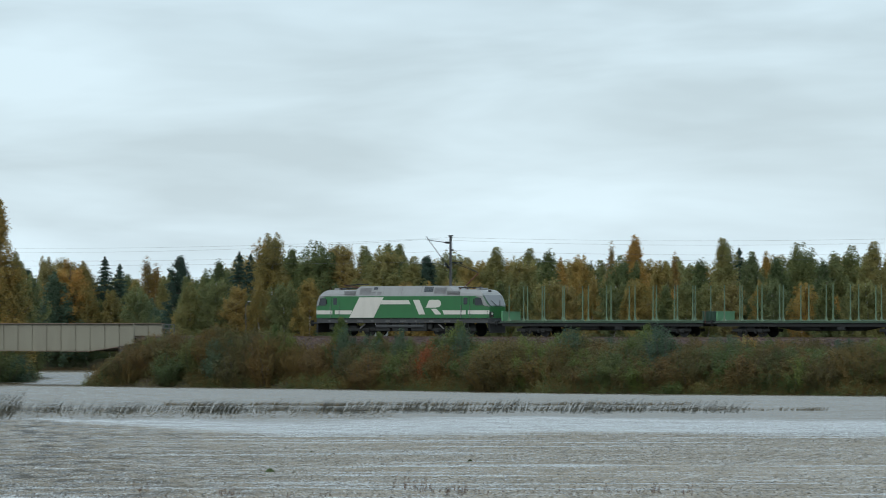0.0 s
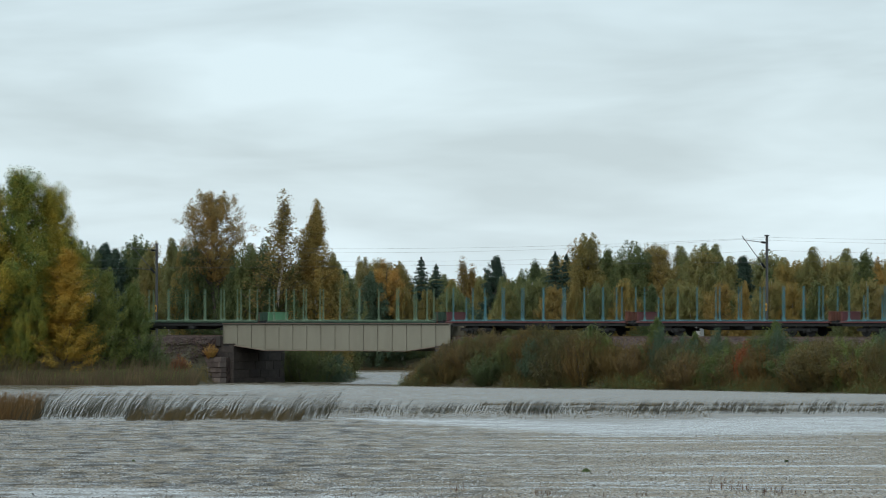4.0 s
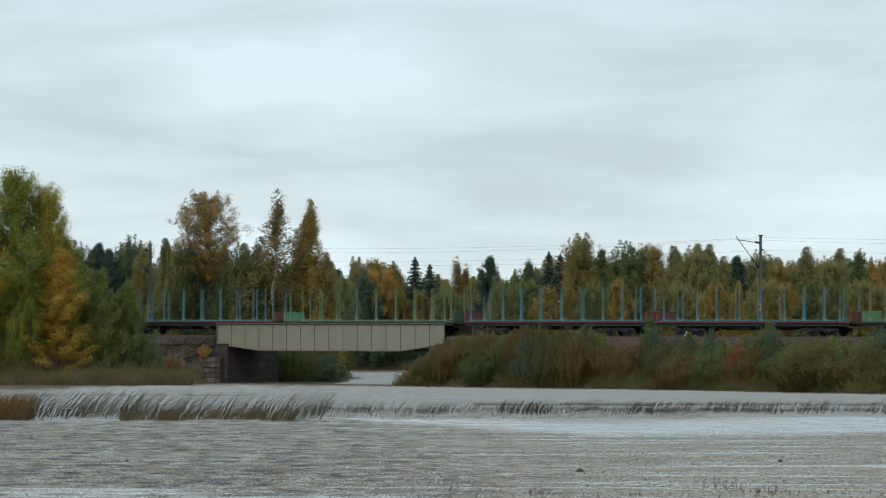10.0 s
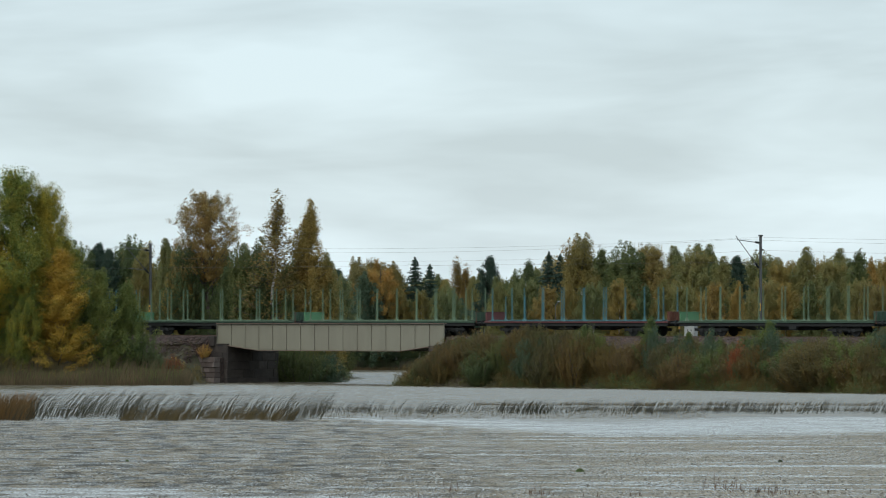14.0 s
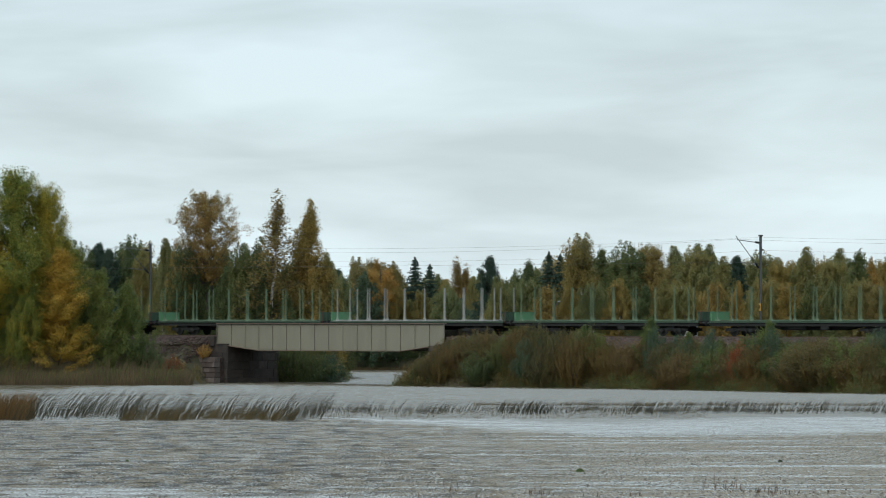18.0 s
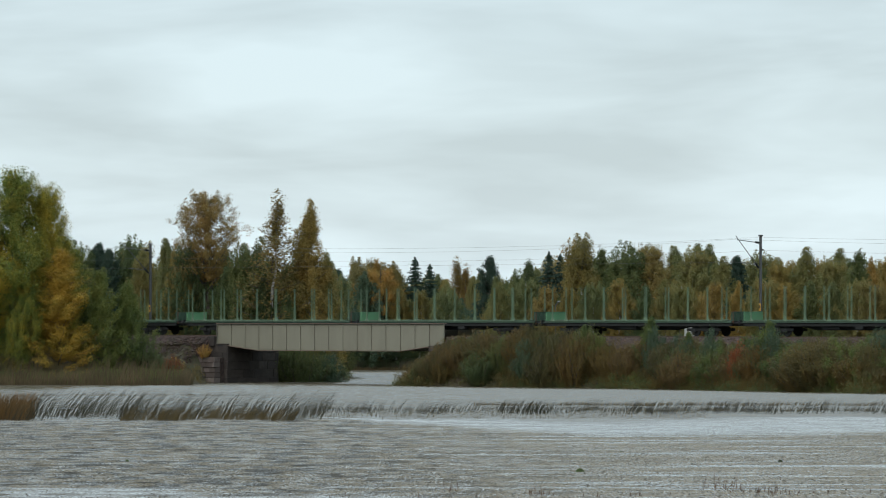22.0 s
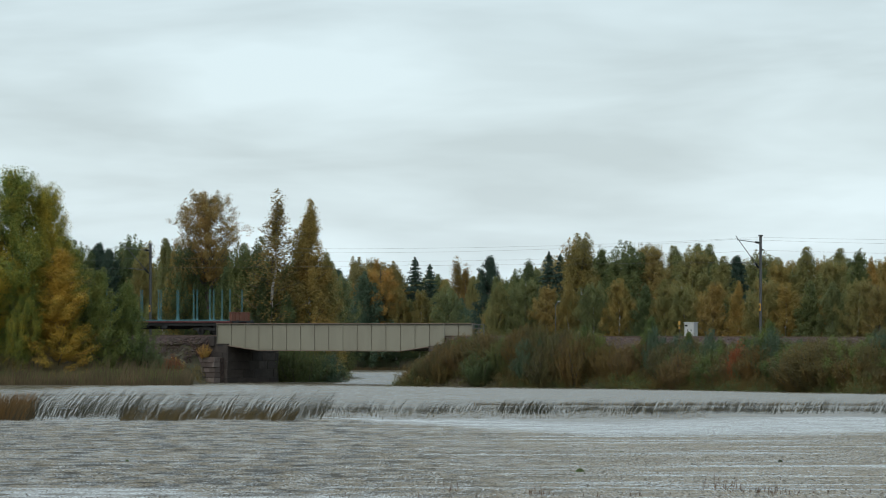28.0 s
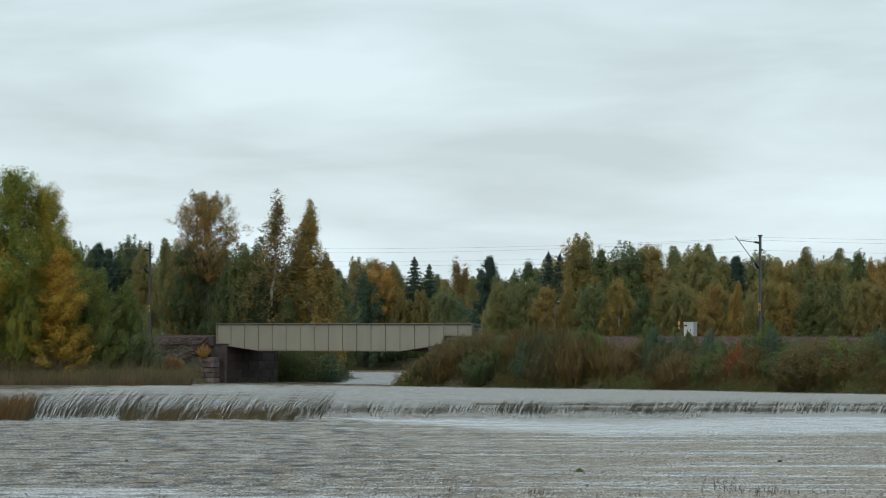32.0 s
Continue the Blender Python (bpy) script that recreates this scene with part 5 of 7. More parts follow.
plant("birch_olive", -18.9, -13.0, 11.0, 1.10)
plant("birch_olive", -15.6, -12.0, 11.7, 1.00)
plant("birch_wide", -8.4, -10.0, 16.5, 1.15)
plant("alder_b", -9.8, -9.0, 10.7, 1.00)
plant("birch_gold", -10.5, -8.5, 10.2, 1.10)
plant("alder", -4.8, -8.0, 9.7, 1.00)
plant("alder_b", -3.3, -9.0, 10.6, 1.00)
plant("alder_b", -2.9, -11.0, 11.7, 1.00)
plant("birch_bare", 0.9, -8.0, 15.8, 2.00)
plant("alder", 0.7, -7.5, 8.9, 1.00)
plant("birch_rust", 2.4, -11.0, 16.9, 1.35)
plant("birch_olive", 2.1, -14.0, 12.7, 0.90)
plant("alder_b", 0.5, -12.0, 11.9, 1.00)
plant("alder", 3.0, -7.5, 7.9, 1.20)
plant("birch_olive_b", -9.5, -30.0, 11.0, 1.00)
plant("bush_green", 4.4, -6.6, 4.1, 1.10)
plant("bush_green", 5.6, -7.5, 4.7, 1.10)
plant("bush_blue", 7.0, -8.5, 3.8, 1.20)
plant("birch_olive", -56.4, -85.5, 8.6, 1.00)
plant("aspen_gold", -55.4, -86.4, 9.0, 1.00)
plant("birch_gold", -54.6, -87.0, 11.1, 1.00)
plant("aspen_gold", -57.7, -93.5, 11.4, 1.00)
plant("birch_gold", -52.1, -89.0, 10.2, 1.60)
plant("aspen_gold", -51.2, -89.7, 10.3, 1.00)
plant("aspen_gold", -54.0, -87.5, 10.8, 1.00)
plant("birch_rust", -52.6, -88.6, 10.4, 1.60)
plant("birch_rust", -51.5, -89.4, 10.2, 1.60)
plant("birch_gold", -50.4, -90.4, 8.1, 1.00)
plant("birch_olive", -51.7, -98.2, 9.1, 1.00)
plant("birch_bare", -50.2, -99.4, 11.0, 2.20)
plant("birch_gold", -46.7, -93.3, 8.6, 1.00)
plant("birch_bare", -49.3, -100.2, 10.2, 2.20)
plant("birch_olive", -44.3, -95.2, 9.0, 1.00)
plant("alder_b", -53.9, -82.5, 6.0, 1.20)
plant("willow", -53.1, -83.1, 4.7, 1.20)
plant("birch_olive_b", -52.3, -83.7, 6.6, 1.20)
plant("alder_b", -51.6, -84.3, 6.0, 1.20)
plant("willow", -50.8, -84.9, 4.8, 1.20)
plant("birch_olive_b", -50.0, -85.5, 6.7, 1.20)
plant("alder_b", -49.2, -86.2, 6.1, 1.20)
plant("willow", -48.4, -86.8, 4.8, 1.20)
plant("birch_olive_b", -47.7, -87.4, 6.6, 1.20)
plant("alder_b", -46.9, -88.0, 6.0, 1.20)
plant("willow", -46.1, -88.6, 4.7, 1.20)
plant("birch_olive_b", -45.3, -89.2, 6.6, 1.20)
plant("alder_b", -44.6, -89.9, 5.9, 1.20)
plant("willow", -43.8, -90.5, 4.6, 1.20)
plant("alder_b", -60.6, -32.0, 9.9, 1.40)
plant("birch_olive_b", -63.7, -37.0, 8.9, 1.40)
plant("alder", -58.2, -33.0, 10.2, 1.40)
plant("pine", -61.3, -38.0, 9.6, 1.40)
plant("alder_b", -55.8, -34.0, 10.0, 1.40)
plant("birch_olive_b", -58.9, -39.0, 9.1, 1.40)
plant("alder", -53.4, -35.0, 10.4, 1.40)
plant("pine", -56.5, -40.0, 9.5, 1.40)
plant("alder_b", -51.1, -36.0, 10.2, 1.40)
plant("birch_olive_b", -45.7, -32.0, 8.8, 1.40)
plant("alder", -48.7, -37.0, 10.6, 1.40)
plant("pine", -43.4, -33.0, 9.3, 1.40)
plant("alder_b", -46.4, -38.0, 9.9, 1.40)
plant("birch_olive_b", -41.1, -34.0, 8.8, 1.40)
plant("alder", -44.1, -39.0, 10.8, 1.40)
plant("pine", -38.9, -35.0, 9.9, 1.40)
plant("alder_b", -41.8, -40.0, 11.6, 1.40)
plant("birch_olive_b", -36.6, -36.0, 11.3, 1.40)
plant("alder", -31.4, -32.0, 12.8, 1.40)
plant("pine", -34.3, -37.0, 11.8, 1.40)
plant("alder_b", -29.2, -33.0, 12.3, 1.40)
plant("birch_olive_b", -32.1, -38.0, 11.3, 1.40)
plant("alder", -27.0, -34.0, 12.7, 1.40)
plant("pine", -29.8, -39.0, 11.8, 1.40)
plant("alder_b", -24.8, -35.0, 12.3, 1.40)
plant("birch_olive_b", -27.6, -40.0, 11.3, 1.40)
plant("alder", -22.6, -36.0, 12.7, 1.40)
plant("pine", -17.7, -32.0, 11.6, 1.40)
plant("alder_b", -20.5, -37.0, 12.3, 1.40)
plant("birch_olive_b", -15.6, -33.0, 11.2, 1.40)
plant("alder", -18.3, -38.0, 12.7, 1.40)
plant("pine", -13.5, -34.0, 11.6, 1.40)
plant("birch_olive", 21.0, -17.0, 7.8, 1.20)
plant("alder", 18.8, -22.0, 9.7, 1.20)
plant("birch_olive", 16.2, -27.0, 8.8, 1.20)
plant("spruce", 24.4, -18.0, 9.9, 1.20)
plant("spruce_b", 21.9, -23.0, 9.9, 1.20)
plant("birch_gold", 19.6, -28.0, 11.2, 1.20)
plant("birch_gold", 27.5, -19.0, 11.6, 1.20)
plant("alder", 26.2, -24.0, 10.8, 1.20)
plant("alder", 21.2, -29.0, 9.9, 1.20)
plant("alder_b", 31.4, -20.0, 10.5, 1.20)
plant("birch_olive", 26.7, -25.0, 9.4, 1.20)
plant("aspen_gold", 26.0, -30.0, 11.2, 1.20)
plant("aspen_gold", 33.9, -21.0, 10.9, 1.20)
plant("birch_olive", 32.0, -26.0, 10.9, 1.20)
plant("birch_olive_b", 39.7, -17.0, 10.5, 1.20)
plant("birch_olive", 37.4, -22.0, 10.8, 1.20)
plant("birch_olive", 35.5, -27.0, 10.9, 1.20)
plant("birch_olive", 43.1, -18.0, 9.7, 1.20)
plant("pine", 40.7, -23.0, 9.9, 1.20)
plant("birch_olive_b", 39.1, -28.0, 9.9, 1.20)
plant("birch_gold", 47.8, -19.0, 9.0, 1.20)
plant("alder", 43.1, -24.0, 8.8, 1.20)
plant("birch_gold", 42.5, -29.0, 9.1, 1.20)
plant("birch_olive", 50.2, -20.0, 10.3, 1.20)
plant("birch_olive_b", 48.8, -25.0, 9.3, 1.20)
plant("birch_olive", 47.2, -30.0, 10.3, 1.20)
plant("alder", 55.0, -21.0, 10.2, 1.20)
plant("birch_rust", 53.1, -26.0, 9.1, 1.20)
plant("birch_gold", 60.5, -17.0, 9.5, 1.20)
plant("alder", 58.6, -22.0, 9.2, 1.20)
plant("birch_bare", 57.2, -27.0, 10.8, 1.20)
plant("alder_b", 63.9, -18.0, 8.8, 1.20)
plant("birch_rust", 61.7, -23.0, 10.7, 1.70)
plant("birch_gold", 60.5, -28.0, 9.2, 1.20)
plant("birch_gold", 67.2, -19.0, 8.9, 1.20)
plant("birch_bare", 65.7, -24.0, 9.5, 1.20)
plant("birch_olive", 64.0, -29.0, 8.8, 1.20)
plant("alder", 70.4, -20.0, 9.3, 1.20)
plant("birch_olive", 69.4, -25.0, 11.0, 1.20)
plant("spruce_b", 68.2, -30.0, 10.4, 1.20)
plant("birch_olive", 74.9, -21.0, 9.7, 1.20)
plant("birch_rust", 73.2, -26.0, 9.7, 1.20)
plant("alder", 79.8, -17.0, 9.7, 1.20)
plant("alder_b", 78.4, -22.0, 9.8, 1.20)
plant("birch_olive_b", 76.7, -27.0, 9.9, 1.20)
plant("alder", 83.0, -18.0, 9.1, 1.20)
plant("birch_olive", 81.3, -23.0, 9.3, 1.20)
plant("alder_b", 80.3, -28.0, 9.7, 1.20)
plant("birch_olive", 87.3, -19.0, 10.3, 1.20)
plant("birch_gold", 86.3, -24.0, 9.7, 1.20)
plant("alder", 85.4, -29.0, 10.4, 1.20)
plant("birch_olive", 4.5, -36.0, 8.8, 1.00)
plant("alder", 5.7, -36.0, 7.6, 1.00)
plant("alder_b", 6.9, -36.0, 8.3, 1.00)
plant("birch_olive_b", 8.1, -36.0, 9.0, 1.00)
plant("birch_olive", 9.3, -36.0, 8.6, 1.00)
plant("birch_olive_b", 8.7, -38.0, 10.2, 1.30)
plant("aspen_gold", 5.4, -45.0, 9.6, 1.30)
plant("birch_gold", 8.3, -43.0, 9.9, 1.30)
plant("birch_olive", 11.2, -41.0, 9.5, 1.30)
plant("birch_olive", 14.0, -39.0, 9.7, 1.30)
plant("birch_olive_b", 10.9, -46.0, 10.2, 1.30)
plant("aspen_gold", 13.7, -44.0, 9.5, 1.30)
plant("birch_gold", 16.5, -42.0, 9.6, 1.30)
plant("birch_olive", 19.3, -40.0, 9.0, 1.30)
plant("birch_olive", 22.1, -38.0, 9.5, 1.30)
plant("birch_olive_b", 19.0, -45.0, 9.8, 1.30)
plant("aspen_gold", 21.8, -43.0, 9.1, 1.30)
plant("birch_gold", 24.5, -41.0, 9.6, 1.30)
plant("birch_olive", 27.3, -39.0, 10.2, 1.30)
plant("birch_olive", 24.3, -46.0, 9.3, 1.30)
plant("birch_olive_b", 27.0, -44.0, 9.7, 1.30)
plant("aspen_gold", 29.7, -42.0, 8.9, 1.30)
plant("birch_gold", 32.4, -40.0, 9.4, 1.30)
plant("birch_olive", 35.0, -38.0, 9.7, 1.30)
plant("birch_olive", 32.1, -45.0, 9.1, 1.30)
plant("birch_olive_b", 34.8, -43.0, 9.2, 1.30)
plant("aspen_gold", 37.4, -41.0, 9.8, 1.30)
plant("birch_gold", 40.0, -39.0, 9.3, 1.30)
plant("birch_olive", 37.2, -46.0, 9.7, 1.30)
plant("birch_olive", 39.8, -44.0, 8.9, 1.30)
plant("birch_olive_b", 42.4, -42.0, 9.3, 1.30)
plant("aspen_gold", 44.9, -40.0, 9.9, 1.30)
plant("birch_gold", 47.4, -38.0, 9.3, 1.30)
plant("birch_olive", 44.7, -45.0, 9.5, 1.30)
plant("birch_olive", 47.3, -43.0, 8.9, 1.30)
plant("birch_olive_b", 49.8, -41.0, 9.4, 1.30)
plant("aspen_gold", 52.2, -39.0, 9.5, 1.30)
plant("birch_gold", 49.6, -46.0, 9.0, 1.30)
plant("birch_olive", 52.1, -44.0, 9.1, 1.30)
plant("birch_olive", 54.5, -42.0, 9.6, 1.30)
plant("birch_olive_b", 57.0, -40.0, 9.0, 1.30)
plant("aspen_gold", 59.4, -38.0, 9.5, 1.30)
plant("birch_gold", 56.9, -45.0, 8.6, 1.30)
plant("birch_olive", 59.3, -43.0, 9.1, 1.30)
plant("birch_olive", 61.7, -41.0, 9.5, 1.30)
plant("birch_olive_b", 64.0, -39.0, 8.8, 1.30)
plant("aspen_gold", 61.6, -46.0, 9.4, 1.30)
plant("birch_gold", 63.9, -44.0, 9.8, 1.30)
plant("birch_olive", 66.3, -42.0, 8.9, 1.30)
plant("birch_olive", 68.6, -40.0, 9.2, 1.30)
plant("birch_olive_b", 70.9, -38.0, 8.8, 1.30)
plant("aspen_gold", 68.6, -45.0, 9.1, 1.30)
plant("birch_gold", 70.9, -43.0, 9.6, 1.30)
plant("birch_olive", 73.1, -41.0, 9.1, 1.30)
plant("birch_olive", 75.4, -39.0, 9.2, 1.30)
plant("birch_olive_b", 73.1, -46.0, 9.0, 1.30)
plant("aspen_gold", 75.4, -44.0, 9.2, 1.30)
plant("birch_gold", 77.6, -42.0, 9.4, 1.30)
plant("birch_olive", 79.8, -40.0, 8.8, 1.30)
plant("birch_olive_b", -79.9, -111.6, 9.6, 1.40)
plant("aspen_gold", -78.8, -112.4, 9.3, 1.40)
plant("birch_olive", -77.8, -113.3, 9.0, 1.40)
plant("birch_olive_b", -76.8, -114.1, 9.8, 1.40)
plant("aspen_gold", -75.7, -114.9, 9.5, 1.40)
plant("birch_olive", -74.7, -115.8, 9.1, 1.40)
plant("birch_olive_b", -73.6, -116.6, 9.8, 1.40)
plant("aspen_gold", -72.6, -117.4, 9.5, 1.40)
plant("birch_olive", -71.5, -118.3, 9.2, 1.40)
plant("birch_olive_b", -70.5, -119.1, 9.6, 1.40)
plant("aspen_gold", -69.4, -119.9, 9.2, 1.40)
plant("birch_olive", -68.4, -120.7, 8.9, 1.40)
plant("birch_olive_b", -67.3, -121.6, 9.5, 1.40)
plant("aspen_gold", -66.3, -122.4, 9.0, 1.40)
plant("birch_olive", -65.2, -123.2, 9.5, 1.40)
plant("birch_olive_b", -64.2, -124.1, 9.3, 1.40)
plant("aspen_gold", -63.1, -124.9, 9.1, 1.40)
plant("birch_olive", 25.2, -10.0, 7.5, 1.35)
plant("birch_olive_b", 24.1, -13.0, 6.6, 1.35)
plant("birch_olive_b", 27.7, -10.0, 8.0, 1.35)
plant("birch_gold", 26.7, -13.0, 6.2, 1.35)
plant("aspen_gold", 30.3, -10.0, 7.4, 1.35)
plant("alder", 29.3, -13.0, 6.6, 1.35)
plant("birch_rust", 32.8, -10.0, 7.6, 1.35)
plant("birch_olive", 31.9, -13.0, 6.0, 1.35)
plant("birch_olive_b", 35.3, -10.0, 7.2, 1.35)
plant("birch_olive_b", 34.4, -13.0, 6.3, 1.35)
plant("birch_gold", 37.8, -10.0, 7.5, 1.35)
plant("aspen_gold", 36.9, -13.0, 6.0, 1.35)
plant("alder", 40.3, -10.0, 7.3, 1.35)
plant("birch_rust", 39.4, -13.0, 6.6, 1.35)
plant("birch_olive", 42.8, -10.0, 7.4, 1.35)
plant("birch_olive_b", 41.8, -13.0, 6.2, 1.35)
plant("birch_olive_b", 45.2, -10.0, 7.1, 1.35)
plant("birch_gold", 44.3, -13.0, 6.5, 1.35)
plant("aspen_gold", 47.6, -10.0, 7.3, 1.35)
plant("alder", 46.7, -13.0, 5.9, 1.35)
plant("birch_rust", 50.0, -10.0, 7.1, 1.35)
plant("birch_olive", 49.1, -13.0, 6.5, 1.35)
plant("birch_olive_b", 52.4, -10.0, 7.5, 1.35)
plant("birch_olive_b", 51.5, -13.0, 6.1, 1.35)
plant("birch_gold", 54.7, -10.0, 7.2, 1.35)
plant("aspen_gold", 53.9, -13.0, 6.7, 1.35)
plant("alder", 57.1, -10.0, 7.5, 1.35)
plant("birch_rust", 56.2, -13.0, 6.2, 1.35)
plant("birch_olive", 59.4, -10.0, 7.2, 1.35)
plant("birch_olive_b", 58.6, -13.0, 6.8, 1.35)
plant("birch_olive_b", 61.7, -10.0, 7.4, 1.35)
plant("birch_gold", 60.9, -13.0, 6.1, 1.35)
plant("aspen_gold", 64.0, -10.0, 7.0, 1.35)
plant("alder", 63.2, -13.0, 6.5, 1.35)
plant("birch_rust", 66.3, -10.0, 7.3, 1.35)
plant("birch_olive", 65.5, -13.0, 5.8, 1.35)
plant("birch_olive_b", 68.5, -10.0, 6.9, 1.35)
plant("birch_olive_b", 67.7, -13.0, 6.3, 1.35)
plant("birch_gold", 70.7, -10.0, 7.3, 1.35)
plant("aspen_gold", 70.0, -13.0, 5.8, 1.35)
plant("alder", 73.0, -10.0, 7.1, 1.35)
plant("birch_rust", 72.2, -13.0, 6.4, 1.35)
plant("birch_olive", 75.2, -10.0, 7.5, 1.35)
plant("birch_olive_b", 74.4, -13.0, 6.0, 1.35)
plant("birch_olive_b", 77.3, -10.0, 7.1, 1.35)
plant("birch_gold", 76.6, -13.0, 6.6, 1.35)
plant("aspen_gold", 79.5, -10.0, 7.3, 1.35)
plant("alder", 78.8, -13.0, 6.1, 1.35)
plant("birch_rust", 81.7, -10.0, 6.9, 1.35)
plant("birch_olive", 81.0, -13.0, 6.5, 1.35)
plant("birch_olive_b", 83.8, -10.0, 7.2, 1.35)
plant("birch_olive_b", 83.1, -13.0, 5.9, 1.35)
plant("birch_gold", 85.9, -10.0, 7.1, 1.35)
plant("aspen_gold", 85.3, -13.0, 6.5, 1.35)
plant("alder", 88.0, -10.0, 7.6, 1.35)
plant("birch_rust", 87.4, -13.0, 6.0, 1.35)
plant("birch_olive", 90.1, -10.0, 7.3, 1.35)
plant("birch_olive_b", 89.5, -13.0, 6.7, 1.35)
plant("birch_olive_b", 92.2, -10.0, 7.4, 1.35)
plant("birch_gold", 91.6, -13.0, 6.0, 1.35)
plant("aspen_gold", 94.2, -10.0, 7.1, 1.35)
plant("alder", 93.6, -13.0, 6.4, 1.35)
plant("pine", -29.6, -78.8, 13.5, 1.02)
plant("willow", -49.2, -82.4, 8.9, 1.60)
plant("willow", -38.9, -86.7, 8.3, 1.40)
plant("birch_gold", -44.6, -86.0, 7.3, 1.30)
plant("birch_rust", -24.6, -72.5, 8.3, 1.30)
plant("birch_gold", -46.6, -84.4, 7.9, 1.20)
plant("birch_olive", -42.3, -87.8, 8.2, 1.30)
plant("spruce", -47.5, -88.8, 11.1, 1.35)
plant("spruce_b", -46.2, -89.8, 10.4, 1.35)
plant("bush_brown", 26.3, 3.7, 1.0, 1.25)
plant("bush_green", 27.4, 4.3, -0.0, 1.40)
plant("bush_olive", 27.6, 3.6, 1.7, 1.25)
plant("bush_green", 29.0, 4.7, 1.0, 1.40)
plant("bush_green", 29.3, 4.3, 2.3, 1.25)
plant("bush_olive", 30.0, 4.5, 1.1, 1.40)
plant("bush_brown", 30.7, 4.3, 1.7, 1.25)
plant("bush_fresh", 31.2, 4.4, 0.7, 1.40)
plant("bush_fresh", 31.5, 3.8, 1.3, 1.25)
plant("bush_brown", 32.8, 4.9, 0.3, 1.40)
plant("bush_green", 32.9, 4.0, 1.6, 1.25)
plant("bush_brown", 33.8, 4.5, 0.4, 1.40)
plant("bush_brown", 34.6, 4.6, 2.3, 1.25)
plant("bush_brown", 35.0, 4.4, 0.3, 1.40)
plant("bush_brown", 35.7, 4.4, 2.1, 1.25)
plant("bush_green", 36.4, 4.6, 0.1, 1.40)
plant("bush_olive", 36.7, 4.2, 1.8, 1.25)
plant("bush_green", 38.0, 5.2, 0.7, 1.40)
plant("bush_green", 38.0, 4.2, 1.7, 1.25)
plant("bush_olive", 39.3, 5.3, 0.8, 1.40)
plant("bush_brown", 39.4, 4.5, 1.6, 1.25)
plant("bush_fresh", 40.3, 5.0, 0.9, 1.40)
plant("bush_fresh", 40.6, 4.5, 2.3, 1.25)
plant("bush_brown", 41.5, 5.0, 1.3, 1.40)
plant("bush_green", 41.6, 4.2, 1.8, 1.25)
plant("bush_brown", 42.9, 5.2, 1.5, 1.40)
plant("bush_brown", 43.2, 4.6, 1.9, 1.25)
plant("bush_brown", 44.1, 5.2, 0.8, 1.40)
plant("bush_brown", 44.7, 5.0, 3.0, 1.25)
plant("bush_green", 45.2, 5.0, 1.3, 1.40)
plant("bush_olive", 45.7, 4.8, 2.1, 1.25)
plant("bush_green", 46.5, 5.2, 1.1, 1.40)
plant("bush_olive", 47.9, 5.4, 1.2, 1.40)
plant("bush_fresh", 49.0, 5.4, 0.9, 1.40)
plant("bush_brown", 50.2, 5.5, 1.0, 1.40)
plant("bush_brown", 51.6, 5.7, 1.6, 1.40)
plant("bush_brown", 51.8, 5.1, 2.8, 1.25)
plant("bush_brown", 53.3, 6.5, 1.6, 1.40)
plant("bush_brown", 53.2, 5.4, 2.5, 1.25)
plant("bush_green", 54.5, 6.6, 2.1, 1.40)
plant("bush_olive", 54.6, 5.7, 2.9, 1.25)
plant("bush_green", 56.3, 7.4, 2.7, 1.40)
plant("bush_green", 56.1, 6.2, 3.0, 1.25)
plant("bush_olive", 57.2, 7.0, 2.2, 1.40)
plant("bush_green", 57.3, 7.3, 2.9, 1.35)
plant("bush_brown", 57.1, 6.0, 3.1, 1.25)
plant("bush_fresh", 58.8, 7.7, 1.8, 1.40)
plant("bush_brown", 58.7, 7.6, 2.4, 1.35)
plant("bush_fresh", 58.3, 6.1, 2.7, 1.25)
plant("bush_brown", 60.0, 7.9, 1.8, 1.40)
plant("bush_green", 60.0, 7.9, 2.8, 1.35)
plant("bush_green", 59.7, 6.5, 2.9, 1.25)
plant("bush_brown", 61.8, 8.8, 2.1, 1.40)
plant("bush_fresh", 61.3, 8.1, 2.9, 1.35)
plant("bush_brown", 61.1, 6.8, 2.8, 1.25)
plant("bush_brown", 62.8, 8.5, 2.1, 1.40)
plant("bush_brown", 62.6, 8.4, 2.7, 1.35)
plant("bush_brown", 62.5, 7.2, 2.9, 1.25)
plant("bush_green", 64.6, 9.5, 2.1, 1.40)
plant("bush_olive", 63.9, 8.7, 2.5, 1.35)
plant("bush_olive", 63.5, 7.1, 3.0, 1.25)
plant("bush_green", 65.4, 9.1, 2.4, 1.40)
plant("bush_brown", 65.2, 9.0, 2.8, 1.35)
plant("bush_green", 65.3, 8.0, 3.7, 1.25)
plant("bush_olive", 66.8, 9.5, 1.7, 1.40)
plant("bush_green", 66.5, 9.2, 2.6, 1.35)
plant("bush_brown", 66.2, 7.7, 3.0, 1.25)
plant("bush_fresh", 68.1, 9.9, 2.4, 1.40)
plant("bush_brown", 67.8, 9.5, 2.2, 1.35)
plant("bush_fresh", 67.8, 8.5, 2.6, 1.25)
plant("bush_brown", 69.9, 10.9, 2.0, 1.40)
plant("bush_green", 69.1, 9.8, 2.5, 1.35)
plant("bush_green", 68.8, 8.3, 2.7, 1.25)
plant("bush_brown", 70.7, 10.5, 2.3, 1.40)
plant("bush_fresh", 70.4, 10.1, 2.7, 1.35)
plant("bush_brown", 70.1, 8.6, 2.8, 1.25)
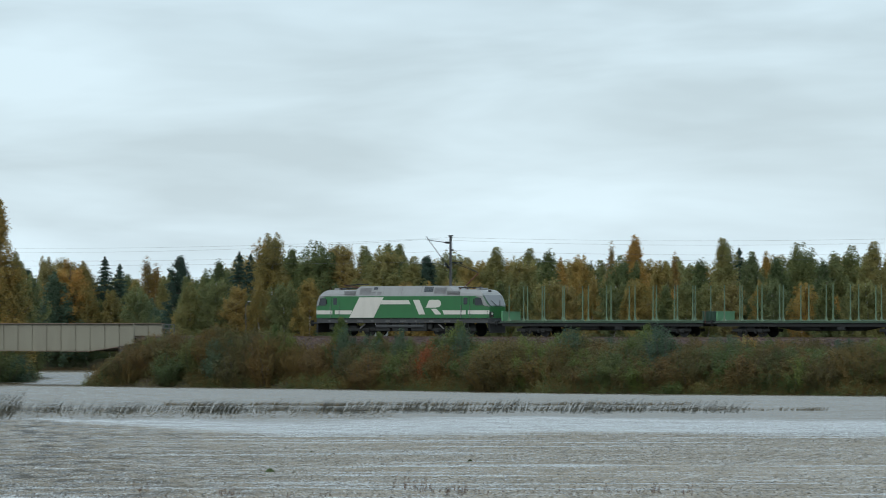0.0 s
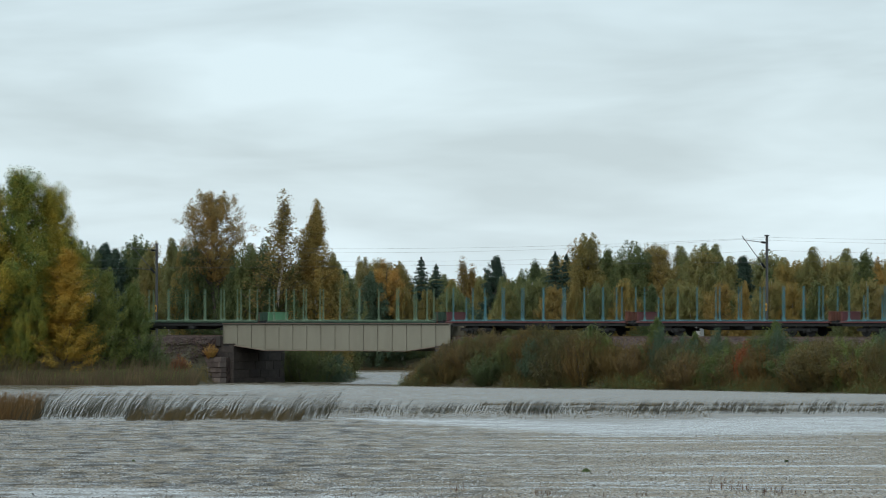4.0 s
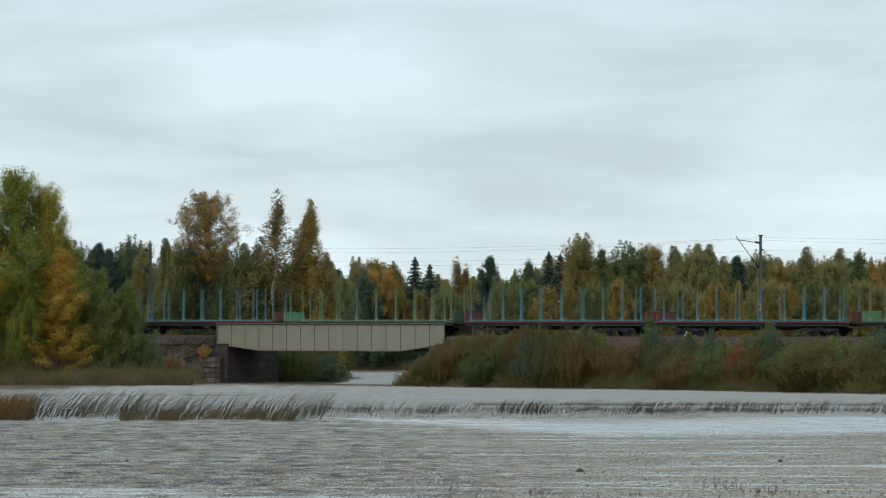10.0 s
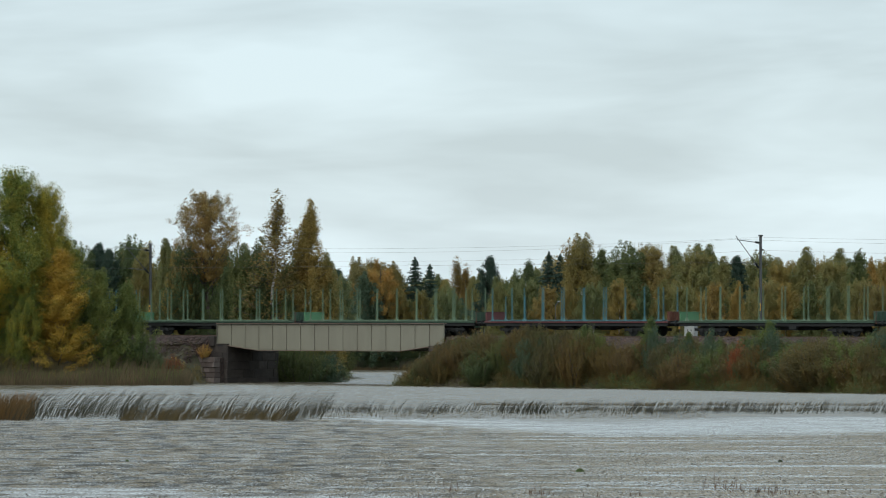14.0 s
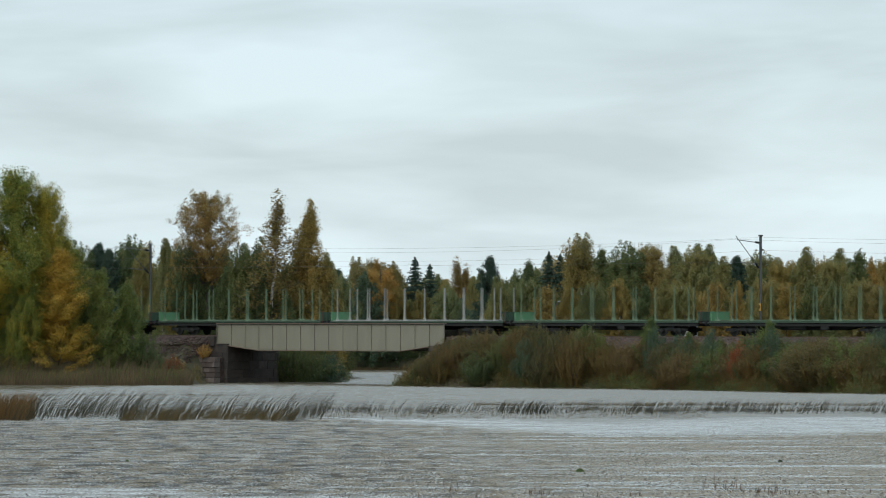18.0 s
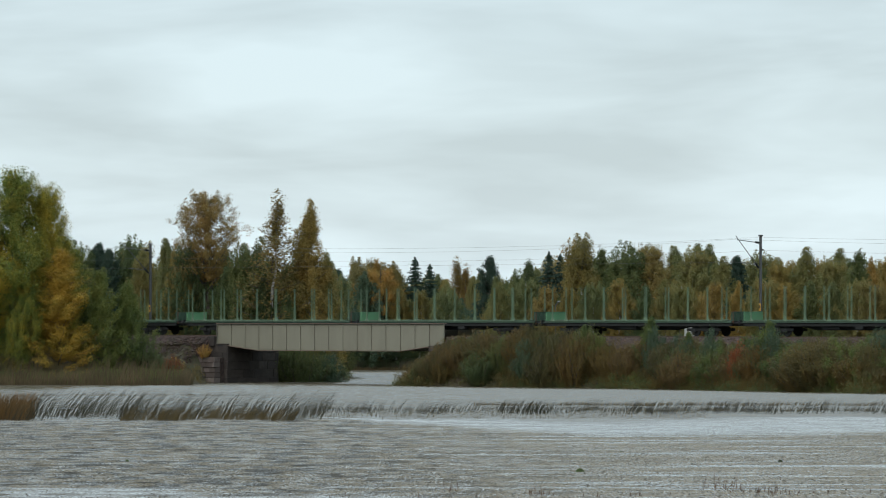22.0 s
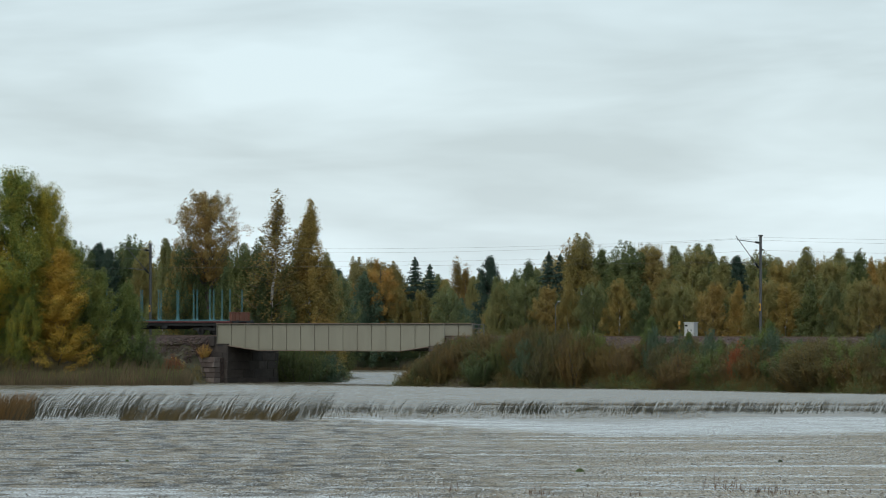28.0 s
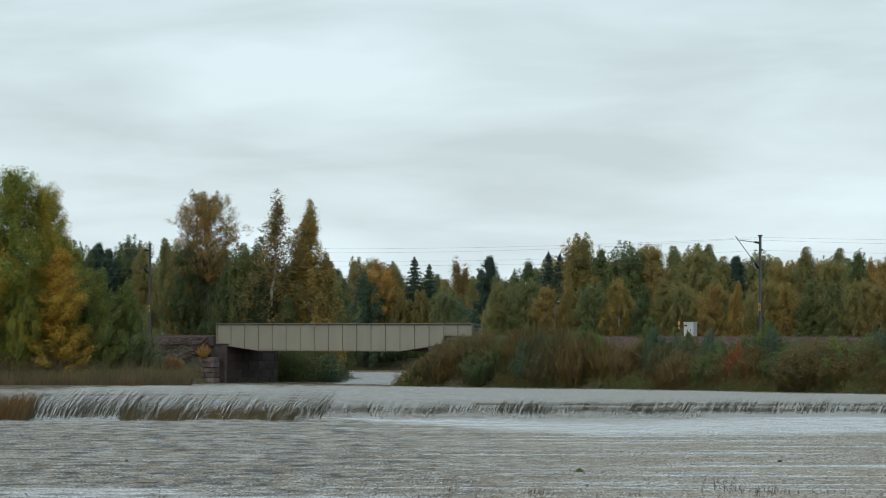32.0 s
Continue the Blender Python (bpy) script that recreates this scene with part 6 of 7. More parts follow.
plant("bush_brown", 72.5, 11.5, 2.5, 1.40)
plant("bush_brown", 71.7, 10.3, 2.8, 1.35)
plant("bush_brown", 71.0, 8.4, 2.8, 1.25)
plant("bush_green", 73.5, 11.4, 2.2, 1.40)
plant("bush_olive", 72.9, 10.6, 3.0, 1.35)
plant("bush_olive", 72.5, 8.9, 2.5, 1.25)
plant("bush_green", 74.7, 11.6, 2.2, 1.40)
plant("bush_brown", 74.2, 10.9, 2.9, 1.35)
plant("bush_green", 73.7, 9.1, 2.2, 1.25)
plant("bush_olive", 76.5, 12.7, 2.6, 1.40)
plant("bush_green", 75.4, 11.2, 2.6, 1.35)
plant("bush_brown", 75.1, 9.6, 2.5, 1.25)
plant("bush_fresh", 77.6, 12.8, 1.8, 1.40)
plant("bush_brown", 76.7, 11.4, 2.5, 1.35)
plant("bush_fresh", 76.2, 9.6, 3.1, 1.25)
plant("bush_brown", 79.0, 13.3, 1.8, 1.40)
plant("bush_green", 77.9, 11.7, 2.7, 1.35)
plant("bush_green", 77.5, 10.0, 3.4, 1.25)
plant("bush_brown", 80.0, 13.2, 1.8, 1.40)
plant("bush_fresh", 79.2, 12.0, 2.3, 1.35)
plant("bush_brown", 78.5, 9.9, 3.2, 1.25)
plant("bush_brown", 81.2, 13.4, 2.1, 1.40)
plant("bush_brown", 80.1, 11.9, 2.4, 1.35)
plant("bush_brown", 79.7, 10.1, 2.7, 1.25)
plant("bush_green", 82.2, 13.3, 2.9, 1.40)
plant("bush_olive", 81.1, 11.8, 2.5, 1.35)
plant("bush_olive", 80.5, 9.8, 2.6, 1.25)
plant("bush_green", 82.9, 12.8, 2.7, 1.40)
plant("bush_brown", 82.1, 11.7, 2.2, 1.35)
plant("bush_green", 81.7, 9.9, 2.9, 1.25)
plant("bush_olive", 84.1, 13.1, 2.2, 1.40)
plant("bush_green", 83.1, 11.6, 2.8, 1.35)
plant("bush_brown", 82.4, 9.5, 2.9, 1.25)
plant("bush_fresh", 85.0, 12.9, 2.6, 1.40)
plant("bush_brown", 84.1, 11.5, 2.6, 1.35)
plant("bush_fresh", 83.2, 9.0, 3.4, 1.25)
plant("bush_brown", 85.6, 12.2, 2.9, 1.40)
plant("bush_green", 85.0, 11.4, 2.7, 1.35)
plant("bush_green", 84.5, 9.6, 3.2, 1.25)
plant("bush_brown", 86.9, 12.7, 2.5, 1.40)
plant("bush_fresh", 86.0, 11.3, 2.4, 1.35)
plant("bush_brown", 85.6, 9.6, 2.7, 1.25)
plant("bush_brown", 87.8, 12.4, 2.6, 1.40)
plant("bush_brown", 87.0, 11.2, 2.6, 1.35)
plant("bush_brown", 86.4, 9.2, 2.3, 1.25)
plant("bush_green", 88.8, 12.5, 2.3, 1.40)
plant("bush_olive", 87.9, 11.1, 2.5, 1.35)
plant("bush_olive", 87.1, 8.7, 2.5, 1.25)
plant("bush_green", 89.4, 11.7, 1.8, 1.40)
plant("bush_brown", 88.9, 11.0, 2.1, 1.35)
plant("bush_green", 88.4, 9.1, 2.3, 1.25)
plant("bush_olive", 90.3, 11.5, 2.4, 1.40)
plant("bush_green", 89.8, 10.9, 2.8, 1.35)
plant("bush_brown", 89.3, 8.9, 2.5, 1.25)
plant("bush_fresh", 91.3, 11.6, 2.6, 1.40)
plant("bush_brown", 90.8, 10.8, 2.5, 1.35)
plant("bush_fresh", 90.0, 8.5, 2.6, 1.25)
plant("bush_brown", 92.4, 11.6, 1.8, 1.40)
plant("bush_green", 91.7, 10.7, 2.8, 1.35)
plant("bush_green", 91.1, 8.6, 2.8, 1.25)
plant("bush_brown", 93.4, 11.7, 2.7, 1.40)
plant("bush_fresh", 92.7, 10.6, 2.4, 1.35)
plant("bush_brown", 92.0, 8.3, 2.8, 1.25)
plant("bush_brown", 94.4, 11.7, 2.1, 1.40)
plant("bush_brown", 93.6, 10.5, 2.5, 1.35)
plant("bush_brown", 93.1, 8.5, 2.3, 1.25)
plant("bush_green", 95.3, 11.5, 2.3, 1.40)
plant("bush_olive", 94.6, 10.4, 3.0, 1.35)
plant("bush_olive", 94.3, 8.8, 2.2, 1.25)
plant("bush_green", 96.0, 11.0, 2.2, 1.40)
plant("bush_brown", 95.5, 10.3, 2.8, 1.35)
plant("bush_green", 95.2, 8.6, 2.4, 1.25)
plant("bush_olive", 96.9, 10.9, 2.5, 1.40)
plant("bush_green", 96.4, 10.2, 3.1, 1.35)
plant("bush_brown", 95.8, 8.0, 2.3, 1.25)
plant("bush_fresh", 98.1, 11.2, 2.5, 1.40)
plant("bush_brown", 97.4, 10.1, 2.7, 1.35)
plant("bush_fresh", 97.1, 8.6, 2.3, 1.25)
plant("bush_brown", 98.7, 10.5, 2.0, 1.40)
plant("bush_green", 98.3, 10.0, 2.4, 1.35)
plant("bush_green", 97.9, 8.2, 2.3, 1.25)
plant("bush_brown", 99.8, 10.9, 2.6, 1.40)
plant("bush_fresh", 99.2, 9.9, 2.5, 1.35)
plant("bush_brown", 98.6, 7.7, 2.2, 1.25)
plant("bush_brown", 100.6, 10.5, 2.4, 1.40)
plant("bush_brown", 100.1, 9.8, 2.8, 1.35)
plant("bush_brown", 99.9, 8.2, 2.7, 1.25)
plant("bush_green", 101.3, 10.0, 1.9, 1.40)
plant("bush_olive", 101.1, 9.7, 3.0, 1.35)
plant("bush_olive", 100.6, 7.8, 2.7, 1.25)
plant("bush_green", 102.5, 10.5, 2.2, 1.40)
plant("bush_brown", 102.0, 9.6, 2.2, 1.35)
plant("bush_green", 101.8, 8.1, 2.9, 1.25)
plant("bush_olive", 103.4, 10.2, 2.2, 1.40)
plant("bush_green", 102.9, 9.5, 2.5, 1.35)
plant("bush_brown", 102.4, 7.5, 2.9, 1.25)
plant("bush_fresh", 104.1, 9.9, 1.9, 1.40)
plant("bush_brown", 103.8, 9.4, 2.2, 1.35)
plant("bush_fresh", 103.5, 7.7, 2.9, 1.25)
plant("bush_brown", 105.0, 9.7, 2.0, 1.40)
plant("bush_green", 104.8, 9.4, 2.4, 1.35)
plant("bush_green", 104.6, 8.0, 3.0, 1.25)
plant("bush_brown", 106.0, 9.8, 2.3, 1.40)
plant("bush_fresh", 105.7, 9.4, 2.8, 1.35)
plant("bush_brown", 105.6, 8.0, 2.9, 1.25)
plant("bush_brown", 107.0, 9.9, 2.7, 1.40)
plant("bush_brown", 106.7, 9.4, 3.0, 1.35)
plant("bush_red", 63.5, 9.3, 3.5, 0.80)
plant("bush_red", 63.5, 9.9, 2.6, 0.70)
plant("bush_red", 90.4, 7.0, 3.1, 0.90)
plant("bush_gold", 91.0, 7.5, 3.0, 0.80)
plant("alder_fresh", 52.2, 5.4, 4.5, 1.50)
plant("alder_fresh", 45.4, 5.0, 3.5, 1.50)
plant("alder_fresh", 56.0, 5.5, 3.4, 1.50)
plant("alder_fresh", 64.0, 6.0, 4.2, 1.50)
plant("alder_fresh", 82.2, 7.0, 4.1, 1.50)
plant("bush_gold", 36.2, 5.8, 0.5, 1.20)
plant("bush_gold", 49.7, 6.6, 1.3, 1.20)
plant("bush_gold", 77.6, 13.2, 1.2, 1.20)
plant("bush_gold", 87.8, 12.0, 0.4, 1.60)
plant("bush_olive", 34.4, 5.4, 3.4, 0.90)
plant("bush_brown", 33.1, 5.6, 3.2, 0.80)
plant("bush_brown", 35.5, 5.2, 3.3, 0.80)
plant("bush_green", 37.4, 5.6, 3.3, 0.80)
plant("bush_green", 35.8, 6.4, 3.0, 1.20)
plant("bush_brown", 41.1, 5.2, 3.2, 0.80)
plant("bush_olive", 42.6, 5.4, 3.3, 0.80)
plant("bush_brown", 44.3, 6.2, 3.5, 0.80)
plant("bush_blue", 40.3, 6.2, 3.4, 1.00)
plant("bush_brown", 42.6, 6.6, 3.0, 1.20)
plant("bush_rust", 45.6, 6.4, 4.1, 0.80)
plant("bush_olive", 71.2, 10.5, 3.7, 1.30)
plant("bush_brown", 72.5, 10.5, 3.2, 1.20)
plant("bush_green", 70.0, 10.5, 3.3, 1.00)
plant("bush_brown", 31.1, 5.8, 2.6, 1.00)
plant("bush_olive", 30.0, 5.8, 2.6, 1.00)
plant("bush_green", 29.0, 5.9, 1.9, 0.90)
plant("bush_blue", 77.7, 11.0, 3.7, 0.90)
plant("bush_olive", 81.7, 11.0, 3.0, 1.20)
plant("bush_green", 83.3, 9.5, 3.6, 1.00)
plant("bush_fresh", 29.0, 5.2, 1.6, 1.10)
plant("bush_fresh", 34.2, 5.5, -0.1, 1.30)
plant("bush_fresh", 45.1, 6.1, 0.8, 1.30)
plant("bush_fresh", 50.1, 6.4, 1.3, 1.40)
plant("bush_fresh", 52.1, 6.9, 1.2, 1.20)
plant("bush_fresh", 59.4, 8.7, 1.7, 1.20)
plant("bush_fresh", 68.8, 11.1, 1.0, 1.40)
plant("bush_fresh", 75.3, 12.8, 1.6, 1.40)
plant("bush_fresh", 78.7, 13.7, 1.2, 1.30)
plant("bush_fresh", 82.5, 13.8, 1.3, 1.30)
plant("bush_fresh", 91.5, 12.6, 1.0, 1.30)
plant("bush_fresh", 97.6, 11.8, 1.5, 1.30)
plant("bush_olive", 72.7, 11.8, 4.1, 1.25)
plant("bush_fresh", 74.6, 12.0, 3.3, 1.10)
plant("bush_olive", 55.3, 7.4, 3.4, 1.00)
plant("bush_rust", 78.1, 12.5, 3.3, 0.90)
plant("bush_rust", 35.4, 5.9, 3.0, 0.80)
plant("bush_rust", 43.6, 6.4, 4.1, 0.70)
plant("bush_olive", 31.5, 6.4, 2.3, 0.90)
plant("bush_brown", 37.8, 4.9, 2.6, 0.90)
plant("bush_olive", 39.9, 5.2, 2.4, 0.90)
plant("bush_blue", 41.2, 5.5, 2.8, 0.90)
plant("bush_blue", 42.6, 4.9, 2.3, 0.90)
plant("bush_brown", 43.9, 5.2, 2.7, 0.90)
plant("bush_fresh", 45.3, 5.5, 3.1, 0.90)
plant("bush_fresh", 46.6, 4.9, 2.6, 0.90)
plant("bush_olive", 48.0, 5.2, 2.4, 0.90)
plant("bush_olive", 52.0, 5.2, 2.7, 0.90)
plant("bush_blue", 53.3, 5.5, 3.0, 0.90)
plant("bush_blue", 54.6, 4.9, 2.6, 0.90)
plant("bush_brown", 55.9, 5.2, 2.9, 0.90)
plant("bush_fresh", 57.8, 5.5, 2.7, 0.90)
plant("bush_fresh", 58.5, 4.9, 2.3, 0.90)
plant("bush_olive", 59.8, 5.2, 2.6, 0.90)
plant("bush_brown", 61.6, 5.5, 3.0, 0.90)
plant("bush_brown", 62.3, 4.9, 2.5, 0.90)
plant("bush_olive", 63.6, 5.2, 2.9, 0.90)
plant("bush_blue", 65.4, 5.5, 2.6, 0.90)
plant("bush_blue", 66.1, 4.9, 2.2, 0.90)
plant("bush_brown", 67.3, 5.2, 2.6, 0.90)
plant("bush_fresh", 69.2, 5.5, 2.9, 0.90)
plant("bush_fresh", 69.8, 4.9, 2.5, 0.90)
plant("bush_olive", 71.6, 5.2, 2.9, 0.90)
plant("bush_brown", 72.9, 5.5, 3.2, 0.90)
plant("bush_brown", 73.5, 4.9, 2.2, 0.90)
plant("bush_olive", 75.3, 5.2, 2.6, 0.90)
plant("bush_blue", 76.5, 5.5, 2.9, 0.90)
plant("bush_blue", 77.2, 4.9, 2.5, 0.90)
plant("bush_brown", 78.9, 5.2, 2.9, 0.90)
plant("bush_fresh", 80.1, 5.5, 3.2, 0.90)
plant("bush_fresh", 80.8, 4.9, 2.2, 0.90)
plant("bush_olive", 82.5, 5.2, 2.6, 0.90)
plant("bush_brown", 83.7, 5.5, 2.9, 0.90)
plant("bush_brown", 84.8, 4.9, 2.5, 0.90)
plant("bush_olive", 86.0, 5.2, 2.8, 0.90)
plant("bush_blue", 87.2, 5.5, 3.2, 0.90)
plant("bush_blue", 88.3, 4.9, 2.7, 0.90)
plant("bush_brown", 89.5, 5.2, 2.5, 0.90)
plant("bush_fresh", 90.6, 5.5, 2.8, 0.90)
plant("bush_fresh", 91.8, 4.9, 2.4, 0.90)
plant("bush_olive", 92.9, 5.2, 2.8, 0.90)
plant("bush_brown", 94.1, 5.5, 3.1, 0.90)
plant("bush_brown", 95.2, 4.9, 2.7, 0.90)
plant("bush_olive", 96.3, 5.2, 2.5, 0.90)
plant("bush_blue", 98.0, 5.5, 2.9, 0.90)
plant("bush_blue", 98.6, 4.9, 2.4, 0.90)
plant("bush_brown", 99.7, 5.2, 2.8, 0.90)
plant("bush_fresh", 101.3, 5.5, 3.1, 0.90)
plant("bush_fresh", 101.9, 4.9, 2.7, 0.90)
plant("bush_olive", 103.0, 5.2, 3.0, 0.90)
plant("bush_blue", 53.1, 6.3, 4.4, 0.55)
plant("bush_blue", 56.5, 6.5, 3.4, 0.70)
plant("bush_blue", 59.1, 7.0, 4.2, 0.55)
plant("bush_fresh", 65.1, 8.5, 4.0, 0.55)
plant("bush_blue", 66.5, 9.0, 4.2, 0.60)
plant("bush_fresh", 63.3, 8.0, 3.3, 0.80)
plant("bush_olive", 70.3, 11.0, 3.3, 1.25)
plant("bush_olive", 73.2, 11.5, 3.4, 1.30)
plant("bush_olive", 75.3, 11.5, 3.0, 1.20)
plant("bush_rust", 62.2, 8.0, 3.0, 0.80)
plant("bush_green", 45.5, 4.8, 3.3, 0.90)
plant("birch_olive_b", -20.3, -18.0, 11.3, 1.30)
plant("alder", -17.1, -18.0, 11.4, 1.10)
plant("alder_b", -11.5, -16.0, 11.2, 1.10)
plant("alder", -8.7, -16.0, 10.7, 1.10)
plant("pine", -33.3, -22.0, 11.8, 1.10)
plant("alder_b", -30.0, -22.0, 11.2, 1.20)
plant("birch_olive_b", -27.1, -22.0, 11.6, 1.20)
plant("aspen_gold", -50.8, -84.0, 10.5, 1.50)
plant("aspen_rust", -48.6, -84.0, 10.4, 1.40)
plant("birch_olive_b", -11.3, -50.0, 9.7, 1.20)
plant("mound_olive", 30.9, 6.2, 2.4, 0.80)
plant("mound_rust", 32.6, 5.4, 2.2, 0.80)
plant("mound_brown", 35.0, 5.0, 2.5, 0.90)
plant("mound_rust", 39.0, 5.0, 3.3, 0.80)
plant("mound_olive", 40.0, 4.8, 3.4, 0.80)
plant("mound_brown", 43.4, 5.2, 3.3, 0.90)
plant("mound_rust", 46.0, 5.4, 3.0, 0.85)
plant("mound_olive", 48.2, 5.8, 2.6, 0.80)
plant("mound_brown", 50.4, 6.0, 2.9, 0.80)
plant("mound_brown", 57.5, 8.5, 3.0, 0.95)
plant("mound_olive", 72.9, 12.0, 3.5, 1.15)
plant("mound_olive", 71.6, 12.0, 3.2, 1.00)
plant("mound_rust", 65.4, 9.6, 2.9, 0.80)
plant("bush_yellow", 91.2, 7.5, 3.1, 0.80)
plant("mound_rust", 99.4, 11.0, 2.4, 0.90)
plant("mound_brown", 95.0, 8.5, 2.8, 1.00)
plant("mound_olive", 102.6, 10.0, 3.1, 1.00)
plant("mound_brown", 89.0, 9.0, 2.8, 1.00)
plant("bush_blue", 86.2, 11.5, 4.6, 1.00)
plant("mound_olive", 89.4, 12.5, 3.1, 0.90)
plant("bush_fresh", 88.9, 14.2, 1.1, 1.60)
plant("bush_gold", 90.8, 13.6, 1.0, 1.60)
plant("bush_green", 29.8, 3.0, 0.4, 1.20)
plant("bush_olive", 31.2, 3.8, -0.6, 1.20)
plant("bush_brown", 29.2, 3.2, 0.3, 1.20)
plant("bush_fresh", 29.6, 4.6, 0.3, 1.20)


# ---- reeds and floating leaves ----
def stems(name, mat, label, place, count, tall, lean, width, seed, category="reeds"):
    """Thin bent blades from the ground or the water. place(rng, n): an array (n, 3) of their feet."""
    rng = np.random.default_rng(seed)
    f = place(rng, count)
    h = tall * rng.uniform(0.35, 1.1, count)
    lx = h * rng.normal(lean, 0.16, count)
    ly = h * rng.normal(0, 0.12, count)
    w = width * rng.uniform(0.6, 1.3, count)
    quads = []
    for u0, u1 in ((0, 0.5), (0.5, 1.0)):
        b0 = np.stack([f[:, 0] + lx * u0 ** 1.5, f[:, 1] + ly * u0, f[:, 2] + h * u0], -1)
        b1 = np.stack([f[:, 0] + lx * u1 ** 1.5, f[:, 1] + ly * u1, f[:, 2] + h * u1 * (1 - 0.08 * u1)], -1)
        w0, w1 = w * (1 - 0.55 * u0), w * (1 - 0.55 * u1) if u1 < 1 else w * 0.25
        e = np.stack([np.ones(count), np.zeros(count), np.zeros(count)], -1)
        quads.append(np.stack([b0 - e * w0[:, None] / 2, b0 + e * w0[:, None] / 2, b1 + e * w1[:, None] / 2, b1 - e * w1[:, None] / 2], 1))
    ob = new(name, quads_mesh(name, np.concatenate(quads), mat))
    return tagged(ob, label, category, kind="stuff")


def patch(x0, x1, y0, y1, ragged=0.15, clump=0.0, z=-0.05):
    """Feet in a ragged patch, gathered into clumps where clump is above 0."""
    def feet(rng, n):
        u, v = rng.uniform(0, 1, n), rng.uniform(0, 1, n)
        if clump > 0:
            c = rng.uniform(0, 1, (max(3, n // 40), 2))
            i = rng.integers(0, len(c), n)
            u = np.where(rng.uniform(0, 1, n) < clump, np.clip(c[i, 0] + rng.normal(0, 0.012, n), 0, 1), u)
            v = np.where(rng.uniform(0, 1, n) < clump, np.clip(c[i, 1] + rng.normal(0, 0.08, n), 0, 1), v)
        x = x0 + (x1 - x0) * u
        y = y0 + (y1 - y0) * v + (y1 - y0) * ragged * np.sin(x * 0.9) + (y1 - y0) * ragged * 0.6 * np.sin(x * 2.3)
        return np.stack([x, y, np.full(n, z)], -1)
    return feet


stems("reed_bed", M_BULRUSH, "wind-bent grey-green bulrushes standing in the lake", patch(-24.5, -6.8, 247, 268, 0.1, 0.3), 1500, 1.65, 0.62, 0.021, 51)
stems("reed_bed", M_BULRUSHB, "dense brown bulrushes standing in the lake", patch(-17.6, -8.2, 246, 253, 0.2, 0.45), 1300, 0.8, 0.55, 0.024, 52)
stems("reed_bed", M_ORANGE, "orange-brown bulrush clump standing in the lake", patch(-25.5, -22.9, 248, 254, 0.1), 1000, 1.6, 0.25, 0.035, 53)
stems("reed_bed", M_BULRUSH, "sparse wind-bent bulrushes standing in the lake", patch(-8.0, 36.0, 263, 276, 0.12, 0.5), 2300, 0.85, 0.55, 0.021, 54)
stems("reed_bed", M_REED, "short bulrush stubble standing in the lake", patch(-8.0, 15.0, 250, 280, 0.04, 0.3), 3200, 0.24, 0.2, 0.022, 60)
stems("reed_bed", M_BULRUSHB, "thin belt of brown bulrushes in the lake", patch(-31.0, -14.0, 327, 329, 0.3, 0.3), 700, 0.16, 0.3, 0.03, 63)
stems("reed_bed", M_BULRUSHB, "thin belt of brown bulrushes in the lake", patch(2.0, 36.0, 288, 291, 0.3, 0.3), 1500, 0.3, 0.3, 0.03, 55)
stems("reed_bed", M_BULRUSHB, "thin belt of brown bulrushes in the lake", patch(8.0, 42.0, 270, 273, 0.3, 0.3), 1100, 0.3, 0.3, 0.03, 56)


def shore_feet(x0, x1, y0, y1):
    def feet(rng, n):
        x, y = rng.uniform(x0, x1, n), rng.uniform(y0, y1, n)
        return np.stack([x, y, np.maximum(ground_height(x, y), -0.1)], -1)
    return feet


stems("shore_reeds", M_REED, "tall tan common reeds along the lake shore", shore_feet(-46, -21.2, 377.5, 385), 8000, 1.45, 0.12, 0.035, 57)
stems("shore_reeds", M_REED, "tall tan common reeds with loose plumes", shore_feet(-46, -23, 380.5, 386.5), 1800, 2.3, 0.16, 0.04, 62)
stems("shore_reeds", M_LEAF["fresh"], "green sedge among the reeds on the lake shore", shore_feet(-46, -22, 379, 386), 2600, 1.5, 0.1, 0.04, 64)
stems("shore_reeds", M_ORANGE, "rust-brown withered reeds on the lake shore", shore_feet(-46, -22, 379, 386), 1500, 1.2, 0.12, 0.04, 65)
stems("shore_reeds", M_BULRUSHB, "brown reeds on the far shore of the pool", shore_feet(-30, 8, 489.5, 491.5), 2600, 0.5, 0.05, 0.06, 58)


def bank_feet(rng, n):
    s = rng.uniform(24, 115, n)
    edge = np.interp(s, [20, 25, 27.5, 50, 80, 105, 140], [-3.0, 2.5, 6.0, 7.3, 15.0, 11.7, 12]) + 0.5 * np.sin(s * 0.5) + 0.3 * np.sin(s * 1.3)
    o = edge - np.abs(rng.normal(0, 1.6, n))
    x = ORIGIN.x + ALONG.x * s + NEAR.x * o
    y = ORIGIN.y + ALONG.y * s + NEAR.y * o
    return np.stack([x, y, ground_height(x, y) - 0.05], -1)


stems("bank_grass", M_LEAF["shrub"], "long yellow-green grass along the lake bank", bank_feet, 14000, 0.75, 0.15, 0.045, 59, "grass")


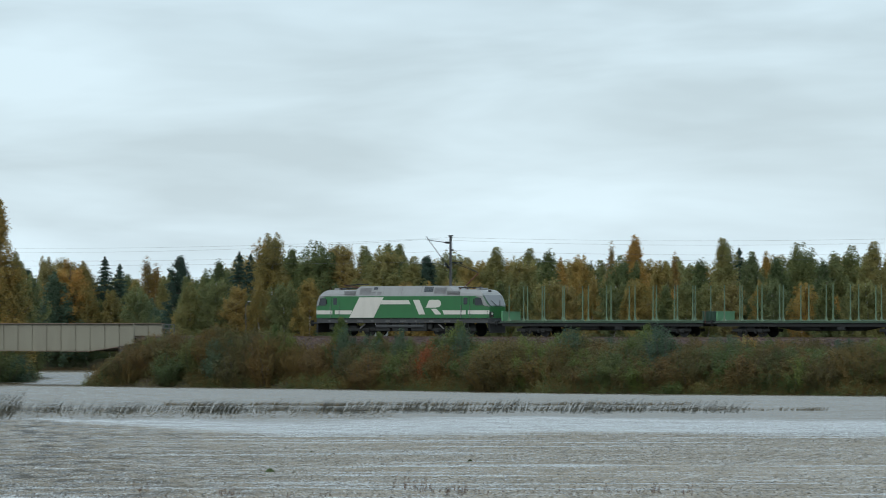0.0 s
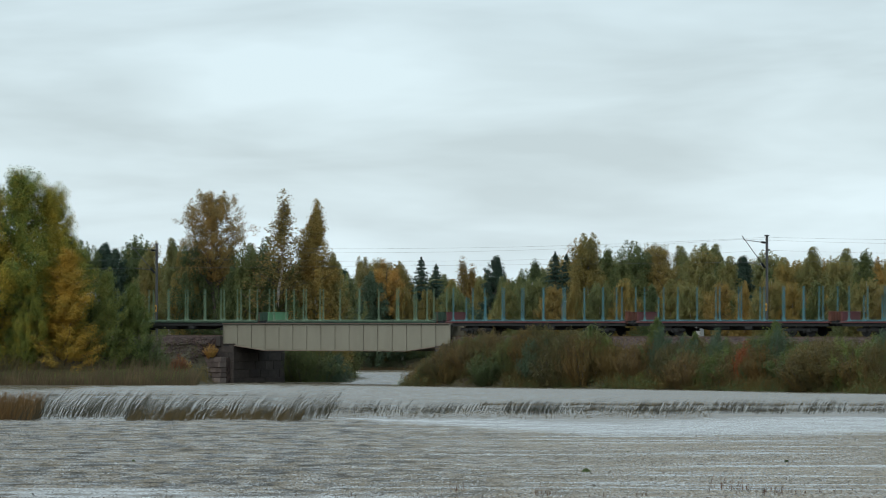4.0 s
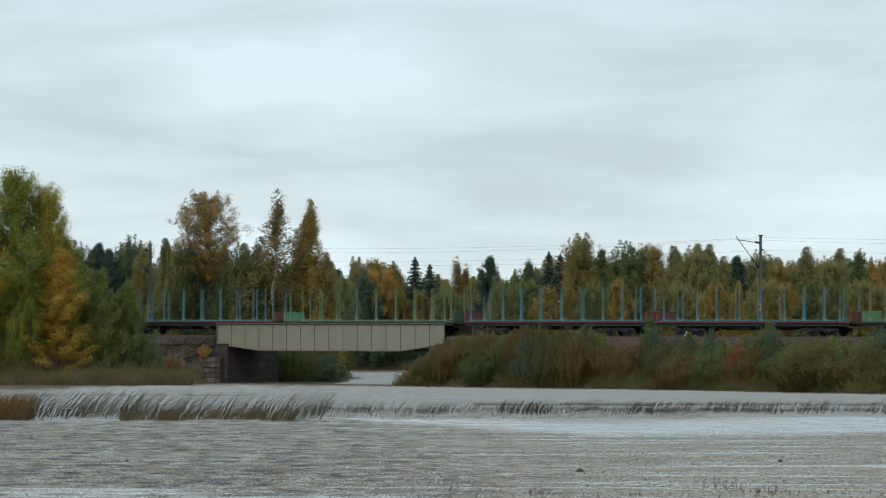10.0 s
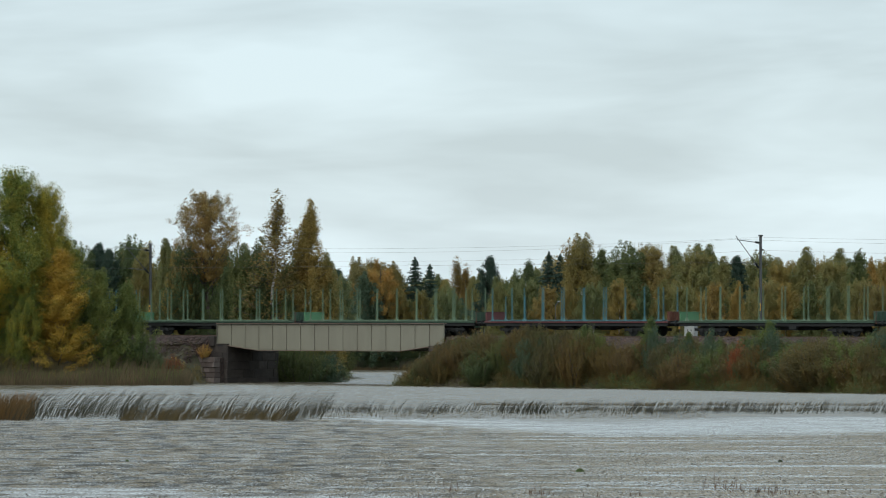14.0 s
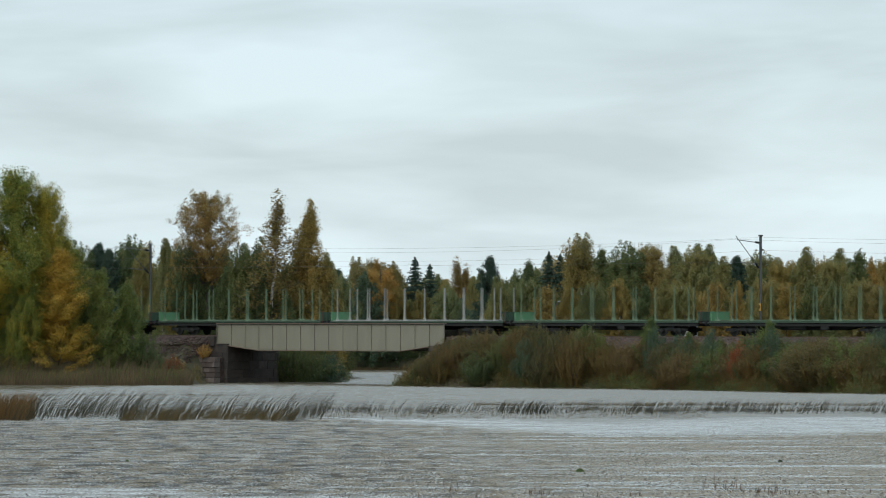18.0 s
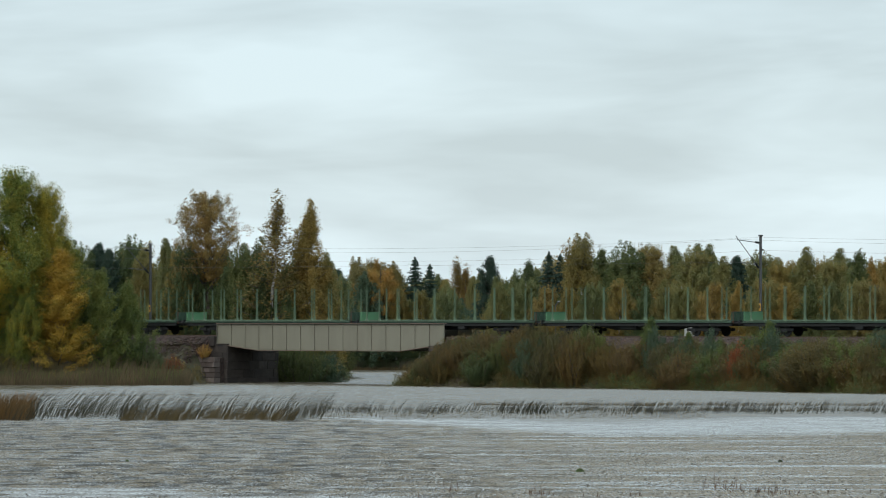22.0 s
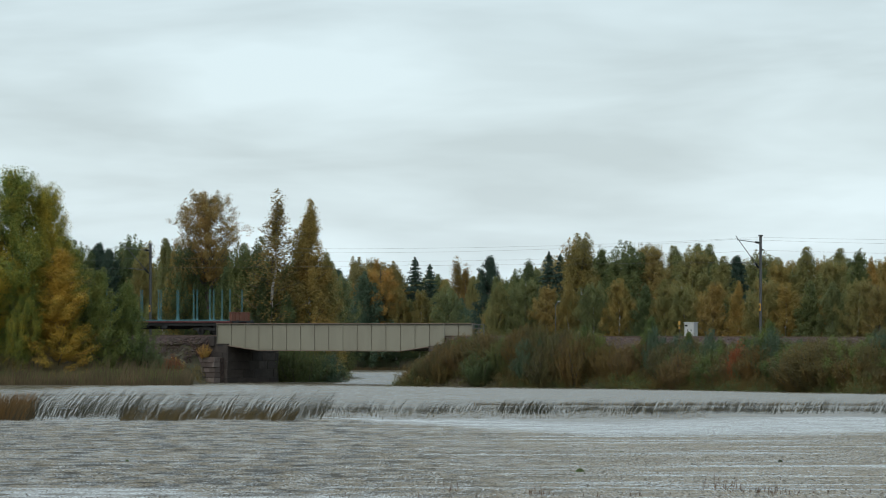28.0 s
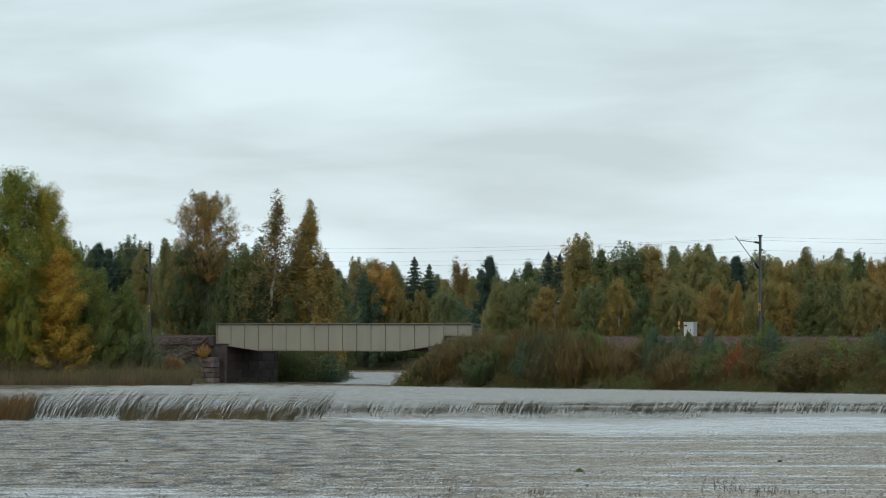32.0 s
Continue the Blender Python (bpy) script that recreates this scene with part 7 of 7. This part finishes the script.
def floating(name, y0, y1, count, size, seed, label):
    """Bits of leaf and weed that lie on the water or stick up a finger's breadth, gathered in drifts."""
    rng = np.random.default_rng(seed)
    y = y0 + (y1 - y0) * rng.uniform(0, 1, count) ** 0.9
    x = rng.uniform(-0.105, 0.175, count) * y
    drift = np.sin(x * 0.11 + 2.1 * np.sin(y * 0.05)) + np.sin(y * 0.21 + 1.7 * np.sin(x * 0.07)) + rng.normal(0, 1.0, count) + 0.05 * np.clip(x, -8, 8)
    keep = drift > -0.4
    x, y = x[keep], y[keep]
    n = len(x)
    s = size * rng.uniform(0.3, 1.6, n)
    h = np.abs(rng.normal(0.0, 0.012, n)) + 0.004
    ang = rng.normal(0, 0.3, n)
    a = np.stack([np.cos(ang) * s, np.sin(ang) * s, np.zeros(n)], -1)
    c = np.stack([x, y, np.full(n, 0.002)], -1)
    b = np.stack([rng.normal(0, 0.02, n), np.full(n, 0.06), h], -1)
    q = np.stack([c - a * 0.5, c + a * 0.5, c + a * 0.3 + b, c - a * 0.35 + b * 0.8], 1)
    return tagged(new(name, quads_mesh(name, q, M_LITTER)), label, "floating leaves", kind="stuff")


floating("floating_leaves", 136, 219, 48000, 0.044, 61, "small dull floating leaves scattered over the water")


def marsh_plant(x, y, spread, count, tall, seed):
    return stems("marsh_plant", M_MARSH, "reddish withered marsh plants standing in shallow water", lambda r, n: np.stack([x + r.normal(0, spread, n), y + r.normal(0, 1.2, n), np.full(n, -0.05)], -1), count, tall, 0.15, 0.022, seed, "water plants")


marsh_plant(0.05, 146.0, 0.30, 18, 0.32, 81)
marsh_plant(9.1, 147.5, 0.30, 18, 0.55, 82)
marsh_plant(10.2, 143.5, 0.7, 60, 0.30, 83)
marsh_plant(12.6, 143.0, 1.0, 26, 0.25, 84)
marsh_plant(3.0, 142.5, 0.25, 22, 0.32, 85)
marsh_plant(-0.9, 140.5, 1.6, 24, 0.22, 86)
marsh_plant(16.5, 143.0, 1.2, 55, 0.35, 87)
marsh_plant(5.3, 141.0, 0.9, 24, 0.24, 88)


def lily_leaf(x, y, size, turn, label):
    """A curled round leaf on the water, one edge up."""
    g = Geo()
    n = 14
    pts = [(0, 0, 0.02)]
    for k in range(n):
        a = 0.25 + (2 * math.pi - 0.5) * k / (n - 1)
        lift = max(0.0, math.sin(a)) ** 2 * 0.42
        pts.append((math.cos(a) * size * 0.5, math.sin(a) * size * (0.5 - lift * 0.5), 0.02 + size * lift * 0.8))
    g.add(pts, [(0, k, k + 1) for k in range(1, n)])
    g.add([(a, b, c - 0.012) for a, b, c in pts], [(0, k + 1, k) for k in range(1, n)])
    return solid("lily_leaf", g, M_PAD, label, "floating leaf", pose(x, y, 0.0, 0, 0, turn))


lily_leaf(4.95, 163.0, 0.36, 10, "green curled lily leaf floating on the lake")
lily_leaf(13.0, 174.5, 0.22, 200, "dark curled lily leaf floating on the lake")
lily_leaf(7.4, 187.0, 0.16, 120, "dark curled lily leaf floating on the lake")
lily_leaf(-12.2, 175.0, 0.20, 40, "dark curled lily leaf floating on the lake")


def undergrowth(name, leaf, label, place, clumps, per, tall, seed):
    """Low scrub: leaf sprays on many short shoots. place(rng, n): their feet, an array (n, 3)."""
    rng = np.random.default_rng(seed)
    f = place(rng, clumps)
    h = tall * rng.uniform(0.4, 1.15, clumps)
    tips = np.repeat(f, 5, axis=0) + np.stack([rng.normal(0, 0.38, clumps * 5), rng.normal(0, 0.38, clumps * 5), np.repeat(h, 5) * rng.uniform(0.35, 1.05, clumps * 5)], -1)
    ways = rng.normal(0, 0.35, (clumps * 5, 3)) + np.array([0, 0, 1.0])
    ways /= np.linalg.norm(ways, axis=1, keepdims=True)
    p, d = sprays(tips, ways, 0.6, 0.20, per, rng)
    q = leaf_quads(p, 0.09, rng, 1.0, d * 0.6 + np.array([0, 0, 0.6]))
    return tagged(new(name, quads_mesh(name, q, M_LEAF[leaf])), label, "scrub", kind="stuff")


def band_feet(s0, s1, inner, outer, follow=True):
    def feet(rng, n):
        s = rng.uniform(s0, s1, n)
        edge = np.interp(s, [20, 25, 27.5, 50, 80, 105, 140], [-3.0, 2.5, 6.0, 7.3, 15.0, 11.7, 12]) + 0.5 * np.sin(s * 0.5) + 0.3 * np.sin(s * 1.3) if follow else 0
        o = edge + rng.uniform(inner, outer, n)
        x = ORIGIN.x + ALONG.x * s + NEAR.x * o
        y = ORIGIN.y + ALONG.y * s + NEAR.y * o
        return np.stack([x, y, ground_height(x, y) - 0.05], -1)
    return feet


undergrowth("bank_scrub", "shrub", "dense olive scrub along the lake bank", band_feet(26, 112, -2.4, 0.5), 900, 22, 1.5, 91)
undergrowth("bank_scrub", "shrub_rust", "rust-brown scrub along the lake bank", band_feet(26, 112, -3.2, 0.3), 200, 22, 1.5, 92)
undergrowth("bank_scrub", "green", "dark green scrub along the lake bank", band_feet(26, 112, -1.8, 0.6), 620, 22, 1.2, 93)
undergrowth("bank_scrub", "brown", "brown withered scrub on the railway bank", band_feet(29, 112, 3.2, 7.0, False), 560, 16, 1.0, 94)
undergrowth("bank_scrub", "shrub", "olive scrub at the foot of the bank by the bridge", band_feet(26, 44, -2.6, 0.9), 320, 22, 1.3, 99)
undergrowth("bank_scrub", "brown", "brown twiggy scrub along the lake bank", band_feet(26, 112, -3.4, 0.2), 380, 22, 1.6, 100)
undergrowth("bank_scrub", "shrub", "olive scrub up the railway bank", band_feet(55, 112, 4.2, 7.5, False), 520, 18, 1.5, 102)
undergrowth("bank_scrub", "brown", "brown twiggy scrub up the railway bank", band_feet(62, 112, 3.6, 8.0, False), 520, 18, 1.5, 103)
undergrowth("bank_scrub", "green", "dark green scrub at the water's edge", band_feet(25.5, 112, -0.5, 1.0), 520, 16, 0.8, 105)
undergrowth("track_scrub", "shrub", "low scrub behind the railway track", band_feet(29, 112, -9.5, -5.5, False), 420, 20, 2.0, 95)
undergrowth("track_scrub", "green", "low green scrub behind the railway track", band_feet(-18, 3, -9.5, -6.0, False), 200, 20, 2.0, 96)
undergrowth("shore_scrub", "brown", "withered scrub at the foot of the stone wall", shore_feet(-23, -20.6, 383, 387), 24, 20, 0.5, 101)
undergrowth("bank_scrub", "brown", "low brown scrub on the bank beside the bridge", band_feet(-16, 2.2, 2.9, 7.5, False), 260, 14, 0.45, 104)
undergrowth("shore_scrub", "green", "dark scrub on the pool's far shore", shore_feet(-20, 2, 491.3, 493), 420, 20, 2.0, 97)
undergrowth("shore_scrub", "shrub", "low scrub under the trees on the shore", shore_feet(-46, -21, 385.5, 389), 260, 20, 1.4, 98)


# ---- what moves ----
def motions():
    walk(loco, [(t, line_pose(run(t) - 19.1, 0, RAIL_Z)) for t in BEATS])
    for k, w in enumerate(wagons):
        walk(w, [(t, line_pose(run(t) + LENGTH * k, 0, RAIL_Z)) for t in BEATS])


motions()
